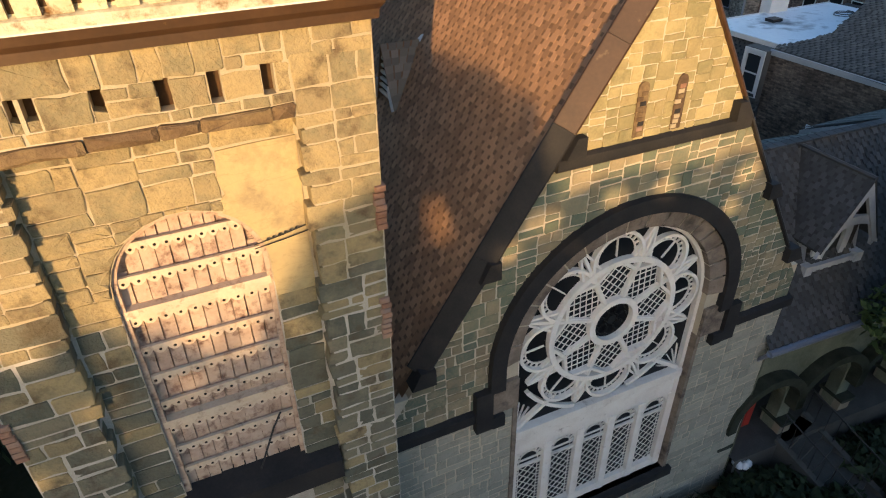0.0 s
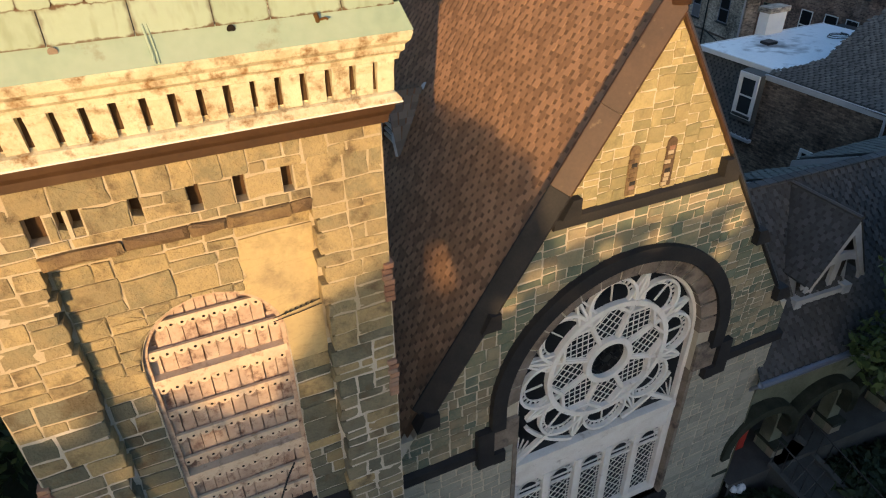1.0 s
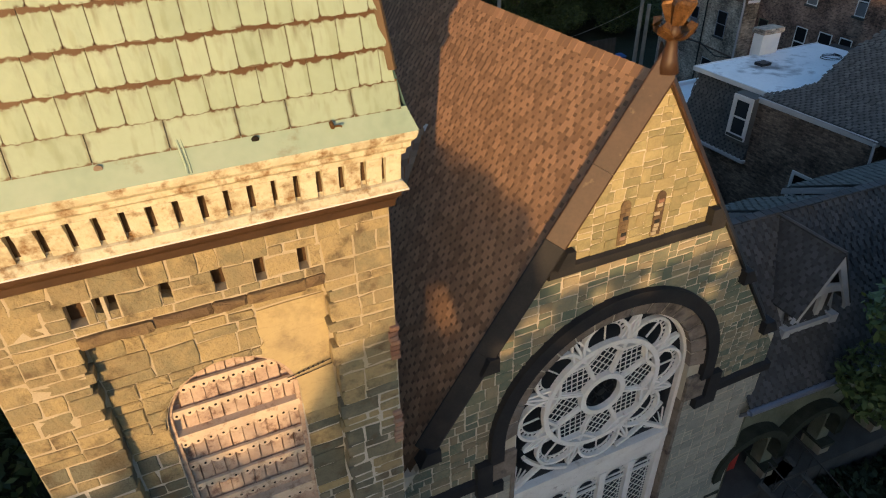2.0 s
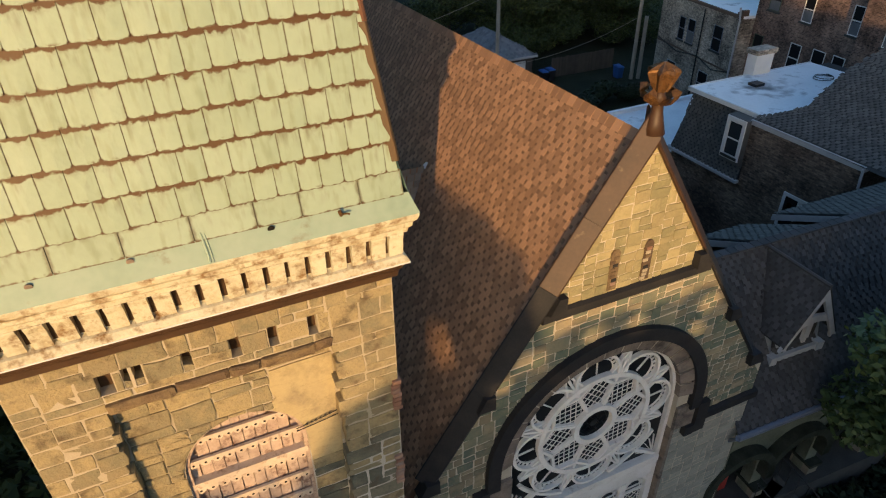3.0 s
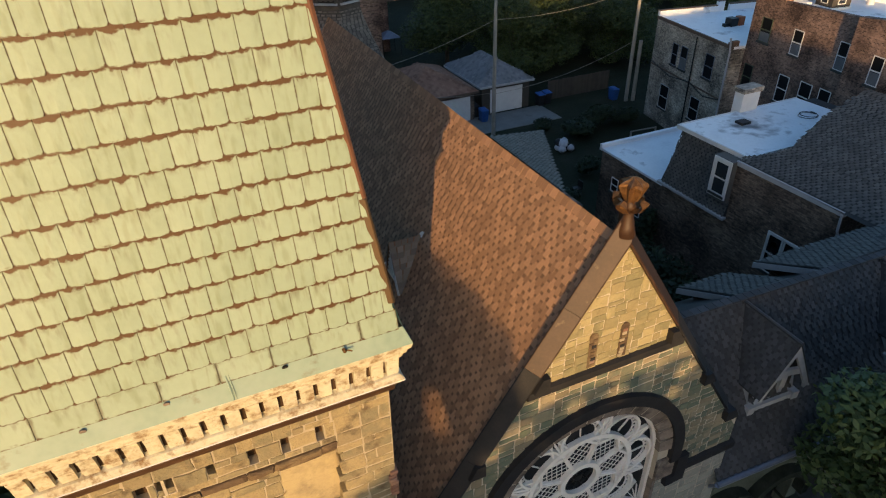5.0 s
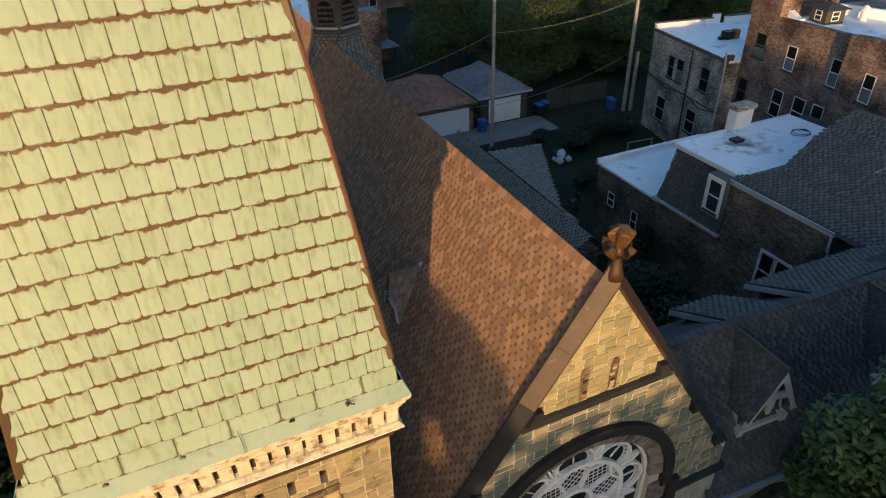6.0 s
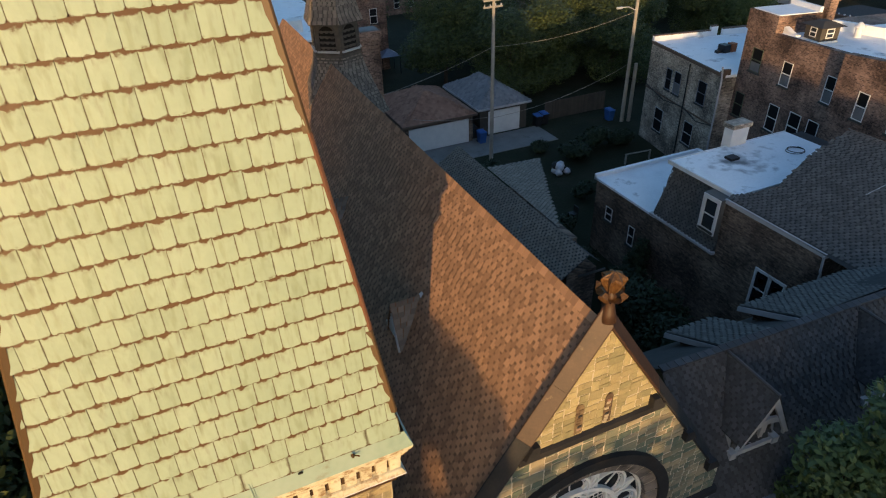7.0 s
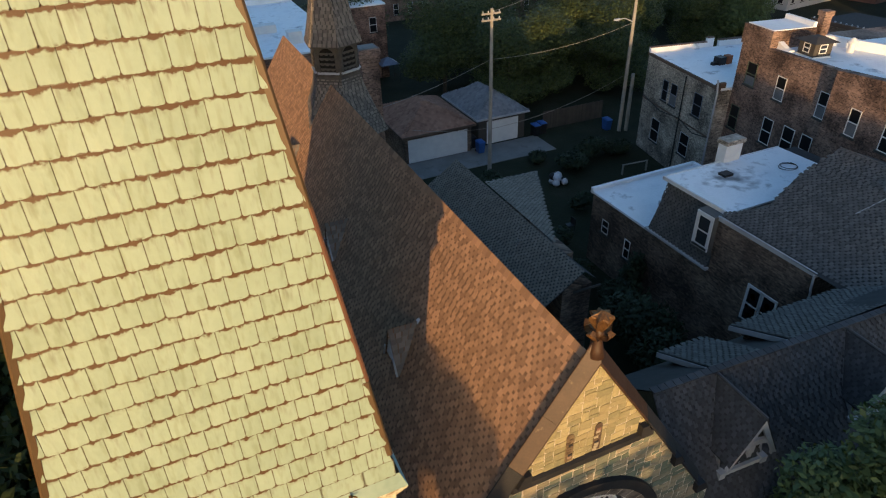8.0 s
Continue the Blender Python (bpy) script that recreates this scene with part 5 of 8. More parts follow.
# gabled roof vents with chipped white fronts
def roof_vent(px, py, hw=0.46, rise=1.12):
    zb = RIDGE + RS * px
    v = thing("roof_vent", (px, py, zb), "small shingled gablet roof vent with a chipped white front", "roof vent", "vents on the nave roof")
    A, B_, C = Vector((px, py - hw, zb + 0.02)), Vector((px, py + hw, zb + 0.02)), Vector((px, py, zb + rise))
    D = Vector((px + rise / RS, py, zb + rise + 0.01))
    for E_, s in ((A, -1), (B_, 1)):
        q = Vector((0, s * 0.05, -0.09))
        m = Mesh().add([E_ + q + Vector((-0.1, 0, 0)), C + Vector((-0.1, 0, 0.02)), D, E_ + q + Vector((0.06, 0, 0.06)), E_ + q + Vector((-0.1, 0, -0.05)), C + Vector((-0.1, 0, -0.04))], [(0, 3, 2, 1), (0, 1, 5, 4)])
        part("vent_roof", m, "under_shingle", v, "dark shingles")
        # courses of shingles, butts lifted a little
        rows_, low_, tip, top_ = Mesh(), E_ + q + Vector((-0.1, 0, 0)), C + Vector((-0.1, 0, 0.02)), D
        side_n = (tip - low_).cross(top_ - low_).normalized()
        side_n *= 1 if side_n.y * s > 0 else -1
        for k in range(9):
            f0, f1 = k / 9, min(1.0, (k + 1.2) / 9)
            a0, a1 = low_.lerp(tip, f0), (E_ + q + Vector((0.06, 0, 0.06))).lerp(top_, f0)
            b0, b1 = low_.lerp(tip, f1), (E_ + q + Vector((0.06, 0, 0.06))).lerp(top_, f1)
            tabs = max(1, int((a1 - a0).length / 0.15))
            for g in range(tabs):
                g0, g1 = g / tabs, (g + rng.uniform(0.7, 0.95)) / tabs
                lift = side_n * rng.uniform(0.012, 0.022)
                rows_.add([a0.lerp(a1, g0) + lift, a0.lerp(a1, g1) + lift, b0.lerp(b1, g1) + side_n * 0.006, b0.lerp(b1, g0) + side_n * 0.006, a0.lerp(a1, g0), a0.lerp(a1, g1)], [(0, 1, 2, 3), (4, 5, 1, 0)])
        tagged(part("vent_shingle", rows_, "shingle_t", v), kind="stuff")
        bd = Mesh().tube([E_ + q + Vector((-0.11, 0, 0.0)), E_ * 0.68 + C * 0.32 + Vector((-0.12, 0, 0.02))], 0.035, 4)
        part("vent_trim", bd, "fascia", v, "chipped white bargeboard")
    part("vent_front", Mesh().add([A, B_, C], [(0, 2, 1)]), "hole", v, "dark louvred opening")
    for k in range(6):
        z = 0.08 + 0.15 * k
        w = hw * (1 - z / rise) - 0.03
        part("louvre_slat", Mesh().box(px - 0.07, px - 0.01, py - w, py + w, zb + z, zb + z + 0.05), "white_wood", v)
    return v


roof_vent(-2.33, 5.2)
roof_vent(-2.36, 11.4)
roof_vent(-2.36, 18.6)
m = Mesh().add([(-1.62, 5.12, RIDGE - RS * 1.62 + 0.03), (-1.54, 5.10, RIDGE - RS * 1.54 + 0.07), (-1.54, 5.24, RIDGE - RS * 1.54 + 0.03), (-1.6, 5.27, RIDGE - RS * 1.6 + 0.05)], [(0, 1, 2, 3)])
solo("loose_flashing", m, "white_paint", "small loose white flashing scrap on the shingles", "flashing")


def brick_mat(name, c1, c2, mortar, size=0.075, patch=None):
    m = surf(name, [c1, c2, [0.45 * q for q in c1], c2], rough=0.9, scale=0.55, grain=7, bump=0.0, spread=0.24, stain=[0.5 * q for q in c1], stain_at=(0.56, 0.8), stain_scale=0.35)
    t = m.node_tree
    n = t.nodes
    b = n["Principled BSDF"]
    tc = n.new("ShaderNodeTexCoord")
    sp = n.new("ShaderNodeSeparateXYZ")
    link(t, tc.outputs["Object"], sp.inputs[0])
    ad = n.new("ShaderNodeMath")
    link(t, sp.outputs[0], ad.inputs[0])
    link(t, sp.outputs[1], ad.inputs[1])
    cb = n.new("ShaderNodeCombineXYZ")
    link(t, ad.outputs[0], cb.inputs[0])
    link(t, sp.outputs[2], cb.inputs[1])
    br = n.new("ShaderNodeTexBrick")
    br.inputs["Scale"].default_value = 1.0
    br.inputs["Brick Width"].default_value, br.inputs["Row Height"].default_value = 0.215, size
    br.inputs["Mortar Size"].default_value = 0.011
    br.inputs["Color1"].default_value, br.inputs["Color2"].default_value, br.inputs["Mortar"].default_value = (0.5, 0.5, 0.52, 1), (1.55, 1.52, 1.46, 1), (*mortar, 1)
    link(t, cb.outputs[0], br.inputs["Vector"])
    base = b.inputs["Base Color"].links[0].from_socket
    mu = n.new("ShaderNodeMix")
    mu.data_type, mu.blend_type = "RGBA", "MULTIPLY"
    mu.inputs[0].default_value = 1.0
    link(t, base, mu.inputs[6])
    link(t, br.outputs["Color"], mu.inputs[7])
    link(t, mu.outputs[2], b.inputs["Base Color"])
    bp = n.new("ShaderNodeBump")
    bp.inputs["Strength"].default_value, bp.inputs["Distance"].default_value = 0.6, 0.01
    bp.invert = True
    link(t, br.outputs["Fac"], bp.inputs["Height"])
    link(t, bp.outputs[0], b.inputs["Normal"])
    return m


M["w_dark"] = brick_mat("sooty_brick_wall", (0.11, 0.08, 0.066), (0.20, 0.15, 0.115), (0.9, 0.9, 0.9))
M["w_red"] = brick_mat("red_brick_wall", (0.10, 0.062, 0.05), (0.25, 0.162, 0.128), (1.3, 1.4, 1.4))
M["w_grey"] = brick_mat("grey_brick_wall", (0.21, 0.18, 0.152), (0.46, 0.395, 0.325), (1.1, 1.1, 1.1))


def shingled(parent, name, o, u, v, nrm, length, rise, mat, tabw=0.3, expo=0.16, keep=None, seed=1, label=""):
    m = Mesh()
    for vs, fs, x, b in shingle_rows(Vector(o) + Vector(nrm).normalized() * 0.04, u, v, nrm, length, rise, tabw, expo, keep, seed):
        m.add(vs, fs)
    ob = part(name, m, mat, parent, label)
    return tagged(ob, kind="stuff")


# six-sided turret on the ridge
M["turret_wood"] = surf("dark_weathered_wood", [(0.045, 0.04, 0.036), (0.08, 0.07, 0.06), (0.11, 0.095, 0.08)], rough=0.9, scale=4, grain=30, bump=0.5)
TX, TY = 0.52, 19.2
FACES = [54.8 + 60 * k for k in range(6)]
turret = thing("roof_turret", (TX, TY, 13.0), "six-sided shingled roof turret with arched louvre openings", "turret")


def hexa(prof, mat, name, label=""):
    m = Mesh()
    vs = [(TX + r * math.cos(radians(24.8 + 60 * k)), TY + r * math.sin(radians(24.8 + 60 * k)), z) for r, z in prof for k in range(6)]
    m.add(vs, [(i * 6 + k, i * 6 + (k + 1) % 6, i * 6 + 6 + (k + 1) % 6, i * 6 + 6 + k) for i in range(len(prof) - 1) for k in range(6)])
    return part(name, m, mat, turret, label)


hexa([(2.1, 11.6), (1.55, 12.7), (1.18, 13.6), (1.05, 14.15)], "turret_wood", "flared_base", "shingled flared base")
hexa([(1.05, 14.12), (1.09, 14.14), (1.09, 14.22), (1.02, 14.24), (1.02, 15.5)], "turret_wood", "drum", "dark weathered drum")
hexa([(0.98, 15.44), (1.27, 15.36), (1.27, 15.41), (1.05, 16.1), (0.76, 17.3), (0.08, 20.2)], "turret_wood", "turret_roof", "steep shingled turret roof")
m = Mesh()
for k in range(6):
    a0, a1 = radians(24.8 + 60 * k), radians(84.8 + 60 * k)
    for rr0, rr1, z0, z1 in ((2.1, 1.55, 11.6, 12.7), (1.55, 1.18, 12.7, 13.6), (1.18, 1.05, 13.6, 14.1), (1.27, 1.05, 15.41, 16.1), (1.05, 0.76, 16.1, 17.3), (0.76, 0.2, 17.3, 19.7)):
        zz = z0
        while zz < z1:
            r = rr0 + (rr1 - rr0) * (zz - z0) / (z1 - z0)
            sl_k = (rr1 - rr0) / (z1 - z0)
            p, q = Vector((TX + r * math.cos(a0), TY + r * math.sin(a0), zz)), Vector((TX + r * math.cos(a1), TY + r * math.sin(a1), zz))
            out = ((p + q) / 2 - Vector((TX, TY, zz))).normalized()
            nt = max(1, int((q - p).length / 0.19))
            off = rng.random()
            for i in range(-1, nt):
                f0, f1 = max(0.0, (i + off) / nt), min(1.0, (i + off + rng.uniform(0.6, 0.85)) / nt)
                if f1 < f0 + 0.01:
                    continue
                s, e = p.lerp(q, f0), p.lerp(q, f1)
                lf = out * rng.uniform(0.01, 0.018)
                up = Vector((0, 0, 0.15)) + out * (sl_k * 0.15 + 0.004)
                m.add([s, e, s + lf, e + lf, e + up, s + up], [(0, 1, 3, 2), (2, 3, 4, 5)])
            zz += 0.13
tagged(part("turret_shingle", m, "shingle_t", turret), kind="stuff")
for fa in FACES:
    a = radians(fa)
    out, along = Vector((math.cos(a), math.sin(a), 0)), Vector((-math.sin(a), math.cos(a), 0))
    c = Vector((TX, TY, 0)) + out * 1.02 * math.cos(radians(30))

    def at_t(p, z, d, c=c, out=out, along=along):
        return tuple(c + along * p + out * d + Vector((0, 0, z)))
    w = part("turret_window", Mesh().prism([(-0.34, 14.36), (0.34, 14.36)] + arc(0, 14.98, 0.34, 0, 180, 10), 0.0, 0.012, at_t), "hole", turret, "dark arched louvre opening")
    oo, ii = [(-0.40, 14.32)] + arc(0, 14.98, 0.40, 180, 0, 12) + [(0.40, 14.32)], [(-0.34, 14.32)] + arc(0, 14.98, 0.34, 180, 0, 12) + [(0.34, 14.32)]
    part("arch_trim", Mesh().strip(ii, oo, 0.0, 0.05, at_t), "turret_wood", w)
    part("sill", Mesh().prism([(-0.46, 14.26), (0.46, 14.26), (0.46, 14.33), (-0.46, 14.33)], 0.0, 0.10, at_t), "fascia", w, "pale sill")
    for i in range(4):
        zz = 14.44 + i * 0.21
        hw = 0.32 if zz < 14.98 else math.sqrt(max(0.01, 0.33 ** 2 - (zz - 14.98) ** 2))
        low_ = [(-hw + 2 * hw * k / 18, zz - 0.05 * abs(math.sin(math.pi * k / 6))) for k in range(19)]
        part("louvre_slat", Mesh().strip(low_, [(p, zz + 0.06) for p, q in low_], 0.012, 0.035, at_t), "turret_wood", w)

# brick chimney behind the nave
chim = thing("brick_chimney", (3.4, 24.1, 0), "tall reddish brick chimney with a corbelled top", "chimney")
m = Mesh().box(2.95, 3.88, 23.7, 24.6, 5.0, 12.9).box(2.88, 3.95, 23.63, 24.67, 12.9, 13.05).box(2.84, 3.99, 23.59, 24.71, 13.2, 13.6)
for k in range(5):
    m.box(2.86 + k * 0.24, 2.98 + k * 0.24, 23.60, 23.66, 13.05, 13.2)
m.box(2.95, 3.88, 23.7, 24.6, 13.0, 13.25)
part("shaft", m, "w_red", chim)
part("cap", Mesh().box(2.95, 3.88, 23.7, 24.6, 13.6, 13.64), "concrete", chim, "pale cement cap")

# ---- the porch wing beside the front ----
AN = pose(4.2, 0, 0, 0, 0, -2.8)
wing = thing("porch_wing", (10, 1, 0), "low stone wing with arched porch, shingle roof and dormers", "church wing")
AE, AEZ, AR, ARZ = -0.15, 5.2, 2.45, 8.75


def at_wing(a, b, d):
    return tuple(AN @ Vector((a, 0.25 - d, b)))


arches = [1.0, 3.12, 5.25, 7.4, 9.5]
m = Mesh()
edge = 0.15
for c in arches:
    if c - 0.86 > edge:
        m.prism([(edge, 0), (c - 0.86, 0), (c - 0.86, 5.2), (edge, 5.2)], -0.35, 0, at_wing)
    a_ = [(c - 0.86, 2.0)] + arc(c, 2.61, 0.86, 180, 0, 16) + [(c + 0.86, 2.0)]
    m.strip(a_, [(a, 5.2) for a, b in a_], -0.35, 0, at_wing)
    edge = c + 0.86
m.prism([(edge, 0), (20, 0), (20, 5.2), (edge, 5.2)], -0.35, 0, at_wing)
wing_wall = part("wall", m, "mossy", wing, "mossy green porch wall")
m = Mesh()
m.add([AN @ Vector(p) for p in ((0.2, 2.2, 0), (20, 2.2, 0), (20, 2.2, 5), (0.2, 2.2, 5), (0.2, 4.4, 0), (20, 4.4, 0), (20, 4.4, 6.9), (0.2, 4.4, 6.9), (20, 0, 0), (20, 0, 5), (20, AR, ARZ - 0.1), (0.25, 0, 5), (0.25, AR, ARZ - 0.1), (0.25, 0, 0))],
      [(0, 1, 2, 3), (4, 5, 6, 7), (8, 5, 6, 10, 9), (13, 4, 7, 12, 11)])
part("inner_wall", m, "mossy", wing, "inner porch and back walls")
for c in arches:
    oo, ii = arc(c, 2.61, 1.21, 192, -12, 22), arc(c, 2.61, 0.97, 192, -12, 22)
    part("porch_arch", Mesh().strip(ii, oo, -0.02, 0.33, at_wing), "moss_dark", wing, "dark mossy porch arch")
for c in [arches[0] - 1.03] + [(p + q) / 2 for p, q in zip(arches, arches[1:])] + [arches[-1] + 1.03]:
    block = part("pier_block", Mesh().prism([(c - 0.2, 0.9), (c + 0.2, 0.9), (c + 0.19, 1.68), (c - 0.19, 1.68)], -0.42, 0.2, at_wing), "pier_stone", wing, "pale tan stone pier block")
    part("pier_cap", Mesh().prism([(c - 0.25, 1.72), (c - 0.21, 1.68), (c + 0.21, 1.68), (c + 0.25, 1.72), (c + 0.25, 1.8), (c - 0.25, 1.8)], -0.46, 0.25, at_wing), "moss_dark", block, "dark mossy capital")
m = Mesh().add([AN @ Vector(p) for p in ((0.05, AE - 0.02, AEZ), (20, AE - 0.02, AEZ), (20, AR, ARZ), (0.05, AR, ARZ), (0.05, 4.75, 6.9), (20, 4.75, 6.9))], [(0, 1, 2, 3), (3, 2, 5, 4)])
wing_roof = part("roof", m, "under_grey", wing, "dark grey shingle roof")
ub = AN.to_3x3()
slope = Vector((0, AR - AE, ARZ - AEZ))
nrm = Vector((0, -(ARZ - AEZ), AR - AE))
shingled(wing, "roof_shingle", AN @ Vector((0.05, AE, AEZ)), ub @ Vector((1, 0, 0)), ub @ slope, ub @ nrm, 18.5, slope.length, "shingle_d", 0.23, 0.13, None, 11)
m = Mesh()
for k in range(70):
    m.box(0.05 + k * 0.26, 0.05 + k * 0.26 + 0.24, AR - 0.12, AR + 0.12, ARZ - 0.02, ARZ + 0.03, AN @ Matrix.Identity(4))
tagged(part("ridge_cap", m, "shingle_d", wing), kind="stuff")
m = Mesh().tube([AN @ Vector((0.0, AE - 0.08, AEZ - 0.03)), AN @ Vector((20, AE - 0.08, AEZ - 0.03))], 0.085, 8)
m.tube([AN @ Vector((-0.02, AE - 0.08, AEZ - 0.03)), AN @ Vector((0.05, AE + 0.1, AEZ - 0.3)), AN @ Vector((0.1, AE + 0.3, AEZ - 0.6))], 0.05, 6)
part("gutter", m, "gutter", wing, "blue-grey metal gutter")
solo_floor = Mesh().add([AN @ Vector(p) for p in ((0.2, -0.2, 1.35), (20, -0.2, 1.35), (20, 2.2, 1.35), (0.2, 2.2, 1.35), (0.2, -0.2, 0), (20, -0.2, 0))], [(0, 1, 2, 3), (4, 5, 1, 0)])
part("porch_floor", solo_floor, "stone_step", wing, "worn stone porch floor")
door = thing("red_door", (4.9, 1.2, 1.35), "dark red arched porch door with a pale wreath mark", "door")
m = Mesh().prism([(0.3, 1.36), (1.42, 1.36), (1.42, 2.6)] + arc(0.86, 2.6, 0.56, 0, 180, 12), -0.42, -0.36, at_wing)
part("door_leaf", m, "red_door", door)
m = Mesh()
for k in range(5):
    m.tube([at_wing(0.8 + k * 0.06, 2.2 + 0.05 * (k % 2), -0.34), at_wing(0.84 + k * 0.06, 2.48 + 0.06 * ((k + 1) % 2), -0.34)], 0.022, 5)
part("wreath", m, "white_paint", door, "pale decoration on the door")
m = Mesh()
for k in range(4):
    m.prism([(0.36 + k * 0.275, 1.37), (0.36 + k * 0.275 + 0.02, 1.37), (0.36 + k * 0.275 + 0.02, 2.8), (0.36 + k * 0.275, 2.8)], -0.36, -0.345, at_wing)
part("door_batten", m, "red_door", door)

# dormers
def dormer_at(x0):
    """A hooded dormer: the roof juts out past a recessed arched window."""
    d = thing("dormer", AN @ Vector((x0, 0.7, 6.4)), "steep shingled dormer with a weathered white arched window", "dormer", "dormers on the porch wing")
    F = lambda x, y, z: AN @ Vector((x0 + x, y, z))
    on_roof = lambda z: AE + (z - AEZ) / (ARZ - AEZ) * (AR - AE)
    zr, hw, zb, yf, yw = 8.69, 0.86, 7.06, 0.43, 0.88
    yv, yr = on_roof(zb), on_roof(zr)
    for s in (-1, 1):
        m = Mesh().add([F(0, yr, zr), F(0, yf, zr), F(s * hw, yf, zb), F(s * hw, yv, zb), F(0, yr, zr - 0.05), F(0, yf, zr - 0.05), F(s * hw, yf, zb - 0.05), F(s * hw, yv, zb - 0.05)], [(0, 1, 2, 3), (4, 7, 6, 5), (1, 5, 6, 2), (2, 6, 7, 3)])
        part("dormer_roof", m, "under_grey", d)
        o, u, v = F(s * hw, yf, zb), ub @ Vector((0, 1, 0)), ub @ Vector((-s * hw, 0, zr - zb))
        nn = ub @ Vector((s * (zr - zb), 0, hw))
        ln = v.length
        ws = Mesh()
        for vs, fs, x, b in shingle_rows(o, u, v, nn, yr - yf, ln, 0.22, 0.125, lambda x, b: x < yv - yf + (yr - yv - 0.1) * b / ln, 5):
            ws.add(vs, fs)
        tagged(part("dormer_shingle", ws, "shingle_d", d), kind="stuff")
        part("dormer_cheek", Mesh().add([F(s * 0.78, yw, 6.4), F(s * 0.78, on_roof(6.4), 6.4), F(s * 0.78, yv + 0.1, zb + 0.1), F(s * 0.78, yw, zb + 0.1)], [(0, 1, 2, 3)]), "fascia", d, "grey-white boarded cheek")
        m = Mesh().tube([F(s * (hw + 0.02), yv + 0.02, zb + 0.02), F(0, yr, zr + 0.02)], 0.03, 5)
        part("valley_flashing", m, "under_grey", d)
    part("ridge_cap", Mesh().tube([F(0, yf, zr + 0.01), F(0, yr, zr + 0.01)], 0.05, 6), "shingle_d", d)
    m = Mesh().add([F(-0.78, yw + 0.01, 6.4), F(0.78, yw + 0.01, 6.4), F(0.78, yw + 0.01, zb + 0.1), F(0, yw + 0.01, zr - 0.08), F(-0.78, yw + 0.01, zb + 0.1)], [(0, 1, 2, 3, 4)])
    part("dormer_face", m, "felt", d, "dark shingled dormer face")
    at_d = lambda a, b, q: tuple(F(a, yw - q, b))
    win = part("dormer_window", Mesh().prism([(-0.26, 6.55), (0.26, 6.55)] + arc(0, 7.1, 0.26, 0, 180, 10), 0.0, 0.012, at_d), "glass", d, "dark arched pane")
    for r0, r1, d1 in ((0.26, 0.4, 0.10), (0.42, 0.54, 0.05)):
        oo, ii = [(-r1, 6.5)] + arc(0, 7.1, r1, 180, 0, 14) + [(r1, 6.5)], [(-r0, 6.5)] + arc(0, 7.1, r0, 180, 0, 14) + [(r0, 6.5)]
        part("dormer_frame", Mesh().strip(ii, oo, 0.0, d1, at_d), "fascia", win)
    part("dormer_sill", Mesh().prism([(-0.84, 6.34), (0.84, 6.34), (0.84, 6.5), (-0.84, 6.5)], -0.1, 0.24, at_d), "fascia", win, "grey-white sill")
    for q in (-0.77, 0.77):
        part("sill_block", Mesh().prism([(q - 0.11, 6.3), (q + 0.11, 6.3), (q + 0.11, 6.56), (q - 0.11, 6.56)], -0.1, 0.28, at_d), "fascia", win)
    at_b = lambda a, b, q: tuple(F(a, yf - q, b))
    for s in (-1, 1):
        m = Mesh().prism([(0, zr - 0.01), (s * (hw + 0.03), zb - 0.06), (s * (hw + 0.06), zb - 0.16), (s * (hw - 0.06), zb - 0.12), (s * (hw - 0.12), zb - 0.2), (s * (hw - 0.16), zb - 0.02), (0, zr - 0.42)][::-s], -0.10, -0.02, at_b)
        part("bargeboard", m, "fascia", d, "weathered white bargeboard with a cusped foot")
    # collar beam with a curved underside between the bargeboards
    low_c = [(-0.52 + 1.04 * q / 12, 7.42 + 0.13 * (1 - (q / 6 - 1) ** 2)) for q in range(13)]
    part("collar", Mesh().strip(low_c, [(a, 7.68 + 0.1 * (1 - abs(a) / 0.52)) for a, b in low_c], -0.14, -0.06, at_b), "fascia", d, "curved white collar beam")
    return d


dormer_at(2.31)
dormer_at(7.45)
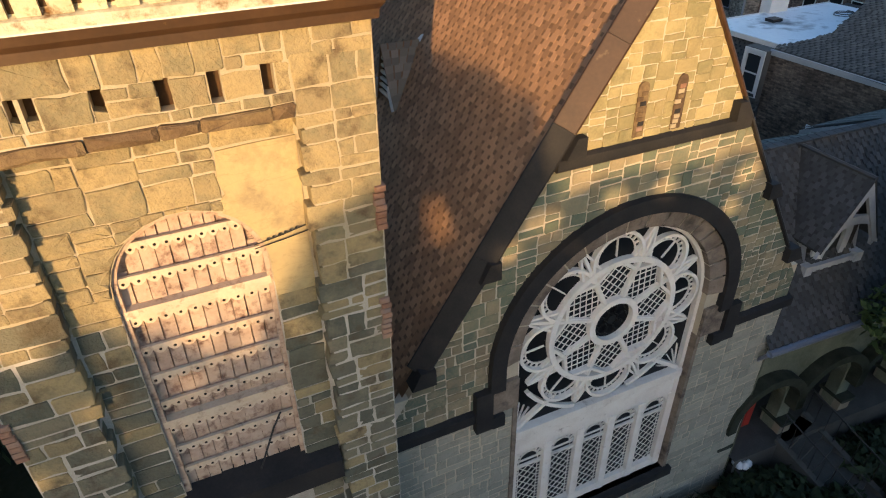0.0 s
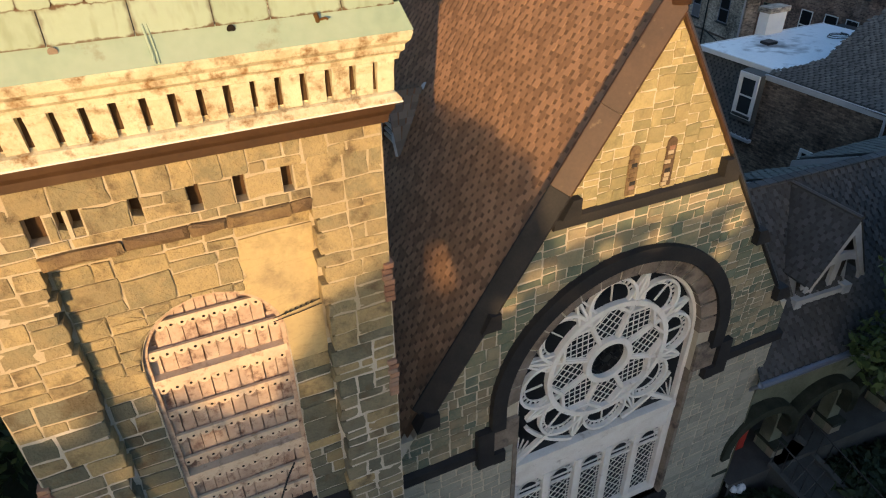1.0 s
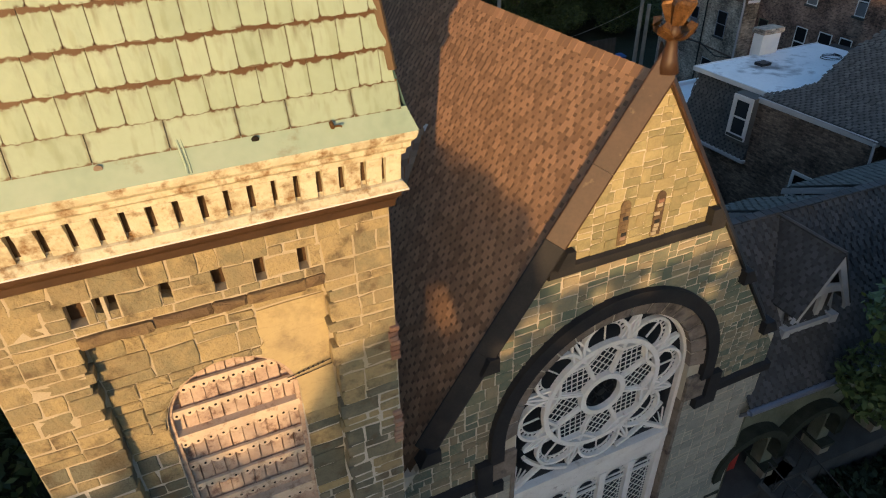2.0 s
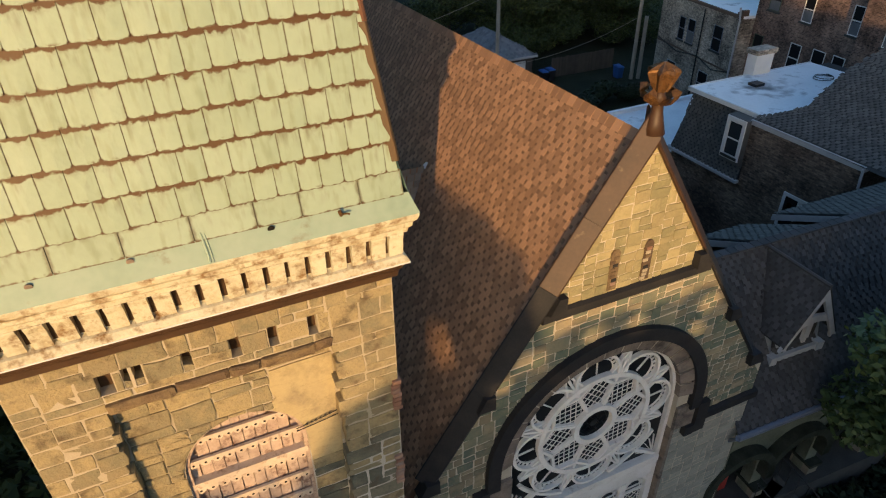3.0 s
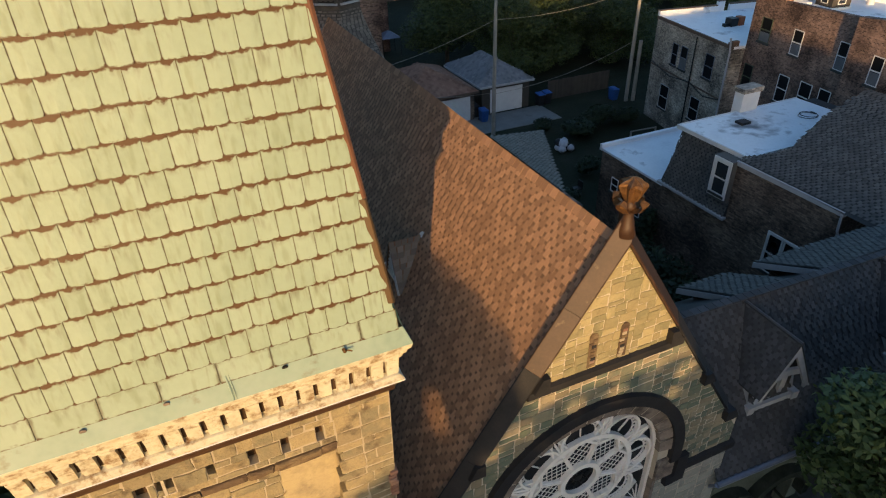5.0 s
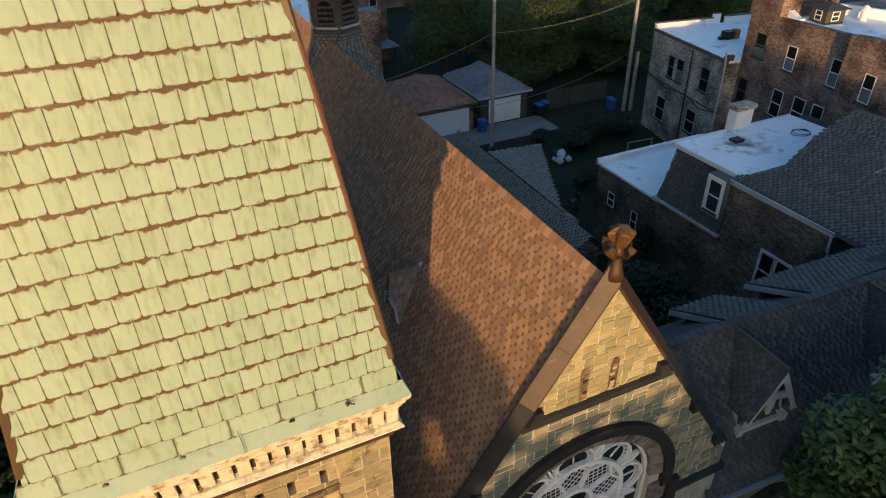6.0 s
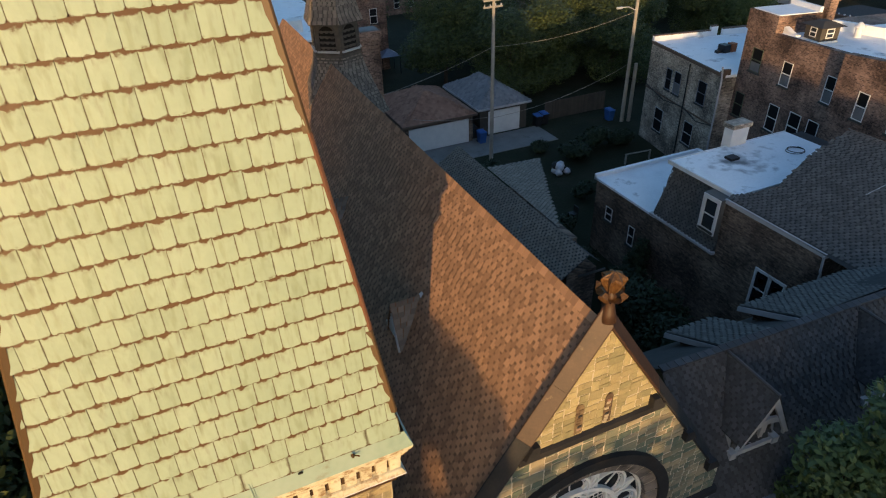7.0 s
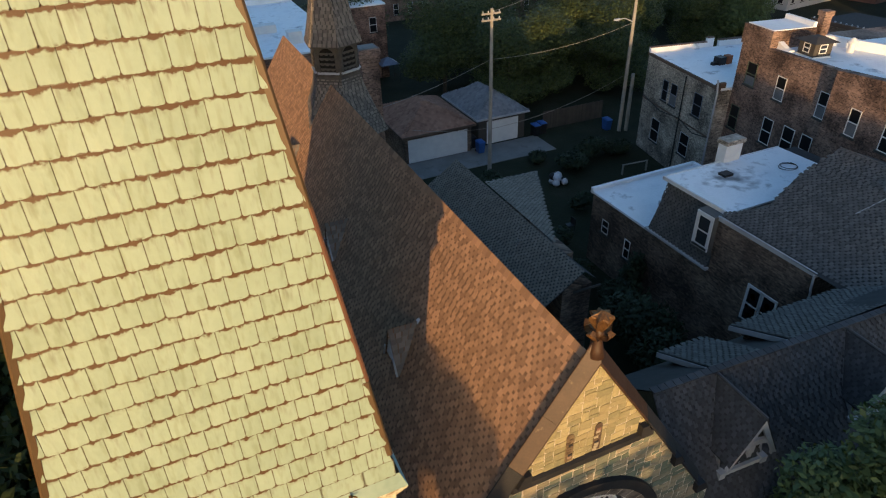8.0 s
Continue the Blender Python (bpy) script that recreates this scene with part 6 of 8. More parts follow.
# low roofs behind the wing's ridge
for nm, x0, x1, ye, ze, lab in (("a", 6.7, 8.6, 4.62, 7.5, "low grey shingle roof with a pale fascia"), ("b", 9.75, 16.2, 4.5, 7.62, "wide grey shingle roof with a pale fascia")):
    h = thing("rear_wing", (x0 + 1, 4, 0), lab, "church wing")
    m = Mesh().add([(x0, ye, ze), (x1, ye - 0.2, ze), (x1, 2.3, 8.72), (x0, 2.3, 8.72), (x0, ye, ze - 0.06), (x1, ye - 0.2, ze - 0.06), (x0, 2.3, 8.62), (x1, 2.3, 8.62)], [(0, 3, 2, 1), (4, 5, 7, 6), (0, 1, 5, 4), (0, 4, 6, 3), (1, 2, 7, 5)])
    part("roof", m, "under_grey", h)
    v = Vector((0, 2.3 - ye, 8.72 - ze))
    shingled(h, "roof_shingle", (x0, ye, ze), (1, -0.03, 0), v, (0, 8.72 - ze, ye - 2.3), x1 - x0, v.length, "shingle_b", 0.24, 0.135, None, 21)
    m = Mesh().add([(x0 - 0.03, ye + 0.03, ze - 0.02), (x0 - 0.03, ye + 0.03, ze - 0.22), (x0 - 0.03, 2.3, 8.48), (x0 - 0.03, 2.3, 8.68), (x0 + 0.03, ye + 0.03, ze - 0.02), (x0 + 0.03, ye + 0.03, ze - 0.22), (x0 + 0.03, 2.3, 8.48), (x0 + 0.03, 2.3, 8.68)],
                   [(0, 1, 2, 3), (4, 7, 6, 5), (0, 3, 7, 4), (1, 5, 6, 2), (0, 4, 5, 1)])
    part("fascia", m, "fascia", h, "pale fascia board")
    part("wall", Mesh().box(x0 + 0.3, x1 - 0.2, 2.6, ye - 0.4, 0, ze - 0.15), "w_dark", h)

# lower hall roofs behind the nave
hall = thing("rear_hall", (9, 16, 0), "low rear hall with grey shingle roofs beside the nave", "church hall")
HX, HZ, HY0, HY1 = 8.55, 6.1, 11.2, 24.5
m = Mesh().add([(HX, HY0, HZ), (HX, HY1, HZ), (4.2, HY1, 3.2), (4.2, HY0, 3.2), (HX, 13.8, HZ), (13.85, 23.7, 4.51), (13.0, 22.0, 4.76), (9.16, 21.3, 5.92), (HX + 0.9, HY0 + 0.2, 5.3)], [(0, 1, 2, 3), (4, 5, 7), (0, 8, 4)])
part("roof", m, "under_grey", hall)
shingled(hall, "cross_roof_shingle", (13.9, 13.4, 4.5), (0, 1, 0), (-1, 0, 0.3), (0.3, 0, 1), 10.4, 5.5, "shingle_hall", 0.24, 0.135, lambda x, b: 13.4 + x > 13.5 + (13.9 - b * 0.958 - 8.64) * 1.96 and 13.4 + x < 21.2 + (13.9 - b * 0.958 - 9.16) * 0.51, 33)
v = Vector((HX - 4.2, 0, HZ - 3.2))
shingled(hall, "roof_shingle", (4.2, HY0, 3.2), (0, 1, 0), v, (-(HZ - 3.2), 0, HX - 4.2), HY1 - HY0, v.length, "shingle_hall", 0.24, 0.135, None, 31)
part("wall", Mesh().box(4.5, HX - 0.2, HY0 + 0.25, HY1 - 0.2, 0, 3.3).box(HX - 0.3, 10.4, 14.6, 20.9, 0, 4.6).box(7.6, HX + 0.6, HY0 + 0.2, 13.8, 0, 5.2), "w_dark", hall, "dark stone walls")
m = Mesh().box(HX - 0.5, HX + 0.95, HY0 - 0.03, HY0 + 0.03, 5.05, 5.15)
part("eave_board", m, "stone_step", hall, "short broken eave board")
m = Mesh().add([(7.35, 15.2, 5.45), (7.75, 15.5, 5.55), (7.6, 15.35, 5.75), (7.5, 15.5, 5.45)], [(0, 1, 2), (1, 3, 2)])
part("hall_vent", m, "fascia", hall, "small pale vent hood")

# ---- neighbouring houses ----
def sash(parent, at, a0, a1, b0, b1, trim="white_paint", blind=0.0, arch=True, pane="glass", lintel="brick_red"):
    """A sash window: recess, panes, white frames and a stone sill."""
    w = part("window", Mesh().prism([(a0, b0), (a1, b0), (a1, b1), (a0, b1)], -0.06, 0.004, at), pane, parent, "dark sash window")
    t = 0.042
    bm_ = (b0 + b1) / 2
    m = Mesh()
    for p in ([(a0, b0), (a0 + t, b0), (a0 + t, b1), (a0, b1)], [(a1 - t, b0), (a1, b0), (a1, b1), (a1 - t, b1)], [(a0 + t, b0), (a1 - t, b0), (a1 - t, b0 + t), (a0 + t, b0 + t)], [(a0 + t, b1 - t), (a1 - t, b1 - t), (a1 - t, b1), (a0 + t, b1)], [(a0 + t, bm_ - 0.03), (a1 - t, bm_ - 0.03), (a1 - t, bm_ + 0.03), (a0 + t, bm_ + 0.03)]):
        m.prism(p, -0.05, 0.03, at)
    part("sash_frame", m, trim, w)
    part("sill", Mesh().prism([(a0 - 0.08, b0 - 0.11), (a1 + 0.08, b0 - 0.11), (a1 + 0.08, b0), (a0 - 0.08, b0)], -0.05, 0.09, at), "stone_step", w, "pale stone sill")
    if blind:
        part("blind", Mesh().prism([(a0 + t, b0 + t), (a1 - t, b0 + t), (a1 - t, b0 + (b1 - b0) * blind), (a0 + t, b0 + (b1 - b0) * blind)], 0.004, 0.009, at), "blind", w, "half-drawn grey blind")
    if arch:
        am = (a0 + a1) / 2
        hw = (a1 - a0) / 2 + 0.06
        lo = [(am - hw + 2 * hw * k / 8, b1 + 0.10 * (1 - (k / 4 - 1) ** 2)) for k in range(9)]
        m = Mesh().strip(lo, [(x, z + 0.2) for x, z in lo], -0.02, 0.018, at)
        part("lintel", m, lintel, w, "arched brick lintel")
    return w


# low flat-roofed house and the mansard house beside it
low = thing("low_brick_house", (18.8, 17, 0), "low dark brick house with a white flat roof", "house")
part("wall", Mesh().box(15.1, 22.6, 14.3, 19.4, 0, 4.62), "w_dark", low)
part("roof", Mesh().box(15.0, 22.7, 14.2, 19.5, 4.62, 4.75), "white_roof", low, "white coated flat roof with dark stains")
part("parapet", Mesh().box(15.0, 22.7, 19.35, 19.55, 4.6, 4.95).box(22.5, 22.75, 14.2, 19.5, 4.6, 4.95), "white_roof", low)
at_low = lambda a, b, d: (15.1 - d, 19.4 - a, b)
sash(low, at_low, 1.1, 1.7, 2.55, 3.4, arch=False)
sash(low, at_low, 3.2, 3.7, 2.0, 3.2, arch=False)
part("vent_pipe", Mesh().tube([(17.3, 16.3, 4.7), (17.3, 16.3, 5.0)], 0.06, 8), "fascia", low)

man = thing("mansard_house", (18.5, 10, 0), "dark brick house with shingled mansard and white flat roof", "house")
part("wall", Mesh().box(14.85, 24, 10.15, 14.2, 0, 5.1).box(14.85, 24, 5.3, 10.15, 0, 7.72), "w_dark", man)
m = Mesh().add([(14.7, 10.1, 5.1), (14.7, 14.2, 5.1), (15.55, 14.0, 7.8), (15.35, 10.15, 7.8), (24, 14.2, 5.1), (24, 14.0, 7.8), (24, 10.1, 7.8), (24, 10.1, 5.1)], [(0, 3, 2, 1), (1, 2, 5, 4), (2, 3, 6, 5), (7, 6, 3, 0), (4, 5, 6, 7)])
part("mansard", m, "under_grey", man, "dark shingled mansard slope")
v = Vector((0.75, 0, 2.7))
shingled(man, "mansard_shingle", (14.68, 10.1, 5.1), (0, 1, 0), v, (-2.7, 0, 0.75), 3.95, v.length - 0.12, "shingle_b", 0.24, 0.135, None, 41)
part("flat_roof", Mesh().box(15.25, 23.0, 10.05, 14.2, 7.80, 7.90), "white_roof_soot", man, "white coated flat roof with soot stains")
part("roof_edge", Mesh().box(15.18, 15.27, 10.05, 14.25, 7.74, 7.93).box(15.18, 23, 14.2, 14.28, 7.74, 7.93), "white_paint", man)
part("skylight", Mesh().box(17.7, 18.25, 12.75, 13.2, 7.9, 8.02), "black_bin", man, "dark roof hatch")
part("chimney", Mesh().box(18.9, 20.0, 14.05, 14.6, 5, 8.85), "white_paint", man, "white-painted chimney").matrix_basis = Matrix.Identity(4)
part("chimney_cap", Mesh().box(18.82, 20.08, 13.97, 14.68, 8.85, 9.08), "w_grey", man, "corbelled brick chimney top")
part("eave_trim", Mesh().box(14.55, 14.75, 10.0, 14.3, 5.0, 5.12).box(14.8, 15.0, 5.2, 10.2, 7.60, 7.80), "fascia", man, "pale eave trim")
# upright dormer window on the mansard
d = part("mansard_dormer", Mesh().box(14.62, 15.6, 10.15, 11.2, 5.75, 7.75), "shingle_b", man, "shingled dormer box")
at_md = lambda a, b, q: (14.62 - q, 21.35 - a, b)
sash(man, at_md, 10.3, 11.02, 6.05, 7.55, arch=False, pane="pane_lit")
m = Mesh()
for p in ([(10.17, 5.9), (10.3, 5.9), (10.3, 7.72), (10.17, 7.72)], [(11.02, 5.9), (11.15, 5.9), (11.15, 7.72), (11.02, 7.72)], [(10.3, 7.55), (11.02, 7.55), (11.02, 7.72), (10.3, 7.72)], [(10.3, 5.9), (11.02, 5.9), (11.02, 6.05), (10.3, 6.05)]):
    m.prism(p, 0.0, 0.06, at_md)
part("dormer_casing", m, "white_paint", man, "wide white window casing")
# pair of leaded windows on the long wall
at_mw = lambda a, b, q: (14.85 - q, 12.9 - a, b)
for a0 in (5.1, 5.86):
    w = sash(man, at_mw, a0, a0 + 0.66, 3.75, 5.5, arch=False, trim="white_paint")
    part("window_casing", Mesh().strip([(a0, 3.7), (a0, 5.5), (a0 + 0.66, 5.5), (a0 + 0.66, 3.7)], [(a0 - 0.07, 3.7), (a0 - 0.07, 5.6), (a0 + 0.73, 5.6), (a0 + 0.73, 3.7)], 0.0, 0.05, at_mw), "white_paint", w)
    m = Mesh()
    for k in range(3):
        for s in (-1, 1):
            m.prism(arc(a0 + 0.31, 4.05 + k * 0.52, 0.14, 0, 330, 11), 0.005, 0.012, at_mw)
    part("leading", m, "fascia", w, "pale leaded rosettes")
# grey hip roof with its ridge along the street
RXs, RZs = 20.9, 10.05
hipz = lambda x: 7.8 + (RZs - 7.8) * (x - 14.9) / (RXs - 14.9)
m = Mesh().add([(14.75, 4.9, 7.76), (14.9, 10.2, 7.8), (16.45, 9.15, hipz(16.45) + 0.02), (18.55, 9.64, hipz(18.55)), (RXs, 9.6, RZs), (RXs, 3.0, RZs), (26.5, 9.6, 7.8), (26.5, 3.0, 7.8), (14.75, 3.0, 7.74), (16.45, 9.15, 7.8), (18.55, 9.64, 7.8), (RXs, 9.6, 7.8)], [(8, 5, 4, 3, 2, 1, 0), (5, 7, 6, 4), (1, 2, 9), (2, 3, 10, 9), (3, 4, 11, 10), (4, 6, 11)])
part("hip_roof", m, "under_grey", man, "wide grey shingle roof")
v = Vector((RXs - 14.9, 0, RZs - 7.8))
vl = v.length


def hip_keep(x, b):
    xx = 14.9 + (RXs - 14.9) * b / vl
    y = 3.0 + x
    return y < (10.2 - (xx - 14.9) * 0.68 if xx < 16.45 else min(9.15 + (xx - 16.45) * 0.25, 9.66))


shingled(man, "hip_shingle", (14.9, 3.0, 7.8), (0, 1, 0), v, (-(RZs - 7.8), 0, RXs - 14.9), 7.6, vl, "shingle_b", 0.24, 0.135, hip_keep, 51)
part("roof_vent", Mesh().box(19.6, 19.9, 6.3, 6.55, 9.4, 9.95), "gutter", man, "blue-grey metal roof vent")
part("roof_flashing", Mesh().tube([(18.0, 6.4, hipz(18.0) + 0.03), (20.4, 6.0, hipz(20.4) + 0.03)], 0.03, 5), "fascia", man)
part("downpipe", Mesh().tube([(14.78, 5.25, 7.7), (14.78, 5.2, 7.0), (14.85, 5.2, 6.9), (14.85, 5.2, 0)], 0.05, 6), "fascia", man, "pale downpipe")

# large brick building, turned a little
BM = Matrix.Translation((27.4, 22.8, 0)) @ Matrix.Rotation(math.atan2(-0.187, 0.982), 4, "Z")


def at_big(s, z, d):
    return tuple(BM @ Vector((-d, -s, z)))


def big_box(m, s0, s1, e0, e1, z0, z1):
    return m.box(e0, e1, -s1, -s0, z0, z1, BM)


big = thing("brick_apartment_house", (32, 20, 0), "three-storey old brick apartment house with white flat roofs", "apartment house")
part("wall", big_box(Mesh(), -9.4, 0, 0, 9, 0, 7.75), "w_grey", big, "grey-brown brick rear wing")
part("wall", big_box(Mesh(), 0.02, 16, 0.9, 16, 0, 10.95), "w_red", big, "red brick main block")
part("wall", big_box(Mesh(), 8.4, 16, 0.45, 0.95, 0, 11.0), "w_red", big, "projecting red brick bay")
# rear wing: roof out to a thin dark edge in front, stepped white parapet on the far side
part("roof_edge", big_box(Mesh(), -9.4, 0.0, -0.07, 0.06, 7.72, 7.93), "brick_dark", big, "thin dark roof edge")
part("flat_roof", big_box(Mesh(), -9.15, 0, 0.06, 9, 7.72, 7.9), "white_roof", big, "white coated roof")
for e0, e1, z1 in ((-0.05, 4.9, 8.3), (4.9, 5.5, 8.62), (6.0, 9.0, 8.35)):
    pw = part("parapet", big_box(Mesh(), -9.4, -9.15, e0, e1, 7.72, z1), "white_roof", big, "white coated parapet")
    part("coping", big_box(Mesh(), -9.46, -9.12, e0, e1, z1, z1 + 0.06), "brick_dark", pw, "dark stone coping")
part("parapet_back", big_box(Mesh(), -9.2, 0, 8.8, 9.2, 7.7, 8.4), "white_roof", big)
for s0, s1, e1, z1 in ((-0.5, 0.0, 0.25, 8.08), (-0.22, 0.0, 0.4, 8.25)):
    part("parapet_step", big_box(Mesh(), s0, s1, -0.05, e1, 7.9, z1), "brick_dark", big, "dark broken parapet step")
# main roof, a little lower towards the wing
part("flat_roof", big_box(Mesh(), 2.6, 16, 1.2, 16, 10.9, 11.05), "white_roof", big, "white coated roof")
part("parapet", Mesh().prism([(2.6, 10.95), (8.4, 10.95), (8.4, 11.38), (2.6, 11.12)], -1.2, -0.87, at_big), "w_red", big)
part("parapet", Mesh().prism([(8.42, 10.95), (16, 10.95), (16, 11.95), (11.3, 11.78), (8.42, 11.5)], -0.95, -0.43, at_big), "w_red", big)
part("parapet_lining", Mesh().prism([(2.62, 11.0), (8.4, 11.0), (8.4, 11.36), (2.62, 11.10)], -1.33, -1.2, at_big), "white_roof", big, "white coated inner face")
part("parapet_lining", Mesh().prism([(8.44, 11.0), (16, 11.0), (16, 11.9), (11.3, 11.74), (8.44, 11.46)], -1.1, -0.95, at_big), "white_roof", big, "white coated inner face")
part("parapet_lining", Mesh().prism([(2.62, 11.0), (3.7, 11.0), (3.7, 11.22), (3.3, 11.25), (2.9, 11.4), (2.62, 11.5)], -1.7, -1.35, at_big), "white_roof", big, "curved white flashing")
part("roof_block", big_box(Mesh(), -0.1, 2.6, 0.85, 3.9, 10.9, 12.1), "w_red", big, "raised brick roof block")
part("roof_block_top", big_box(big_box(Mesh(), 0.05, 2.45, 1.0, 3.8, 12.1, 12.15), -0.1, 2.45, 3.72, 3.95, 12.1, 12.42), "white_roof", big, "white block roof with a low back parapet")
part("back_parapet", Mesh().prism([(2.55, 4.7), (16, 10.75), (16, 11.1), (2.55, 5.05)], 11.0, 11.6, lambda a, b, d: tuple(BM @ Vector((b, -a, d)))), "white_roof", big, "white back parapet in the sun")
chm = part("chimney", big_box(Mesh(), 2.0, 2.5, 4.3, 4.85, 10.9, 12.7), "w_red", big, "sunlit brick chimney")
part("chimney_rim", big_box(Mesh(), 1.94, 2.56, 4.24, 4.91, 12.7, 13.0), "w_red", chm)
# roof hutch with a hipped dark roof and one white window in each face
part("roof_house", big_box(Mesh(), 3.85, 5.1, 1.75, 2.95, 11.0, 11.95), "fence", big, "small dark roof house with white windows")
eave = [BM @ Vector(p) for p in ((1.5, -3.6, 11.95), (1.5, -5.35, 11.95), (3.2, -5.35, 11.95), (3.2, -3.6, 11.95), (2.1, -4.2, 12.2), (2.1, -4.75, 12.2), (2.6, -4.75, 12.2), (2.6, -4.2, 12.2))]
part("roof_house_top", Mesh().add(eave, [(0, 1, 5, 4), (1, 2, 6, 5), (2, 3, 7, 6), (3, 0, 4, 7), (4, 5, 6, 7), (3, 2, 1, 0)]), "under_grey", big, "low hipped dark roof")
part("roof_house_base", big_box(Mesh(), 3.8, 5.15, 1.68, 3.0, 11.04, 11.16), "white_paint", big, "white flashing round the roof house")
for at_h, c0 in ((lambda a, b, d: at_big(a, b, d - 1.75), 4.25), (lambda a, b, d: tuple(BM @ Vector((a, -5.1 - d, b))), 2.1)):
    sash(big, at_h, c0, c0 + 0.5, 11.32, 11.85, arch=False, pane="pane_lit")
part("roof_fan", Mesh().lathe([(0.2, 11.04), (0.2, 11.55), (0.3, 11.6), (0.3, 11.7), (0.08, 11.9)], tuple(BM @ Vector((4.8, -4.6, 0)))[:2], 12), "white_paint", big, "round white roof fan")
pot = BM @ Vector((3.4, 4.9, 0))
part("roof_unit", Mesh().box(pot.x - 0.5, pot.x + 0.1, pot.y - 0.3, pot.y + 0.35, 7.9, 8.45).box(pot.x - 0.9, pot.x - 0.5, pot.y - 0.1, pot.y + 0.2, 7.9, 8.1), "black_bin", big, "small black roof unit")
part("roof_pot", Mesh().box(pot.x + 0.2, pot.x + 0.65, pot.y - 0.35, pot.y + 0.15, 7.9, 8.5), "orange_pot", big, "orange box on the roof")
at_g = lambda a, b, d: at_big(a, b, d)
for a0, a1, b0, b1, bl in ((-6.9, -5.85, 4.95, 6.55, 0), (-5.75, -4.6, 4.95, 6.6, 0.5), (-2.75, -1.45, 5.2, 6.85, 0), (-7.65, -6.15, 1.35, 3.2, 0), (-3.55, -2.1, 1.85, 3.55, 0)):
    sash(big, at_g, a0 + 0.15, a1 - 0.15, b0, b1, blind=bl, trim="fascia" if b0 < 4 else "gutter", lintel="w_grey")
at_r = lambda a, b, d: at_big(a, b, d - 0.9)
at_r2 = lambda a, b, d: at_big(a, b, d - 0.45)
for a0, a1, b0, b1, bl, f_ in ((1.0, 1.95, 8.5, 9.95, 0.4, at_r), (0.35, 1.2, 5.3, 6.9, 0, at_r), (3.85, 4.65, 8.42, 9.85, 0.45, at_r), (7.3, 8.0, 8.5, 10.0, 0.45, at_r), (3.6, 4.5, 5.5, 7.15, 0, at_r), (5.4, 6.35, 5.55, 7.25, 0, at_r), (6.9, 7.75, 5.5, 7.3, 0, at_r),
                               (10.0, 10.7, 8.55, 10.0, 0.45, at_r2), (12.2, 12.95, 8.55, 10.0, 0, at_r2), (9.9, 10.7, 6.2, 7.2, 0, at_r2), (1.0, 1.8, 2.2, 3.8, 0, at_r), (3.6, 4.5, 2.2, 3.9, 0, at_r), (5.4, 6.3, 2.2, 3.9, 0, at_r)):
    sash(big, f_, a0, a1, b0, b1, blind=bl, trim="green_trim" if a0 < 2 else "white_paint", lintel="w_red")
part("downpipe", Mesh().tube([at_big(-3.9, 7.6, 0.06), at_big(-3.9, 0.2, 0.06)], 0.05, 6), "iron", big, "dark downpipe")
part("downpipe", Mesh().tube([at_big(-0.3, 8.4, 0.08), at_big(-0.1, 7.6, 0.1), at_big(-0.1, 0.2, 0.08)], 0.07, 6), "fascia", big, "grey downpipe")
part("string_course", Mesh().prism([(-9.4, 4.25), (0, 4.25), (0, 4.35), (-9.4, 4.35)], 0, 0.05, at_big), "brick_dark", big)
part("wall_cable", Mesh().tube([at_big(-9.3, 4.5, 0.06), at_big(-6.5, 4.05, 0.06), at_big(-3.9, 4.4, 0.06), at_big(-2.0, 3.95, 0.06), at_big(-0.2, 4.3, 0.06)], 0.035, 5), "iron", big, "sagging black cable")
part("downpipe", Mesh().tube([at_big(8.3, 11.2, -0.82), at_big(8.3, 0.2, -0.82)], 0.06, 6), "brick_dark", big, "dark downpipe")
# hose left on the white roof of the mansard house
hose = [(21.3 + 0.55 * math.cos(0.42 * k) * (1 - 0.012 * k), 12.15 + 0.4 * math.sin(0.42 * k), 7.93 + 0.004 * k) for k in range(32)]
solo("garden_hose", Mesh().tube(hose, 0.018, 5), "black_bin", "loosely coiled dark hose on the white roof", "hose")

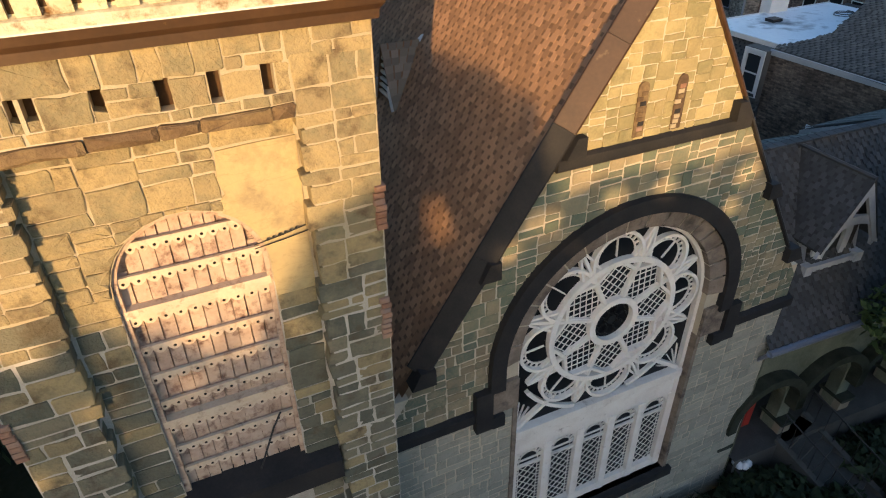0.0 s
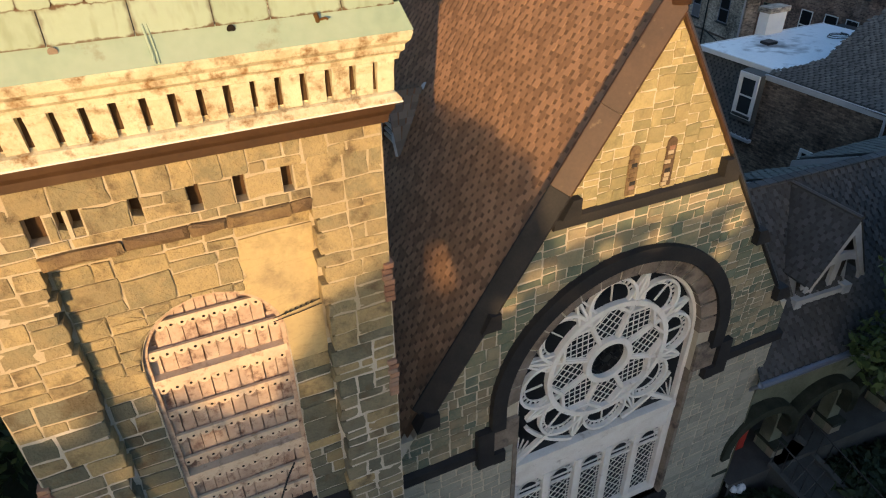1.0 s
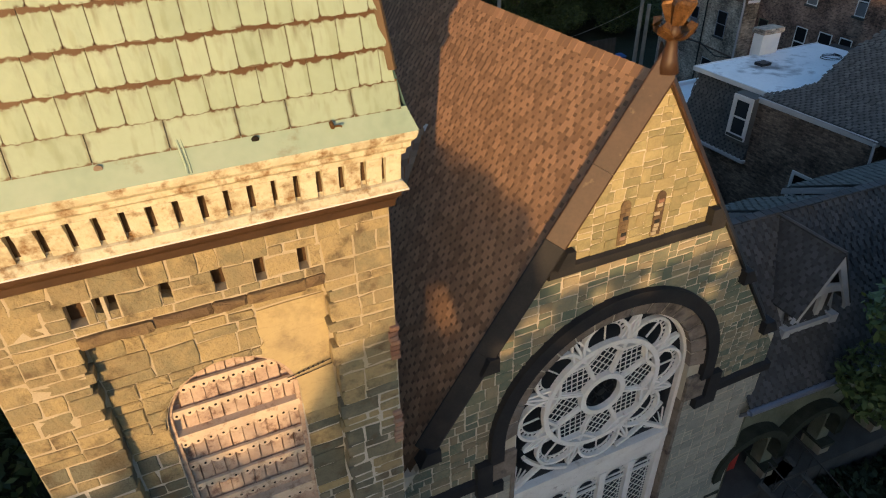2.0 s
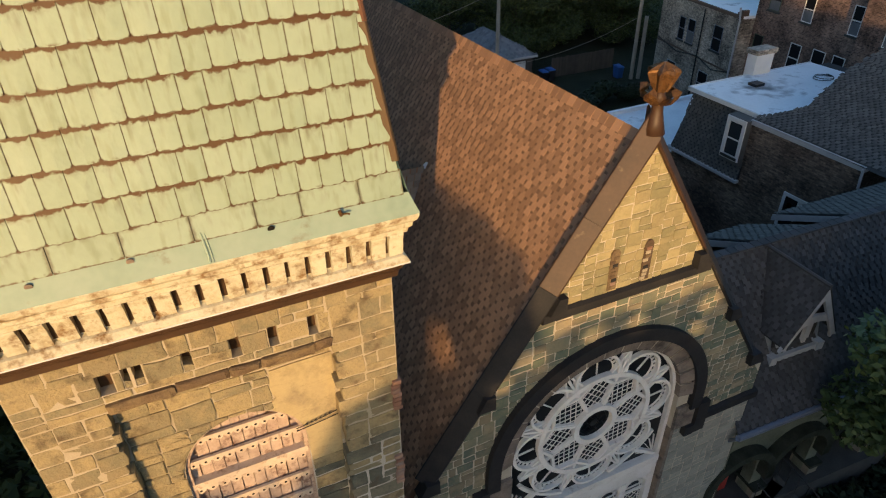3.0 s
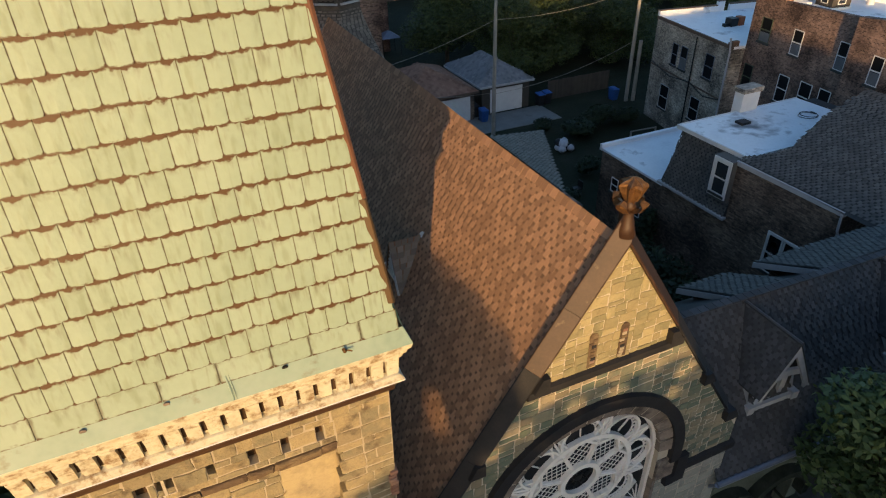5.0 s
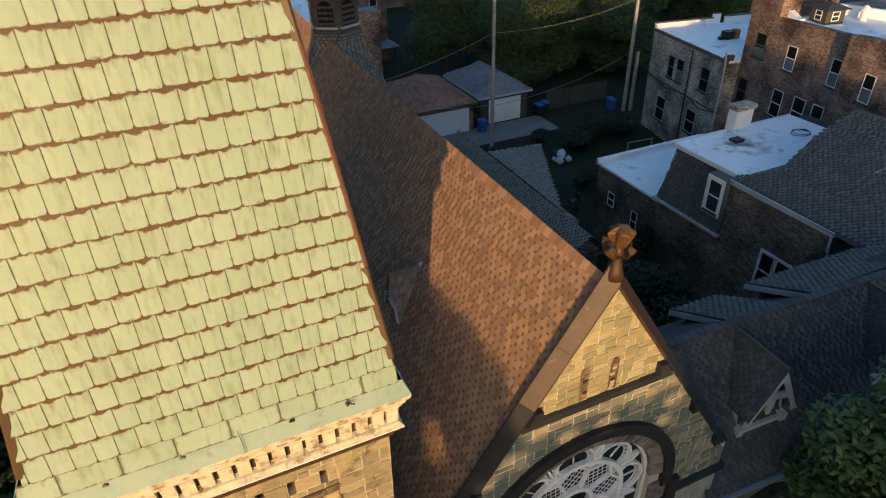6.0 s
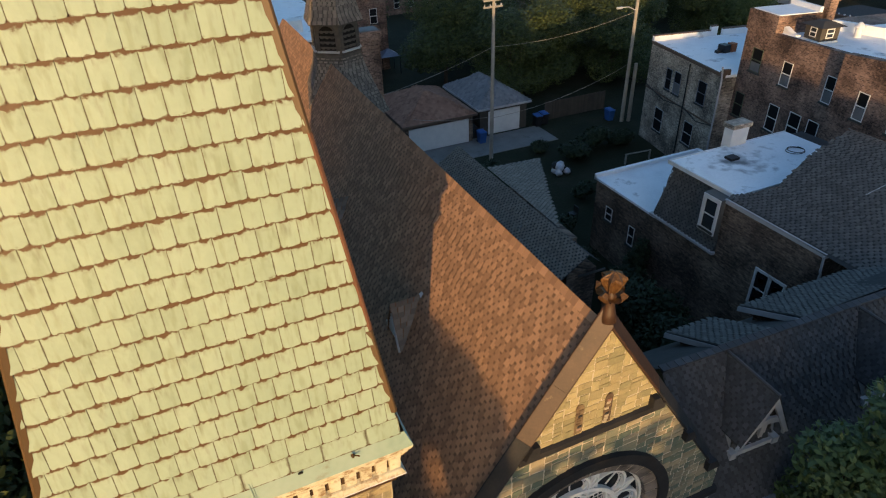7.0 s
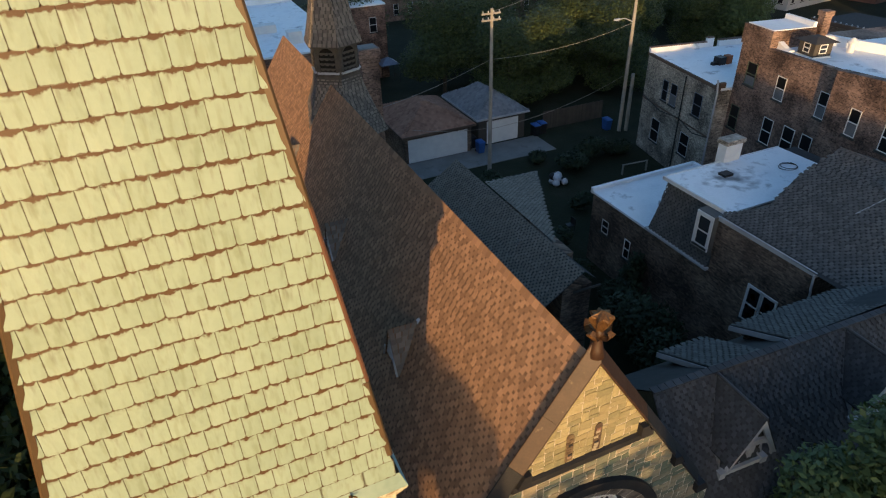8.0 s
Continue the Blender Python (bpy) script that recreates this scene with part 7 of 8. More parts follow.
# garages across the alley
def garage(x0, x1, y0, y1, mat, label, door_a, door_b):
    g = thing("garage", ((x0 + x1) / 2, (y0 + y1) / 2, 0), label, "garage", "garages on the alley")
    part("wall", Mesh().box(x0, x1, y0, y1, 0, 2.45), "fence" if mat == "shingle_lt" else "w_dark", g)
    e = 0.3
    xm, ym, zr = (x0 + x1) / 2, (y0 + y1) / 2, 4.1
    hl = max(0.3, (y1 - y0) / 2 - (x1 - x0) / 2)
    vs = [(x0 - e, y0 - e, 2.5), (x1 + e, y0 - e, 2.5), (x1 + e, y1 + e, 2.5), (x0 - e, y1 + e, 2.5), (xm, ym - hl, zr), (xm, ym + hl, zr)]
    m = Mesh().add(vs, [(0, 1, 4), (1, 2, 5, 4), (2, 3, 5), (3, 0, 4, 5)])
    part("roof", m, mat, g, "hip roof of asphalt shingles")
    m = Mesh().box(x0 - e, x1 + e, y0 - e - 0.02, y0 - e + 0.02, 2.34, 2.52).box(x0 - e - 0.02, x0 - e + 0.02, y0 - e, y1 + e, 2.34, 2.52).box(x1 + e - 0.02, x1 + e + 0.02, y0 - e, y1 + e, 2.34, 2.52)
    part("fascia", m, "fascia" if mat == "shingle_lt" else "brick_dark", g)
    dr = part("garage_door", Mesh().box(door_a, door_b, y0 - 0.05, y0 + 0.02, 0.03, 2.08), "white_paint", g, "white panelled garage door")
    m = Mesh()
    for k in range(4):
        m.box(door_a + 0.03, door_b - 0.03, y0 - 0.062, y0 - 0.048, 0.07 + k * 0.51, 0.52 + k * 0.51)
    part("panel", m, "white_paint", dr)
    # shingle courses
    for tri, sd in (((vs[0], vs[1], vs[4]), 61), ((vs[3], vs[0], vs[4]), 62), ((vs[1], vs[2], vs[5]), 63)):
        p, q, t = (Vector(k) for k in tri)
        u = (q - p)
        nn = u.cross(t - p).normalized()
        vv = nn.cross(u).normalized()
        rise = (t - p).dot(vv)
        ln = u.length
        cuts = ((t - p).dot(u.normalized()))
        def kp(x, b, cuts=cuts, rise=rise, ln=ln, sd=sd, hl=hl):
            f0 = b / rise
            if sd == 61:
                return cuts * f0 < x < ln - (ln - cuts) * f0
            return (ln / 2 - hl) * f0 < x < ln - (ln / 2 - hl) * f0
        tagged(part("roof_shingle", joined(shingle_rows(p, u, vv, nn, ln, rise, 0.4, 0.2, kp, sd)), mat, g), kind="stuff")
    return g


def joined(rows):
    m = Mesh()
    for vs, fs, x, b in rows:
        m.add(vs, fs)
    return m


garage(9.9, 16.0, 37.6, 45.0, "shingle_br", "brick garage with a brown hip roof and a white double door", 10.2, 15.6)
garage(17.0, 21.6, 38.2, 45.0, "shingle_lt", "wooden garage with a grey hip roof and a white door", 17.8, 20.9)

# alley, yards, fence, bins
m = Mesh().box(9.5, 22.6, 34.4, 37.9, 0.0, 0.04)
solo("driveway", m, "concrete", "cracked pale concrete drive before the garages", "driveway", kind="structure")


def bin_at(x, y, mat, label):
    b = thing("wheelie_bin", (x, y, 0), label, "bin", "bins by the garages")
    m = Mesh().add([(x - 0.25, y - 0.3, 0.05), (x + 0.25, y - 0.3, 0.05), (x + 0.25, y + 0.3, 0.05), (x - 0.25, y + 0.3, 0.05), (x - 0.31, y - 0.38, 1.0), (x + 0.31, y - 0.38, 1.0), (x + 0.31, y + 0.36, 1.0), (x - 0.31, y + 0.36, 1.0)], [(0, 3, 2, 1), (0, 1, 5, 4), (1, 2, 6, 5), (2, 3, 7, 6), (3, 0, 4, 7)])
    part("bin_body", m, mat, b)
    m = Mesh().add([(x - 0.34, y - 0.42, 1.0), (x + 0.34, y - 0.42, 1.0), (x + 0.34, y + 0.42, 1.06), (x - 0.34, y + 0.42, 1.06), (x - 0.2, y - 0.2, 1.1), (x + 0.2, y - 0.2, 1.1), (x + 0.2, y + 0.3, 1.14), (x - 0.2, y + 0.3, 1.14)], [(0, 1, 5, 4), (1, 2, 6, 5), (2, 3, 7, 6), (3, 0, 4, 7), (4, 5, 6, 7)])
    part("lid", m, "blue_bin" if mat != "black_bin" or x > 22 else mat, b)
    for s in (-1, 1):
        part("wheel", Mesh().tube([(x + s * 0.22, y + 0.34, 0.11), (x + s * 0.28, y + 0.34, 0.11)], 0.11, 10), "black_bin", b)
    return b


bin_at(16.5, 36.9, "blue_bin", "blue wheelie bin beside the garage")
bin_at(16.3, 38.2, "black_bin", "black wheelie bin between the garages")
bin_at(22.6, 37.9, "black_bin", "black wheelie bin with a blue lid")
bin_at(23.4, 38.1, "black_bin", "black wheelie bin with a blue lid")
bin_at(29.0, 36.0, "blue_bin", "blue bin by the fence")
fence = thing("board_fence", (27, 38.6, 0), "dark weathered board fence behind the drive", "fence")
for k in range(44):
    x = 23.8 + k * 0.15
    part("board", Mesh().box(x, x + 0.135, 38.6, 38.63, 0.05, 1.75 + rng.uniform(-0.04, 0.04)), "fence", fence)
part("rail", Mesh().box(23.8, 30.4, 38.63, 38.7, 0.5, 0.6).box(23.8, 30.4, 38.63, 38.7, 1.3, 1.4), "fence", fence)

# utility poles and wires
def pole(x, y, h, arms):
    p = thing("utility_pole", (x, y, 0), "grey weathered wooden utility pole", "utility pole", "poles along the alley")
    part("mast", Mesh().tube([(x, y, 0), (x + 0.06, y, h)], 0.17, 10, 0.11), "wood_pole", p)
    for z in arms:
        part("crossarm", Mesh().box(x - 0.75, x + 0.75, y - 0.06, y + 0.06, z, z + 0.12), "wood_pole", p)
        for k in range(4):
            part("insulator", Mesh().lathe([(0.03, z + 0.12), (0.05, z + 0.16), (0.03, z + 0.2), (0.045, z + 0.24), (0.01, z + 0.27)], (x - 0.65 + k * 0.43, y), 8), "fascia", p)
    return p


pole(15.5, 33.3, 12.55, (11.7, 12.15))
p2 = pole(29.8, 35.2, 14.5, (13.6,))
part("lamp_arm", Mesh().tube([(29.7, 35.2, 9.6), (28.9, 35.1, 9.95), (28.1, 35.0, 10.0)], 0.04, 6), "fascia", p2, "grey street-lamp arm")
part("lamp_head", Mesh().box(27.7, 28.2, 34.9, 35.1, 9.92, 10.06), "fascia", p2)
stub = Mesh().tube([(30.4, 35.0, 0), (30.4, 35.0, 5.2)], 0.17, 8, 0.15)
solo("pole_stub", stub, "wood_pole", "shorter grey wooden pole beside the tall one", "utility pole")
def sag(p, q, drop, n=14):
    p, q = Vector(p), Vector(q)
    return [p.lerp(q, i / n) - Vector((0, 0, drop * 4 * (i / n) * (1 - i / n))) for i in range(n + 1)]
for k, (p, q, dr) in enumerate((((15.5, 33.3, 9.0), (29.8, 35.2, 9.5), 0.5), ((15.5, 33.3, 9.0), (2, 33, 6.5), 0.5), ((15.5, 33.3, 3.6), (29.8, 35.2, 5.2), 0.6), ((10.6, 37.4, 3.0), (15.5, 33.3, 3.7), 0.2), ((15.5, 33.3, 12.3), (60, 70, 12), 1.0), ((29.8, 35.2, 13.7), (70, 50, 13), 1.0))):
    solo("overhead_wire", Mesh().tube(sag(p, q, dr), 0.014, 4), "wood_pole", "thin overhead wire between the poles", "cable", "overhead wires")

# yard clutter
heap = thing("bag_heap", (19.2, 28.9, 0), "heap of black and white plastic bags on the yard", "bags")
for k in range(11):
    a, b = rng.uniform(-0.55, 0.55), rng.uniform(-0.4, 0.4)
    r = rng.uniform(0.2, 0.36)
    zb = 0.02 if k < 7 else 0.38
    part("bag", Mesh().lathe([(r * 0.5, zb), (r, zb + 0.2 * r + 0.12), (r * 0.85, zb + 0.5 * r + 0.2), (r * 0.25, zb + 0.9 * r + 0.24)], (19.2 + a, 28.9 + b), 7), "cloth_white" if k % 3 else "black_bin", heap)
ch = thing("garden_chair", (16.0, 22.6, 0), "dark metal garden chair in the yard", "chair")
part("seat", Mesh().box(15.75, 16.25, 22.35, 22.85, 0.42, 0.47), "iron", ch)
part("backrest", Mesh().box(16.2, 16.25, 22.35, 22.85, 0.47, 0.95), "iron", ch)
for a in (15.78, 16.2):
    for b in (22.38, 22.8):
        part("leg", Mesh().box(a, a + 0.03, b, b + 0.03, 0, 0.42), "iron", ch)
solo("timber_rail", Mesh().tube([(24.4, 27.9, 0.8), (26.6, 27.6, 0.85)], 0.05, 6).box(24.4, 24.5, 27.8, 27.9, 0, 0.85).box(26.5, 26.6, 27.55, 27.65, 0, 0.9), "wood_pole", "pale timber rail on posts in the yard", "rail")

# stairs before the porch
SM = pose(6.55, 0.0, 0, 0, 0, 14)
stairs = thing("front_stairs", (6.9, -1, 0), "grey stone porch stairs with black iron rails", "stairs")
for k in range(8):
    part("step", Mesh().box(-0.62, 0.62, -0.33 * (k + 1), -0.33 * k + 0.02, 0, 1.35 - 0.17 * k, SM), "stone_step", stairs)
for s in (-1, 1):
    part("cheek_wall", Mesh().add([SM @ Vector(p) for p in ((s * 0.62, 0, 0), (s * 0.8, 0, 0), (s * 0.8, -2.7, 0), (s * 0.62, -2.7, 0), (s * 0.62, 0, 1.5), (s * 0.8, 0, 1.5), (s * 0.8, -2.7, 0.25), (s * 0.62, -2.7, 0.25))], [(0, 1, 5, 4), (1, 2, 6, 5), (2, 3, 7, 6), (3, 0, 4, 7), (4, 5, 6, 7)]), "stone_step", stairs)
    m = Mesh().tube([SM @ Vector((s * 0.7, 0, 2.35)), SM @ Vector((s * 0.7, -2.6, 1.1)), SM @ Vector((s * 0.7, -2.75, 0.95))], 0.022, 6)
    rail = part("handrail", m, "iron", stairs, "black iron handrail")
    for k in range(10):
        y = -0.05 - k * 0.28
        part("baluster", Mesh().tube([SM @ Vector((s * 0.7, y, 1.45 + y * 0.46)), SM @ Vector((s * 0.7, y, 2.33 + y * 0.48))], 0.011, 4), "iron", rail)
solo("porch_kerb", Mesh().box(8.0, 16, -0.25, 0.0, 0, 1.22, pose(0, 0.36, 0, 0, 0, -2.8)), "stone_step", "pale stone kerb wall beside the stairs", "wall", kind="structure")
solo("stone_pedestal", Mesh().box(4.5, 5.0, -0.35, 0.0, 0, 1.02), "trim_dark", "dark low stone pedestal beside the porch arch", "pedestal")
m = Mesh()
for k in range(7):
    a = 0.9 * k
    rr = 0.13 if k else 0.0
    m.lathe([(0.05, 1.02), (0.11, 1.09), (0.09, 1.18), (0.02, 1.24 + 0.02 * (k % 3))], (4.75 + 1.3 * rr * math.cos(a), -0.18 + rr * math.sin(a)), 7)
solo("flower_heap", m, "cloth_white", "small heap of white flowers on the pedestal", "flowers")

# ---- ground and distance ----
m = Mesh()
N = 40
for i in range(N + 1):
    for j in range(N + 1):
        m.v.append((-400 + 900 * i / N, -300 + 1000 * j / N, 0.0))
        m.uv.append((0.5, 0.5))
m.f = [(i * (N + 1) + j, (i + 1) * (N + 1) + j, (i + 1) * (N + 1) + j + 1, i * (N + 1) + j + 1) for i in range(N) for j in range(N)]
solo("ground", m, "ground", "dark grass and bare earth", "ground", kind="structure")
solo("street", Mesh().box(-200, 200, -17, -9, 0.0, 0.02), "concrete", "worn street before the church", "road", kind="structure")


def leaf_cloud(r, blobs, count, size):
    """Leaves scattered through a set of ellipsoids, thicker near their skins."""
    m = Mesh()
    tot = sum(b[3] ** 2 for b in blobs)
    for cx, cy, cz, rad, sq in blobs:
        for _ in range(int(count * rad ** 2 / tot)):
            d = Vector((r.gauss(0, 1), r.gauss(0, 1), r.gauss(0, 1))).normalized()
            k = rad * (r.random() ** 0.35) * (1 + 0.18 * noise.noise(d * 2.3 + Vector((cx, cy, cz))))
            p = Vector((cx + d.x * k, cy + d.y * k, cz + d.z * k * sq))
            s = size * r.uniform(0.6, 1.3)
            a = Vector((r.gauss(0, 1), r.gauss(0, 1), r.gauss(0, 0.6))).normalized()
            b = a.cross(d + Vector((0, 0, 0.8))).normalized()
            m.add([p - a * s, p + b * s * 0.45, p + a * s, p - b * s * 0.45], [(0, 1, 2, 3)])
    return m


def tree(name_label, x, y, h, crown, count, size, seed, mat="leaf_b", low=0.35, group=""):
    r = random.Random(seed)
    t = thing("tree", (x, y, 0), name_label, "tree", group)
    m = Mesh().tube([(x, y, 0), (x + 0.1, y, h * 0.3), (x + r.uniform(-0.2, 0.2), y + r.uniform(-0.2, 0.2), h * 0.75)], 0.04 * h * 0.6, 8, 0.01 * h)
    blobs = []
    for k in range(9):
        a = 2 * math.pi * k / 9 + r.uniform(-0.3, 0.3)
        rr = crown * r.uniform(0.35, 0.62)
        z = h * r.uniform(low + 0.1, 0.82)
        bx, by = x + rr * math.cos(a), y + rr * math.sin(a)
        blobs.append((bx, by, z, crown * r.uniform(0.38, 0.55), 0.8))
        m.tube([(x, y, h * 0.32), (x + (bx - x) * 0.5, y + (by - y) * 0.5, h * 0.3 + (z - h * 0.3) * 0.6), (bx, by, z)], 0.012 * h, 5, 0.004 * h)
    blobs.append((x, y, h - crown * 0.5, crown * 0.55, 0.85))
    blobs.append((x, y, h * 0.6, crown * 0.6, 0.8))
    part("trunk", m, "bark", t)
    part("crown", leaf_cloud(r, blobs, count, size), mat, t)
    return t


tree("leafy green street tree beside the porch", 7.9, -2.4, 11.1, 2.7, 17000, 0.12, 5, "leaf", 0.42)
# trees of the yards beyond the alley
t1 = tree("dense dark yard tree", 20, 52, 10.5, 5.5, 30000, 0.135, 11, "leaf_b", 0.15, "yard trees")
t2 = tree("dense dark yard tree", 29, 47, 9.0, 4.8, 28000, 0.125, 12, "leaf_b", 0.12, "yard trees")
t3 = tree("broad yard tree with yellow-green leaves", 52, 62, 12, 6.0, 28000, 0.15, 13, "leaf", 0.2, "yard trees")
t4 = tree("low spreading tree with yellow-green leaves", 69.5, 64.5, 8.5, 4.6, 22000, 0.16, 14, "leaf", -0.05, "yard trees")
for src, x, y, turn in ((t1, 15, 76, 40), (t4, 77, 67, 140), (t2, 62.5, 62, 60), (t2, 55, 53, 170), (t4, 58.5, 48.5, 250), (t1, 27, 57, 120), (t2, 36, 45, 200), (t2, 34, 52, 80), (t1, 40, 60, 300), (t2, 42, 50, 10), (t1, 14, 66, 150), (t1, 33, 68, 20), (t3, 70, 76, 90), (t1, 50, 78, 250), (t3, 101, 66, 30), (t2, 24, 45.5, 330)):
    copy_thing(src, pose(x, y, 0, 0, 0, turn))
# unseen trees, added across the street behind the camera to shade the lower walls
def shade_tree(h, w, count, size, seed):
    """A broad light-blocking tree with a closed, level crown; built at the origin."""
    r = random.Random(seed)
    t = thing("tree", (0, 0, 0), "tall tree out of view, added to block sun and sky", "tree", "street trees")
    m = Mesh().tube([(0, 0, 0), (0.1, 0, h * 0.4), (0, 0.1, h * 0.85)], 0.32, 8, 0.08)
    blobs = []
    z = 3.0
    while z < h - w * 1.1:
        for k in range(3):
            a = 2.1 * k + z
            blobs.append((0.3 * w * math.cos(a), w * math.sin(a), z, w, 0.9))
            m.tube([(0, 0, z * 0.75), (0.3 * w * math.cos(a), w * math.sin(a), z)], 0.07, 5, 0.03)
        z += w * 0.9
    for k in range(5):
        blobs.append((w * 0.55 * math.cos(1.3 * k), w * math.sin(1.3 * k), h - w * 0.62, w * 0.62, 1.0))
    part("trunk", m, "bark", t)
    part("crown", leaf_cloud(r, blobs, count, size), "leaf_b", t)
    return t


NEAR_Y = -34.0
# crown tops (x, z), set to the shade line wanted on the church
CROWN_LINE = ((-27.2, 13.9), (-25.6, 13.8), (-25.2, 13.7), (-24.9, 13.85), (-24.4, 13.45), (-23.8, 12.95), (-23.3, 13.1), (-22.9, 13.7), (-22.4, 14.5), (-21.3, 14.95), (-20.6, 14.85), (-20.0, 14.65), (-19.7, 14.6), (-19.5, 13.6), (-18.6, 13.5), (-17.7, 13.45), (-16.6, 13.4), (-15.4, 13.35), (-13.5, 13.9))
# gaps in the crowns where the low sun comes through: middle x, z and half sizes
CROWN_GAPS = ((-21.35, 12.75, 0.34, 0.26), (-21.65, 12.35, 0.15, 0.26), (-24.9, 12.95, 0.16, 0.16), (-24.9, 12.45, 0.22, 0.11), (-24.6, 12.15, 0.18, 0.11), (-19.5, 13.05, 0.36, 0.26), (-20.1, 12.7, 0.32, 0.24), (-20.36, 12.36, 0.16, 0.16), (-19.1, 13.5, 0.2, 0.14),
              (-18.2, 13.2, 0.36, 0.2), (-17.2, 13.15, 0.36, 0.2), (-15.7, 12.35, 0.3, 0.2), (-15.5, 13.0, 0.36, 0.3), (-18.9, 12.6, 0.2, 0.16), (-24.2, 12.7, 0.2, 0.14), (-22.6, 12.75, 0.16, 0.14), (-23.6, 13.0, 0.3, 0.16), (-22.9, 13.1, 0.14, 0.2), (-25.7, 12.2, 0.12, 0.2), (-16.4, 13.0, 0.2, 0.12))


def roadside_shade_tree(x, top, seed):
    """A slender unseen tree, its uneven, gappy top cut to shape the shade."""
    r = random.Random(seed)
    t = thing("tree", (x, NEAR_Y, 0), "slender tree out of view, trimmed to cast dappled shade", "tree", "roadside trees")
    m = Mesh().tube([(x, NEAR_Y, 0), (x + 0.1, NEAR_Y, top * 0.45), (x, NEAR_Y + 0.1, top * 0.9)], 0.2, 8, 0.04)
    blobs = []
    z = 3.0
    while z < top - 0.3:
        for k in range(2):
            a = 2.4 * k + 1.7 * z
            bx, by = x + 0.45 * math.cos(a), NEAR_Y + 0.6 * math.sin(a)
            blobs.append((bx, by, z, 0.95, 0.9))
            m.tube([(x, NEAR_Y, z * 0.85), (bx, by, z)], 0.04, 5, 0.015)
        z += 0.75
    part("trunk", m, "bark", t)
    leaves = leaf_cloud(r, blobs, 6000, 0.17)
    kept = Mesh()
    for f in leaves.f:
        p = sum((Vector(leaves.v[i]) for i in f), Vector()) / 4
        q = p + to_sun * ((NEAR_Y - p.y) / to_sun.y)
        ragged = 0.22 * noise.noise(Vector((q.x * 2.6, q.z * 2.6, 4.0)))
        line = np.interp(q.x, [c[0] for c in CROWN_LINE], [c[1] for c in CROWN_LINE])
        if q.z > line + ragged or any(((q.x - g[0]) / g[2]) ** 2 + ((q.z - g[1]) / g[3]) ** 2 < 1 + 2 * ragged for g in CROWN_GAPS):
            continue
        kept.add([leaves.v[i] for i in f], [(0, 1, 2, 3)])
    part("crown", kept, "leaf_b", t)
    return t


def shade_trees():
    """Unseen trees added before the low sun, and beside the tower against the sky."""
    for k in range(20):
        roadside_shade_tree(-27.4 + 0.95 * k, 14.9, 300 + k)
    broad = shade_tree(15, 2.4, 9000, 0.42, 22)
    row = [(broad, x, z) for x, z in ((-36.8, 13.2), (-39.5, 13.0), (-43, 13.4), (-46.5, 13.2), (-50, 13.5), (-53.5, 14.6), (-57, 15.2), (-61, 15), (-65, 15), (-19.0, 14.0), (-16.5, 15.5), (-13.5, 17.6))]
    row += [(broad, -11 + 2.9 * k, 17.1 + 0.25 * (k % 2)) for k in range(15)]
    # tall trees added out of view beside the tower, to darken the nave roof
    leafy = shade_tree(15, 2.4, 26000, 0.2, 23)
    side = [(leafy, -16.6, 7.2, 18.5), (leafy, -15.2, 10.5, 19.5), (leafy, -16.0, 12.5, 18.8), (leafy, -20.5, 7.5, 20), (leafy, -19.0, 11, 20)]
    side += [(leafy, -23.5 - 1.5 * (k % 2), -5 + 5.2 * k, 19 + (k * 7) % 4) for k in range(9)]
    first = set()
    for k, (src, x, z) in enumerate(row):
        m = pose(x, -48 - 0.7 * (k % 3), 0, 0, 0, 137 * k) @ Matrix.Diagonal((1, 1, z / 15, 1))
        if src.name in first:
            copy_thing(src, m)
        else:
            first.add(src.name)
            src.matrix_world = m
    for k, (src, x, y, z) in enumerate(side):
        m = pose(x, y, 0, 0, 0, 90 + 20 * k) @ Matrix.Diagonal((1, 1, z / 15, 1))
        if k:
            copy_thing(src, m)
        else:
            src.matrix_world = m


shade_trees()


def bush(x, y, r, h, seed, n=1300):
    q = random.Random(seed)
    m = leaf_cloud(q, [(x + q.uniform(-r, r) * 0.5, y + q.uniform(-r, r) * 0.5, h * q.uniform(0.35, 0.6), r * 0.6, 0.9 * h / (2 * r)) for _ in range(4)], int(n * max(1, r * r / 1.5)), 0.14)
    m.tube([(x, y, 0), (x, y, h * 0.5)], 0.05, 5)
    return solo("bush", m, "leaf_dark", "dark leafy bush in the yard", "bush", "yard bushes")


for k, (x, y, r, h) in enumerate(((21.5, 30.5, 1.6, 1.8), (24, 32, 1.8, 2.0), (26.5, 31, 1.5, 1.7), (19.5, 33, 1.0, 1.2), (14.0, 31, 1.2, 1.3), (18.2, 25, 1.1, 1.5), (12.8, 13.5, 1.5, 3.5), (12.2, 10.2, 2.2, 4.6), (11.8, 7.4, 2.3, 4.6), (13.2, 17.5, 1.3, 1.8), (14.0, 21.5, 1.2, 1.6), (3.4, -1.5, 1.6, 1.8), (1.5, -1.4, 1.4, 1.6), (4.7, -0.9, 0.8, 1.3), (5.4, -1.2, 1.0, 1.5), (5.9, -2.2, 1.0, 1.4), (8.6, -1.3, 1.2, 1.3), (9.8, -1.5, 1.5, 1.5), (11.6, -1.4, 1.5, 1.5), (9.4, -3.0, 1.6, 1.4), (14.4, 14.4, 0.7, 4.2))):
    bush(x, y, r, h, 100 + k)


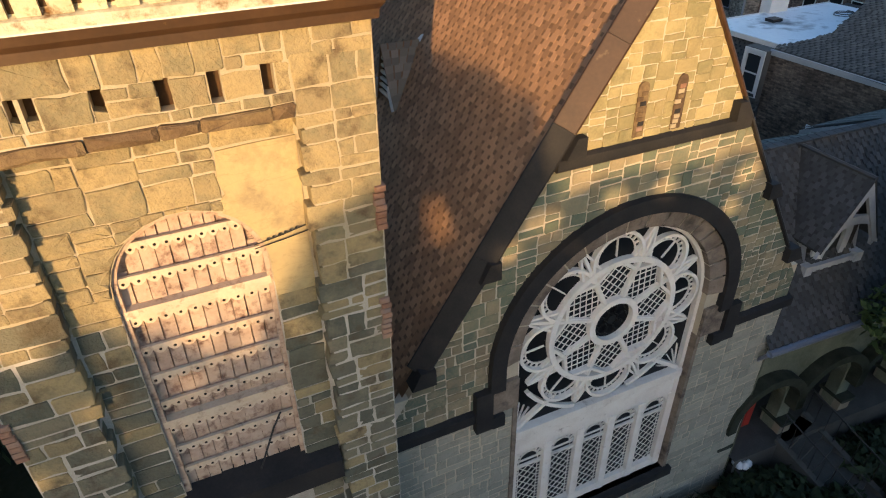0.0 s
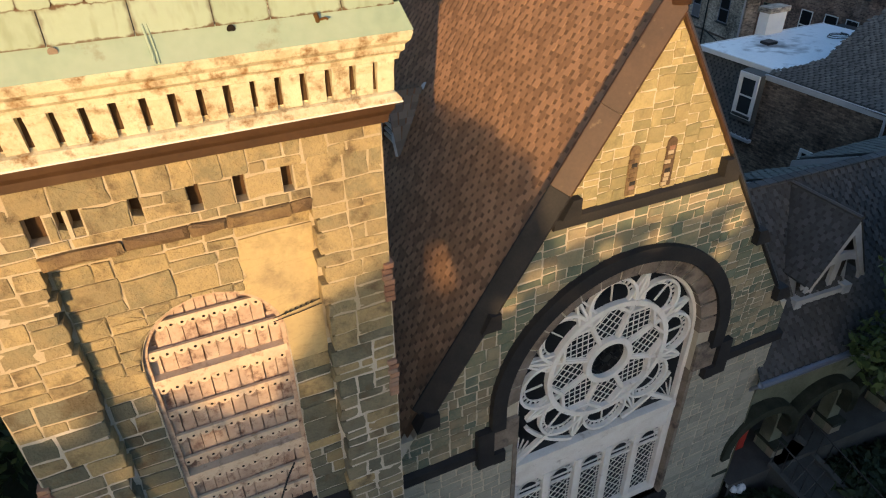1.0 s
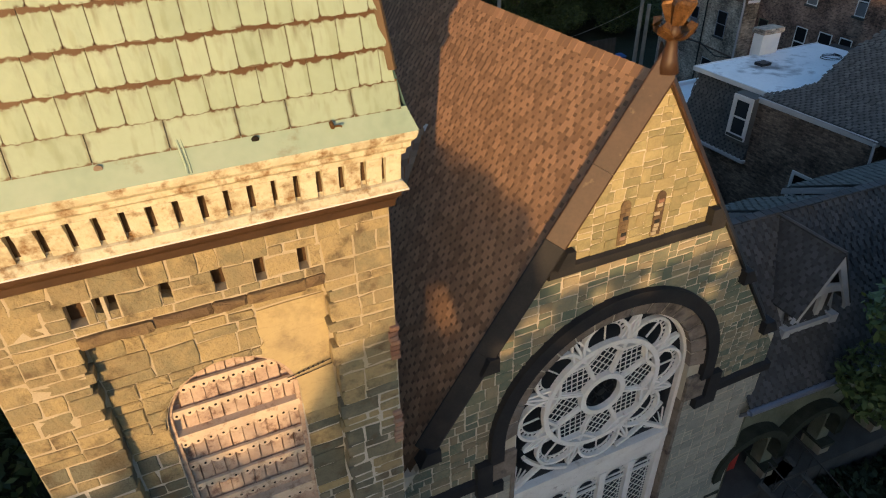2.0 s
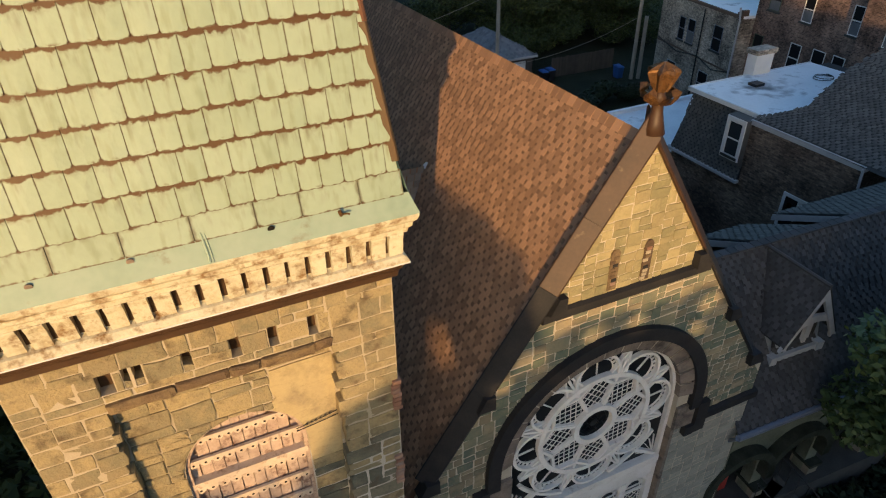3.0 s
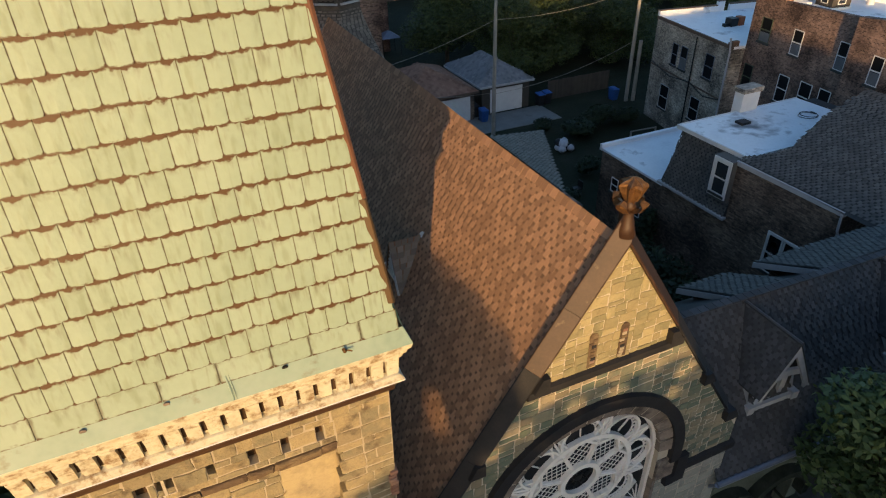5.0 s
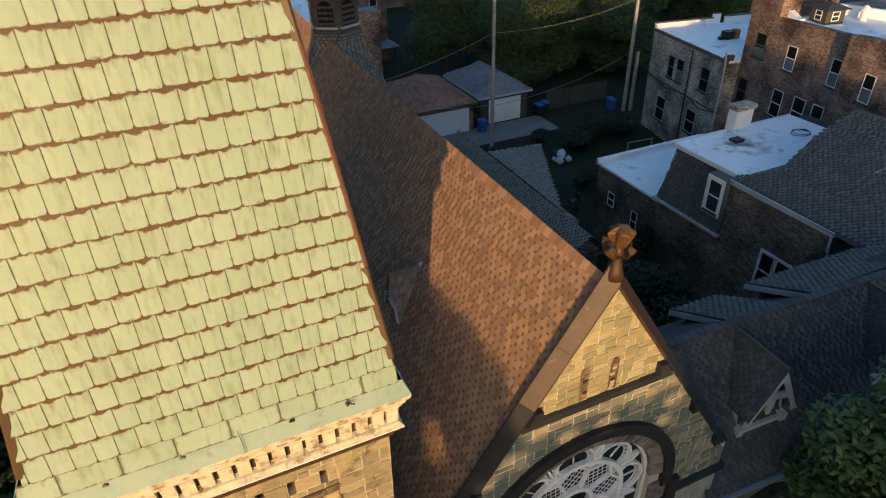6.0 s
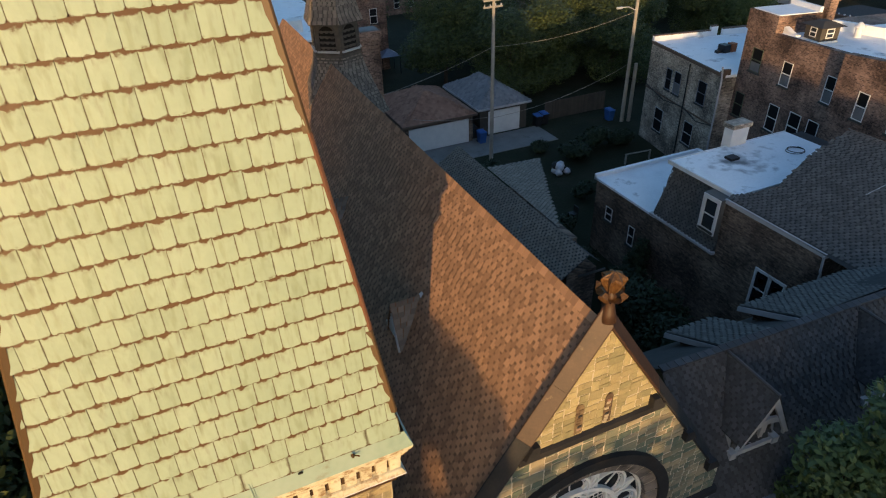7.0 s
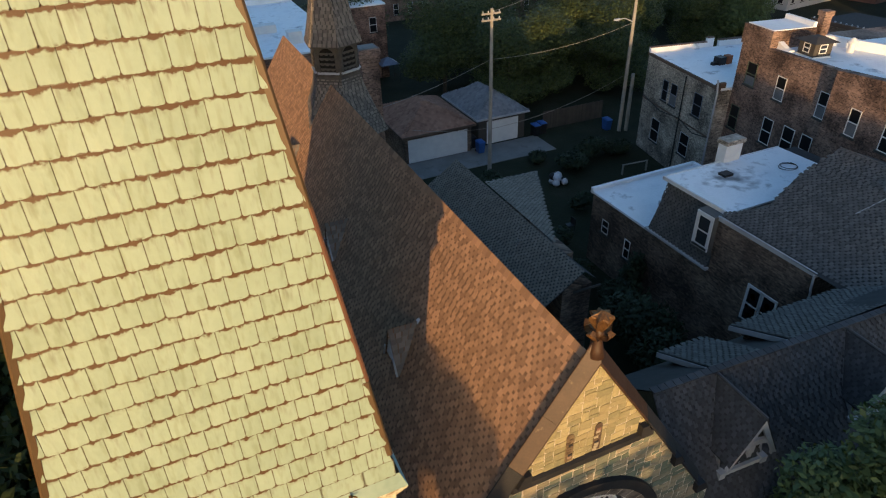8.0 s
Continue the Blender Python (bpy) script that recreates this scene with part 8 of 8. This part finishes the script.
def far_house(x, y, w, d, h, wall, roof, label, flat=True, turn=0, sills=()):
    hs = thing("distant_house", (x, y, 0), label, "house", "distant houses")
    R = pose(x, y, 0, 0, 0, turn)
    part("wall", Mesh().box(-w / 2, w / 2, -d / 2, d / 2, 0, h, R), wall, hs)
    if flat:
        part("roof", Mesh().box(-w / 2 - 0.1, w / 2 + 0.1, -d / 2 - 0.1, d / 2 + 0.1, h, h + 0.15, R), roof, hs)
        part("parapet", Mesh().box(-w / 2 - 0.1, w / 2 + 0.1, d / 2 - 0.2, d / 2 + 0.1, h, h + 0.7, R).box(-w / 2 - 0.1, -w / 2 + 0.2, -d / 2, d / 2, h, h + 0.5, R), roof, hs)
    else:
        e = 0.4
        part("roof", Mesh().add([R @ Vector(p) for p in ((-w / 2 - e, -d / 2 - e, h), (w / 2 + e, -d / 2 - e, h), (w / 2 + e, d / 2 + e, h), (-w / 2 - e, d / 2 + e, h), (-w / 2 - e, 0, h + d * 0.35), (w / 2 + e, 0, h + d * 0.35))], [(0, 1, 5, 4), (2, 3, 4, 5), (0, 4, 3), (1, 2, 5)]), roof, hs)
    sills = sills or [0.9 + 3 * k for k in range(max(1, int(h / 3)))]
    for face, span in (("s", w), ("w", d)):
        nw = max(2, int(span / 2.4))
        for i in range(nw):
            for b0 in sills:
                c = -span / 2 + span * (i + 0.5) / nw
                f_ = (lambda a, b, q, R=R: tuple(R @ Vector((a, -d / 2 - q, b)))) if face == "s" else (lambda a, b, q, R=R: tuple(R @ Vector((-w / 2 - q, -a, b))))
                sash(hs, f_, c - 0.42, c + 0.42, b0, b0 + 1.6, arch=False)
    return hs


far_house(0, 56, 16, 22, 8.2, "w_red", "white_roof", "brick house with a white flat roof behind the church")
units = thing("roof_units", (0, 52, 8.3), "white boxed units on the flat roof", "roof units", "units on the far roof")
for ux, uy, uw, uh in ((-2.5, 50, 1.6, 0.9), (1.5, 53, 2.2, 0.7), (3.8, 48, 1.2, 1.0), (-4.5, 57, 2.4, 1.1)):
    part("unit", Mesh().box(ux, ux + uw, uy, uy + 1.2, 8.33, 8.33 + uh), "white_paint", units)
far_house(14.0, 66, 6, 10, 8.0, "w_red", "white_roof", "brick house with a white flat roof and sash windows", sills=(1.6, 5.2))
far_house(50, 84, 12, 9, 6.0, "w_dark", "shingle_b", "dark house with a shingle roof", False, 8)
far_house(66, 86, 10, 9, 6.5, "w_red", "shingle_b", "brick house with a shingle roof", False, -5)
far_house(86, 67, 12, 10, 7.5, "fascia", "shingle_b", "pale boarded house with a dark shingle roof", False, 8)
far_house(99, 63, 9, 10, 7.5, "brick_red", "shingle_b", "red-painted house with a shingle roof", False, 8)
# low dark garage row, its parapet set with round pale caps
row = thing("garage_row", (70, 40, 0), "low dark garage row with round caps along its parapet", "garage")
part("wall", Mesh().box(66.2, 74, 30, 46, 0, 3.3), "w_dark", row)
part("roof", Mesh().box(66.5, 73.8, 30.2, 45.8, 3.3, 3.36), "under_grey", row, "dark felt roof")
part("parapet", Mesh().box(66.0, 66.4, 30, 46, 3.2, 3.62), "brick_dark", row)
for k in range(22):
    part("cap", Mesh().lathe([(0.1, 3.62), (0.12, 3.7), (0.08, 3.78), (0.02, 3.8)], (66.2, 45.7 - 0.7 * k), 8), "fascia", row)
# wooden house with an open back porch
porch = thing("porch_house", (59, 72, 0), "dark wooden house with an open back porch and grey roof", "house", "distant houses")
part("wall", Mesh().box(54, 65, 70.5, 79, 0, 5.6), "fence", porch)
part("roof", Mesh().add([(53.4, 69.6, 5.5), (65.6, 69.6, 5.5), (65.6, 79.8, 5.5), (53.4, 79.8, 5.5), (55.5, 74.7, 8.2), (63.5, 74.7, 8.2)], [(0, 1, 5, 4), (1, 2, 5), (2, 3, 4, 5), (3, 0, 4), (3, 2, 1, 0)]), "shingle_lt", porch, "grey hip roof")
for zf in (0.3, 2.9):
    deck = part("deck", Mesh().box(54.5, 63, 68.0, 70.5, zf - 0.12, zf), "wood_pole", porch, "weathered porch deck")
    part("rail", Mesh().box(54.5, 63, 68.0, 68.08, zf + 0.9, zf + 1.0), "wood_pole", deck)
    for k in range(26):
        part("baluster", Mesh().box(54.6 + 0.33 * k, 54.68 + 0.33 * k, 68.02, 68.06, zf, zf + 0.9), "wood_pole", deck)
for k in range(5):
    part("post", Mesh().box(54.5 + 2.08 * k, 54.65 + 2.08 * k, 68.0, 68.15, 0, 5.2), "wood_pole", porch)
part("porch_roof", Mesh().add([(54.1, 67.6, 5.1), (63.4, 67.6, 5.1), (63.4, 70.6, 5.6), (54.1, 70.6, 5.6)], [(0, 1, 2, 3)]).box(54.1, 63.4, 67.6, 67.68, 4.95, 5.1), "shingle_lt", porch, "grey porch roof")
for c in (56.0, 59.0, 61.5):
    for b0 in (0.9, 3.5):
        sash(porch, lambda a, b, d: (a, 70.5 - d, b), c - 0.45, c + 0.45, b0, b0 + 1.5, arch=False)
# blue canopy in the yard behind the church
tent = thing("garden_canopy", (16.4, 60, 0), "small faded blue cloth canopy on thin posts", "canopy")
part("cloth", Mesh().add([(15.3, 58.6, 2.0), (17.5, 58.6, 2.0), (17.5, 60.8, 2.0), (15.3, 60.8, 2.0), (16.4, 59.7, 2.7)], [(0, 1, 4), (1, 2, 4), (2, 3, 4), (3, 0, 4), (3, 2, 1, 0)]), "gutter", tent)
for px_, py_ in ((15.35, 58.65), (17.45, 58.65), (17.45, 60.75), (15.35, 60.75)):
    part("post", Mesh().box(px_ - 0.03, px_ + 0.03, py_ - 0.03, py_ + 0.03, 0, 2.0), "iron", tent)
far_house(30, 92, 12, 10, 6.5, "w_red", "shingle_br", "brick house with a brown roof", False, 0)
far_house(92, 44, 12, 10, 8.5, "w_red", "white_roof", "brick house with a white flat roof", True, 10)


# ---- stones, tiles and shingles as pieces ----
def pieces(items, parent, name, limit, order, merged, label=""):
    """The pieces that the camera passes nearest become objects of their own; the rest is joined."""
    items = sorted(items, key=order)
    for mesh, mat, *_ in items[:limit]:
        part(name, mesh, mat, parent)
    rest = {}
    for mesh, mat, *_ in items[limit:]:
        rest.setdefault(mat + "_rest" if mat + "_rest" in M else mat, Mesh()).add(mesh.v, mesh.f, mesh.uv)
    for mat, m in rest.items():
        tagged(part(merged, m, mat, parent, label), kind="stuff")


pieces(tower_stones, tower_wall, "stone", 300, lambda s: -s[3], "lower_stone", "lower rubble stones")
pieces(front_stones, front_wall, "stone", 300, lambda s: -s[3], "lower_stone", "lower wall stones")
flank = Mesh()
for mesh, *_ in flank_stones:
    flank.add(mesh.v, mesh.f, mesh.uv)
tagged(part("flank_stone", flank, "stone_rest", tower_wall, "rubble stones of the tower flanks"), kind="stuff")
# brick quoins at the ragged tower corners
for a, b, n in ((XR - 0.02, 11.35, 7), (XR - 0.03, 9.85, 8), (XL + 0.02, 9.7, 7)):
    for k in range(n):
        x = a + rng.uniform(-0.015, 0.015)
        part("brick", stone_mesh(rng, [(x - 0.07, b + k * 0.075), (x + 0.045, b + k * 0.075), (x + 0.045, b + k * 0.075 + 0.064), (x - 0.07, b + k * 0.075 + 0.064)], -0.1, 0.03, at_tower, 0.005, 0.008), "brick_piece", tower_wall)
whole = [(m, "tin_p", 0, 0) for m, w in tiles if w][:300]
for m, mat, *_ in whole:
    part("tin_tile", m, mat, spire)
keep = set(id(m) for m, *_ in whole)
rest = Mesh()
for m, w in tiles:
    if id(m) not in keep:
        rest.add(m.v, m.f, m.uv)
tagged(part("upper_tin_tile", rest, "tin", spire, "pale green tin tiles"), kind="stuff")
near = [t for t in nave_tabs if t[2] < 3.2]
near.sort(key=lambda t: -t[3])
for vs, fs, x, b in near[:300]:
    part("shingle", Mesh().add(vs, fs), "shingle_p", nave_roof)
chosen = set(id(t) for t in near[:300])
m = Mesh()
for t in nave_tabs:
    if id(t) not in chosen:
        m.add(t[0], t[1])
tagged(part("lower_shingle", m, "shingle", nave_roof, "weathered shingle tabs"), kind="stuff")
m = Mesh()
for t in right_tabs:
    m.add(t[0], t[1])
tagged(part("lower_shingle", m, "shingle", nave_roof, "weathered shingle tabs"), kind="stuff")
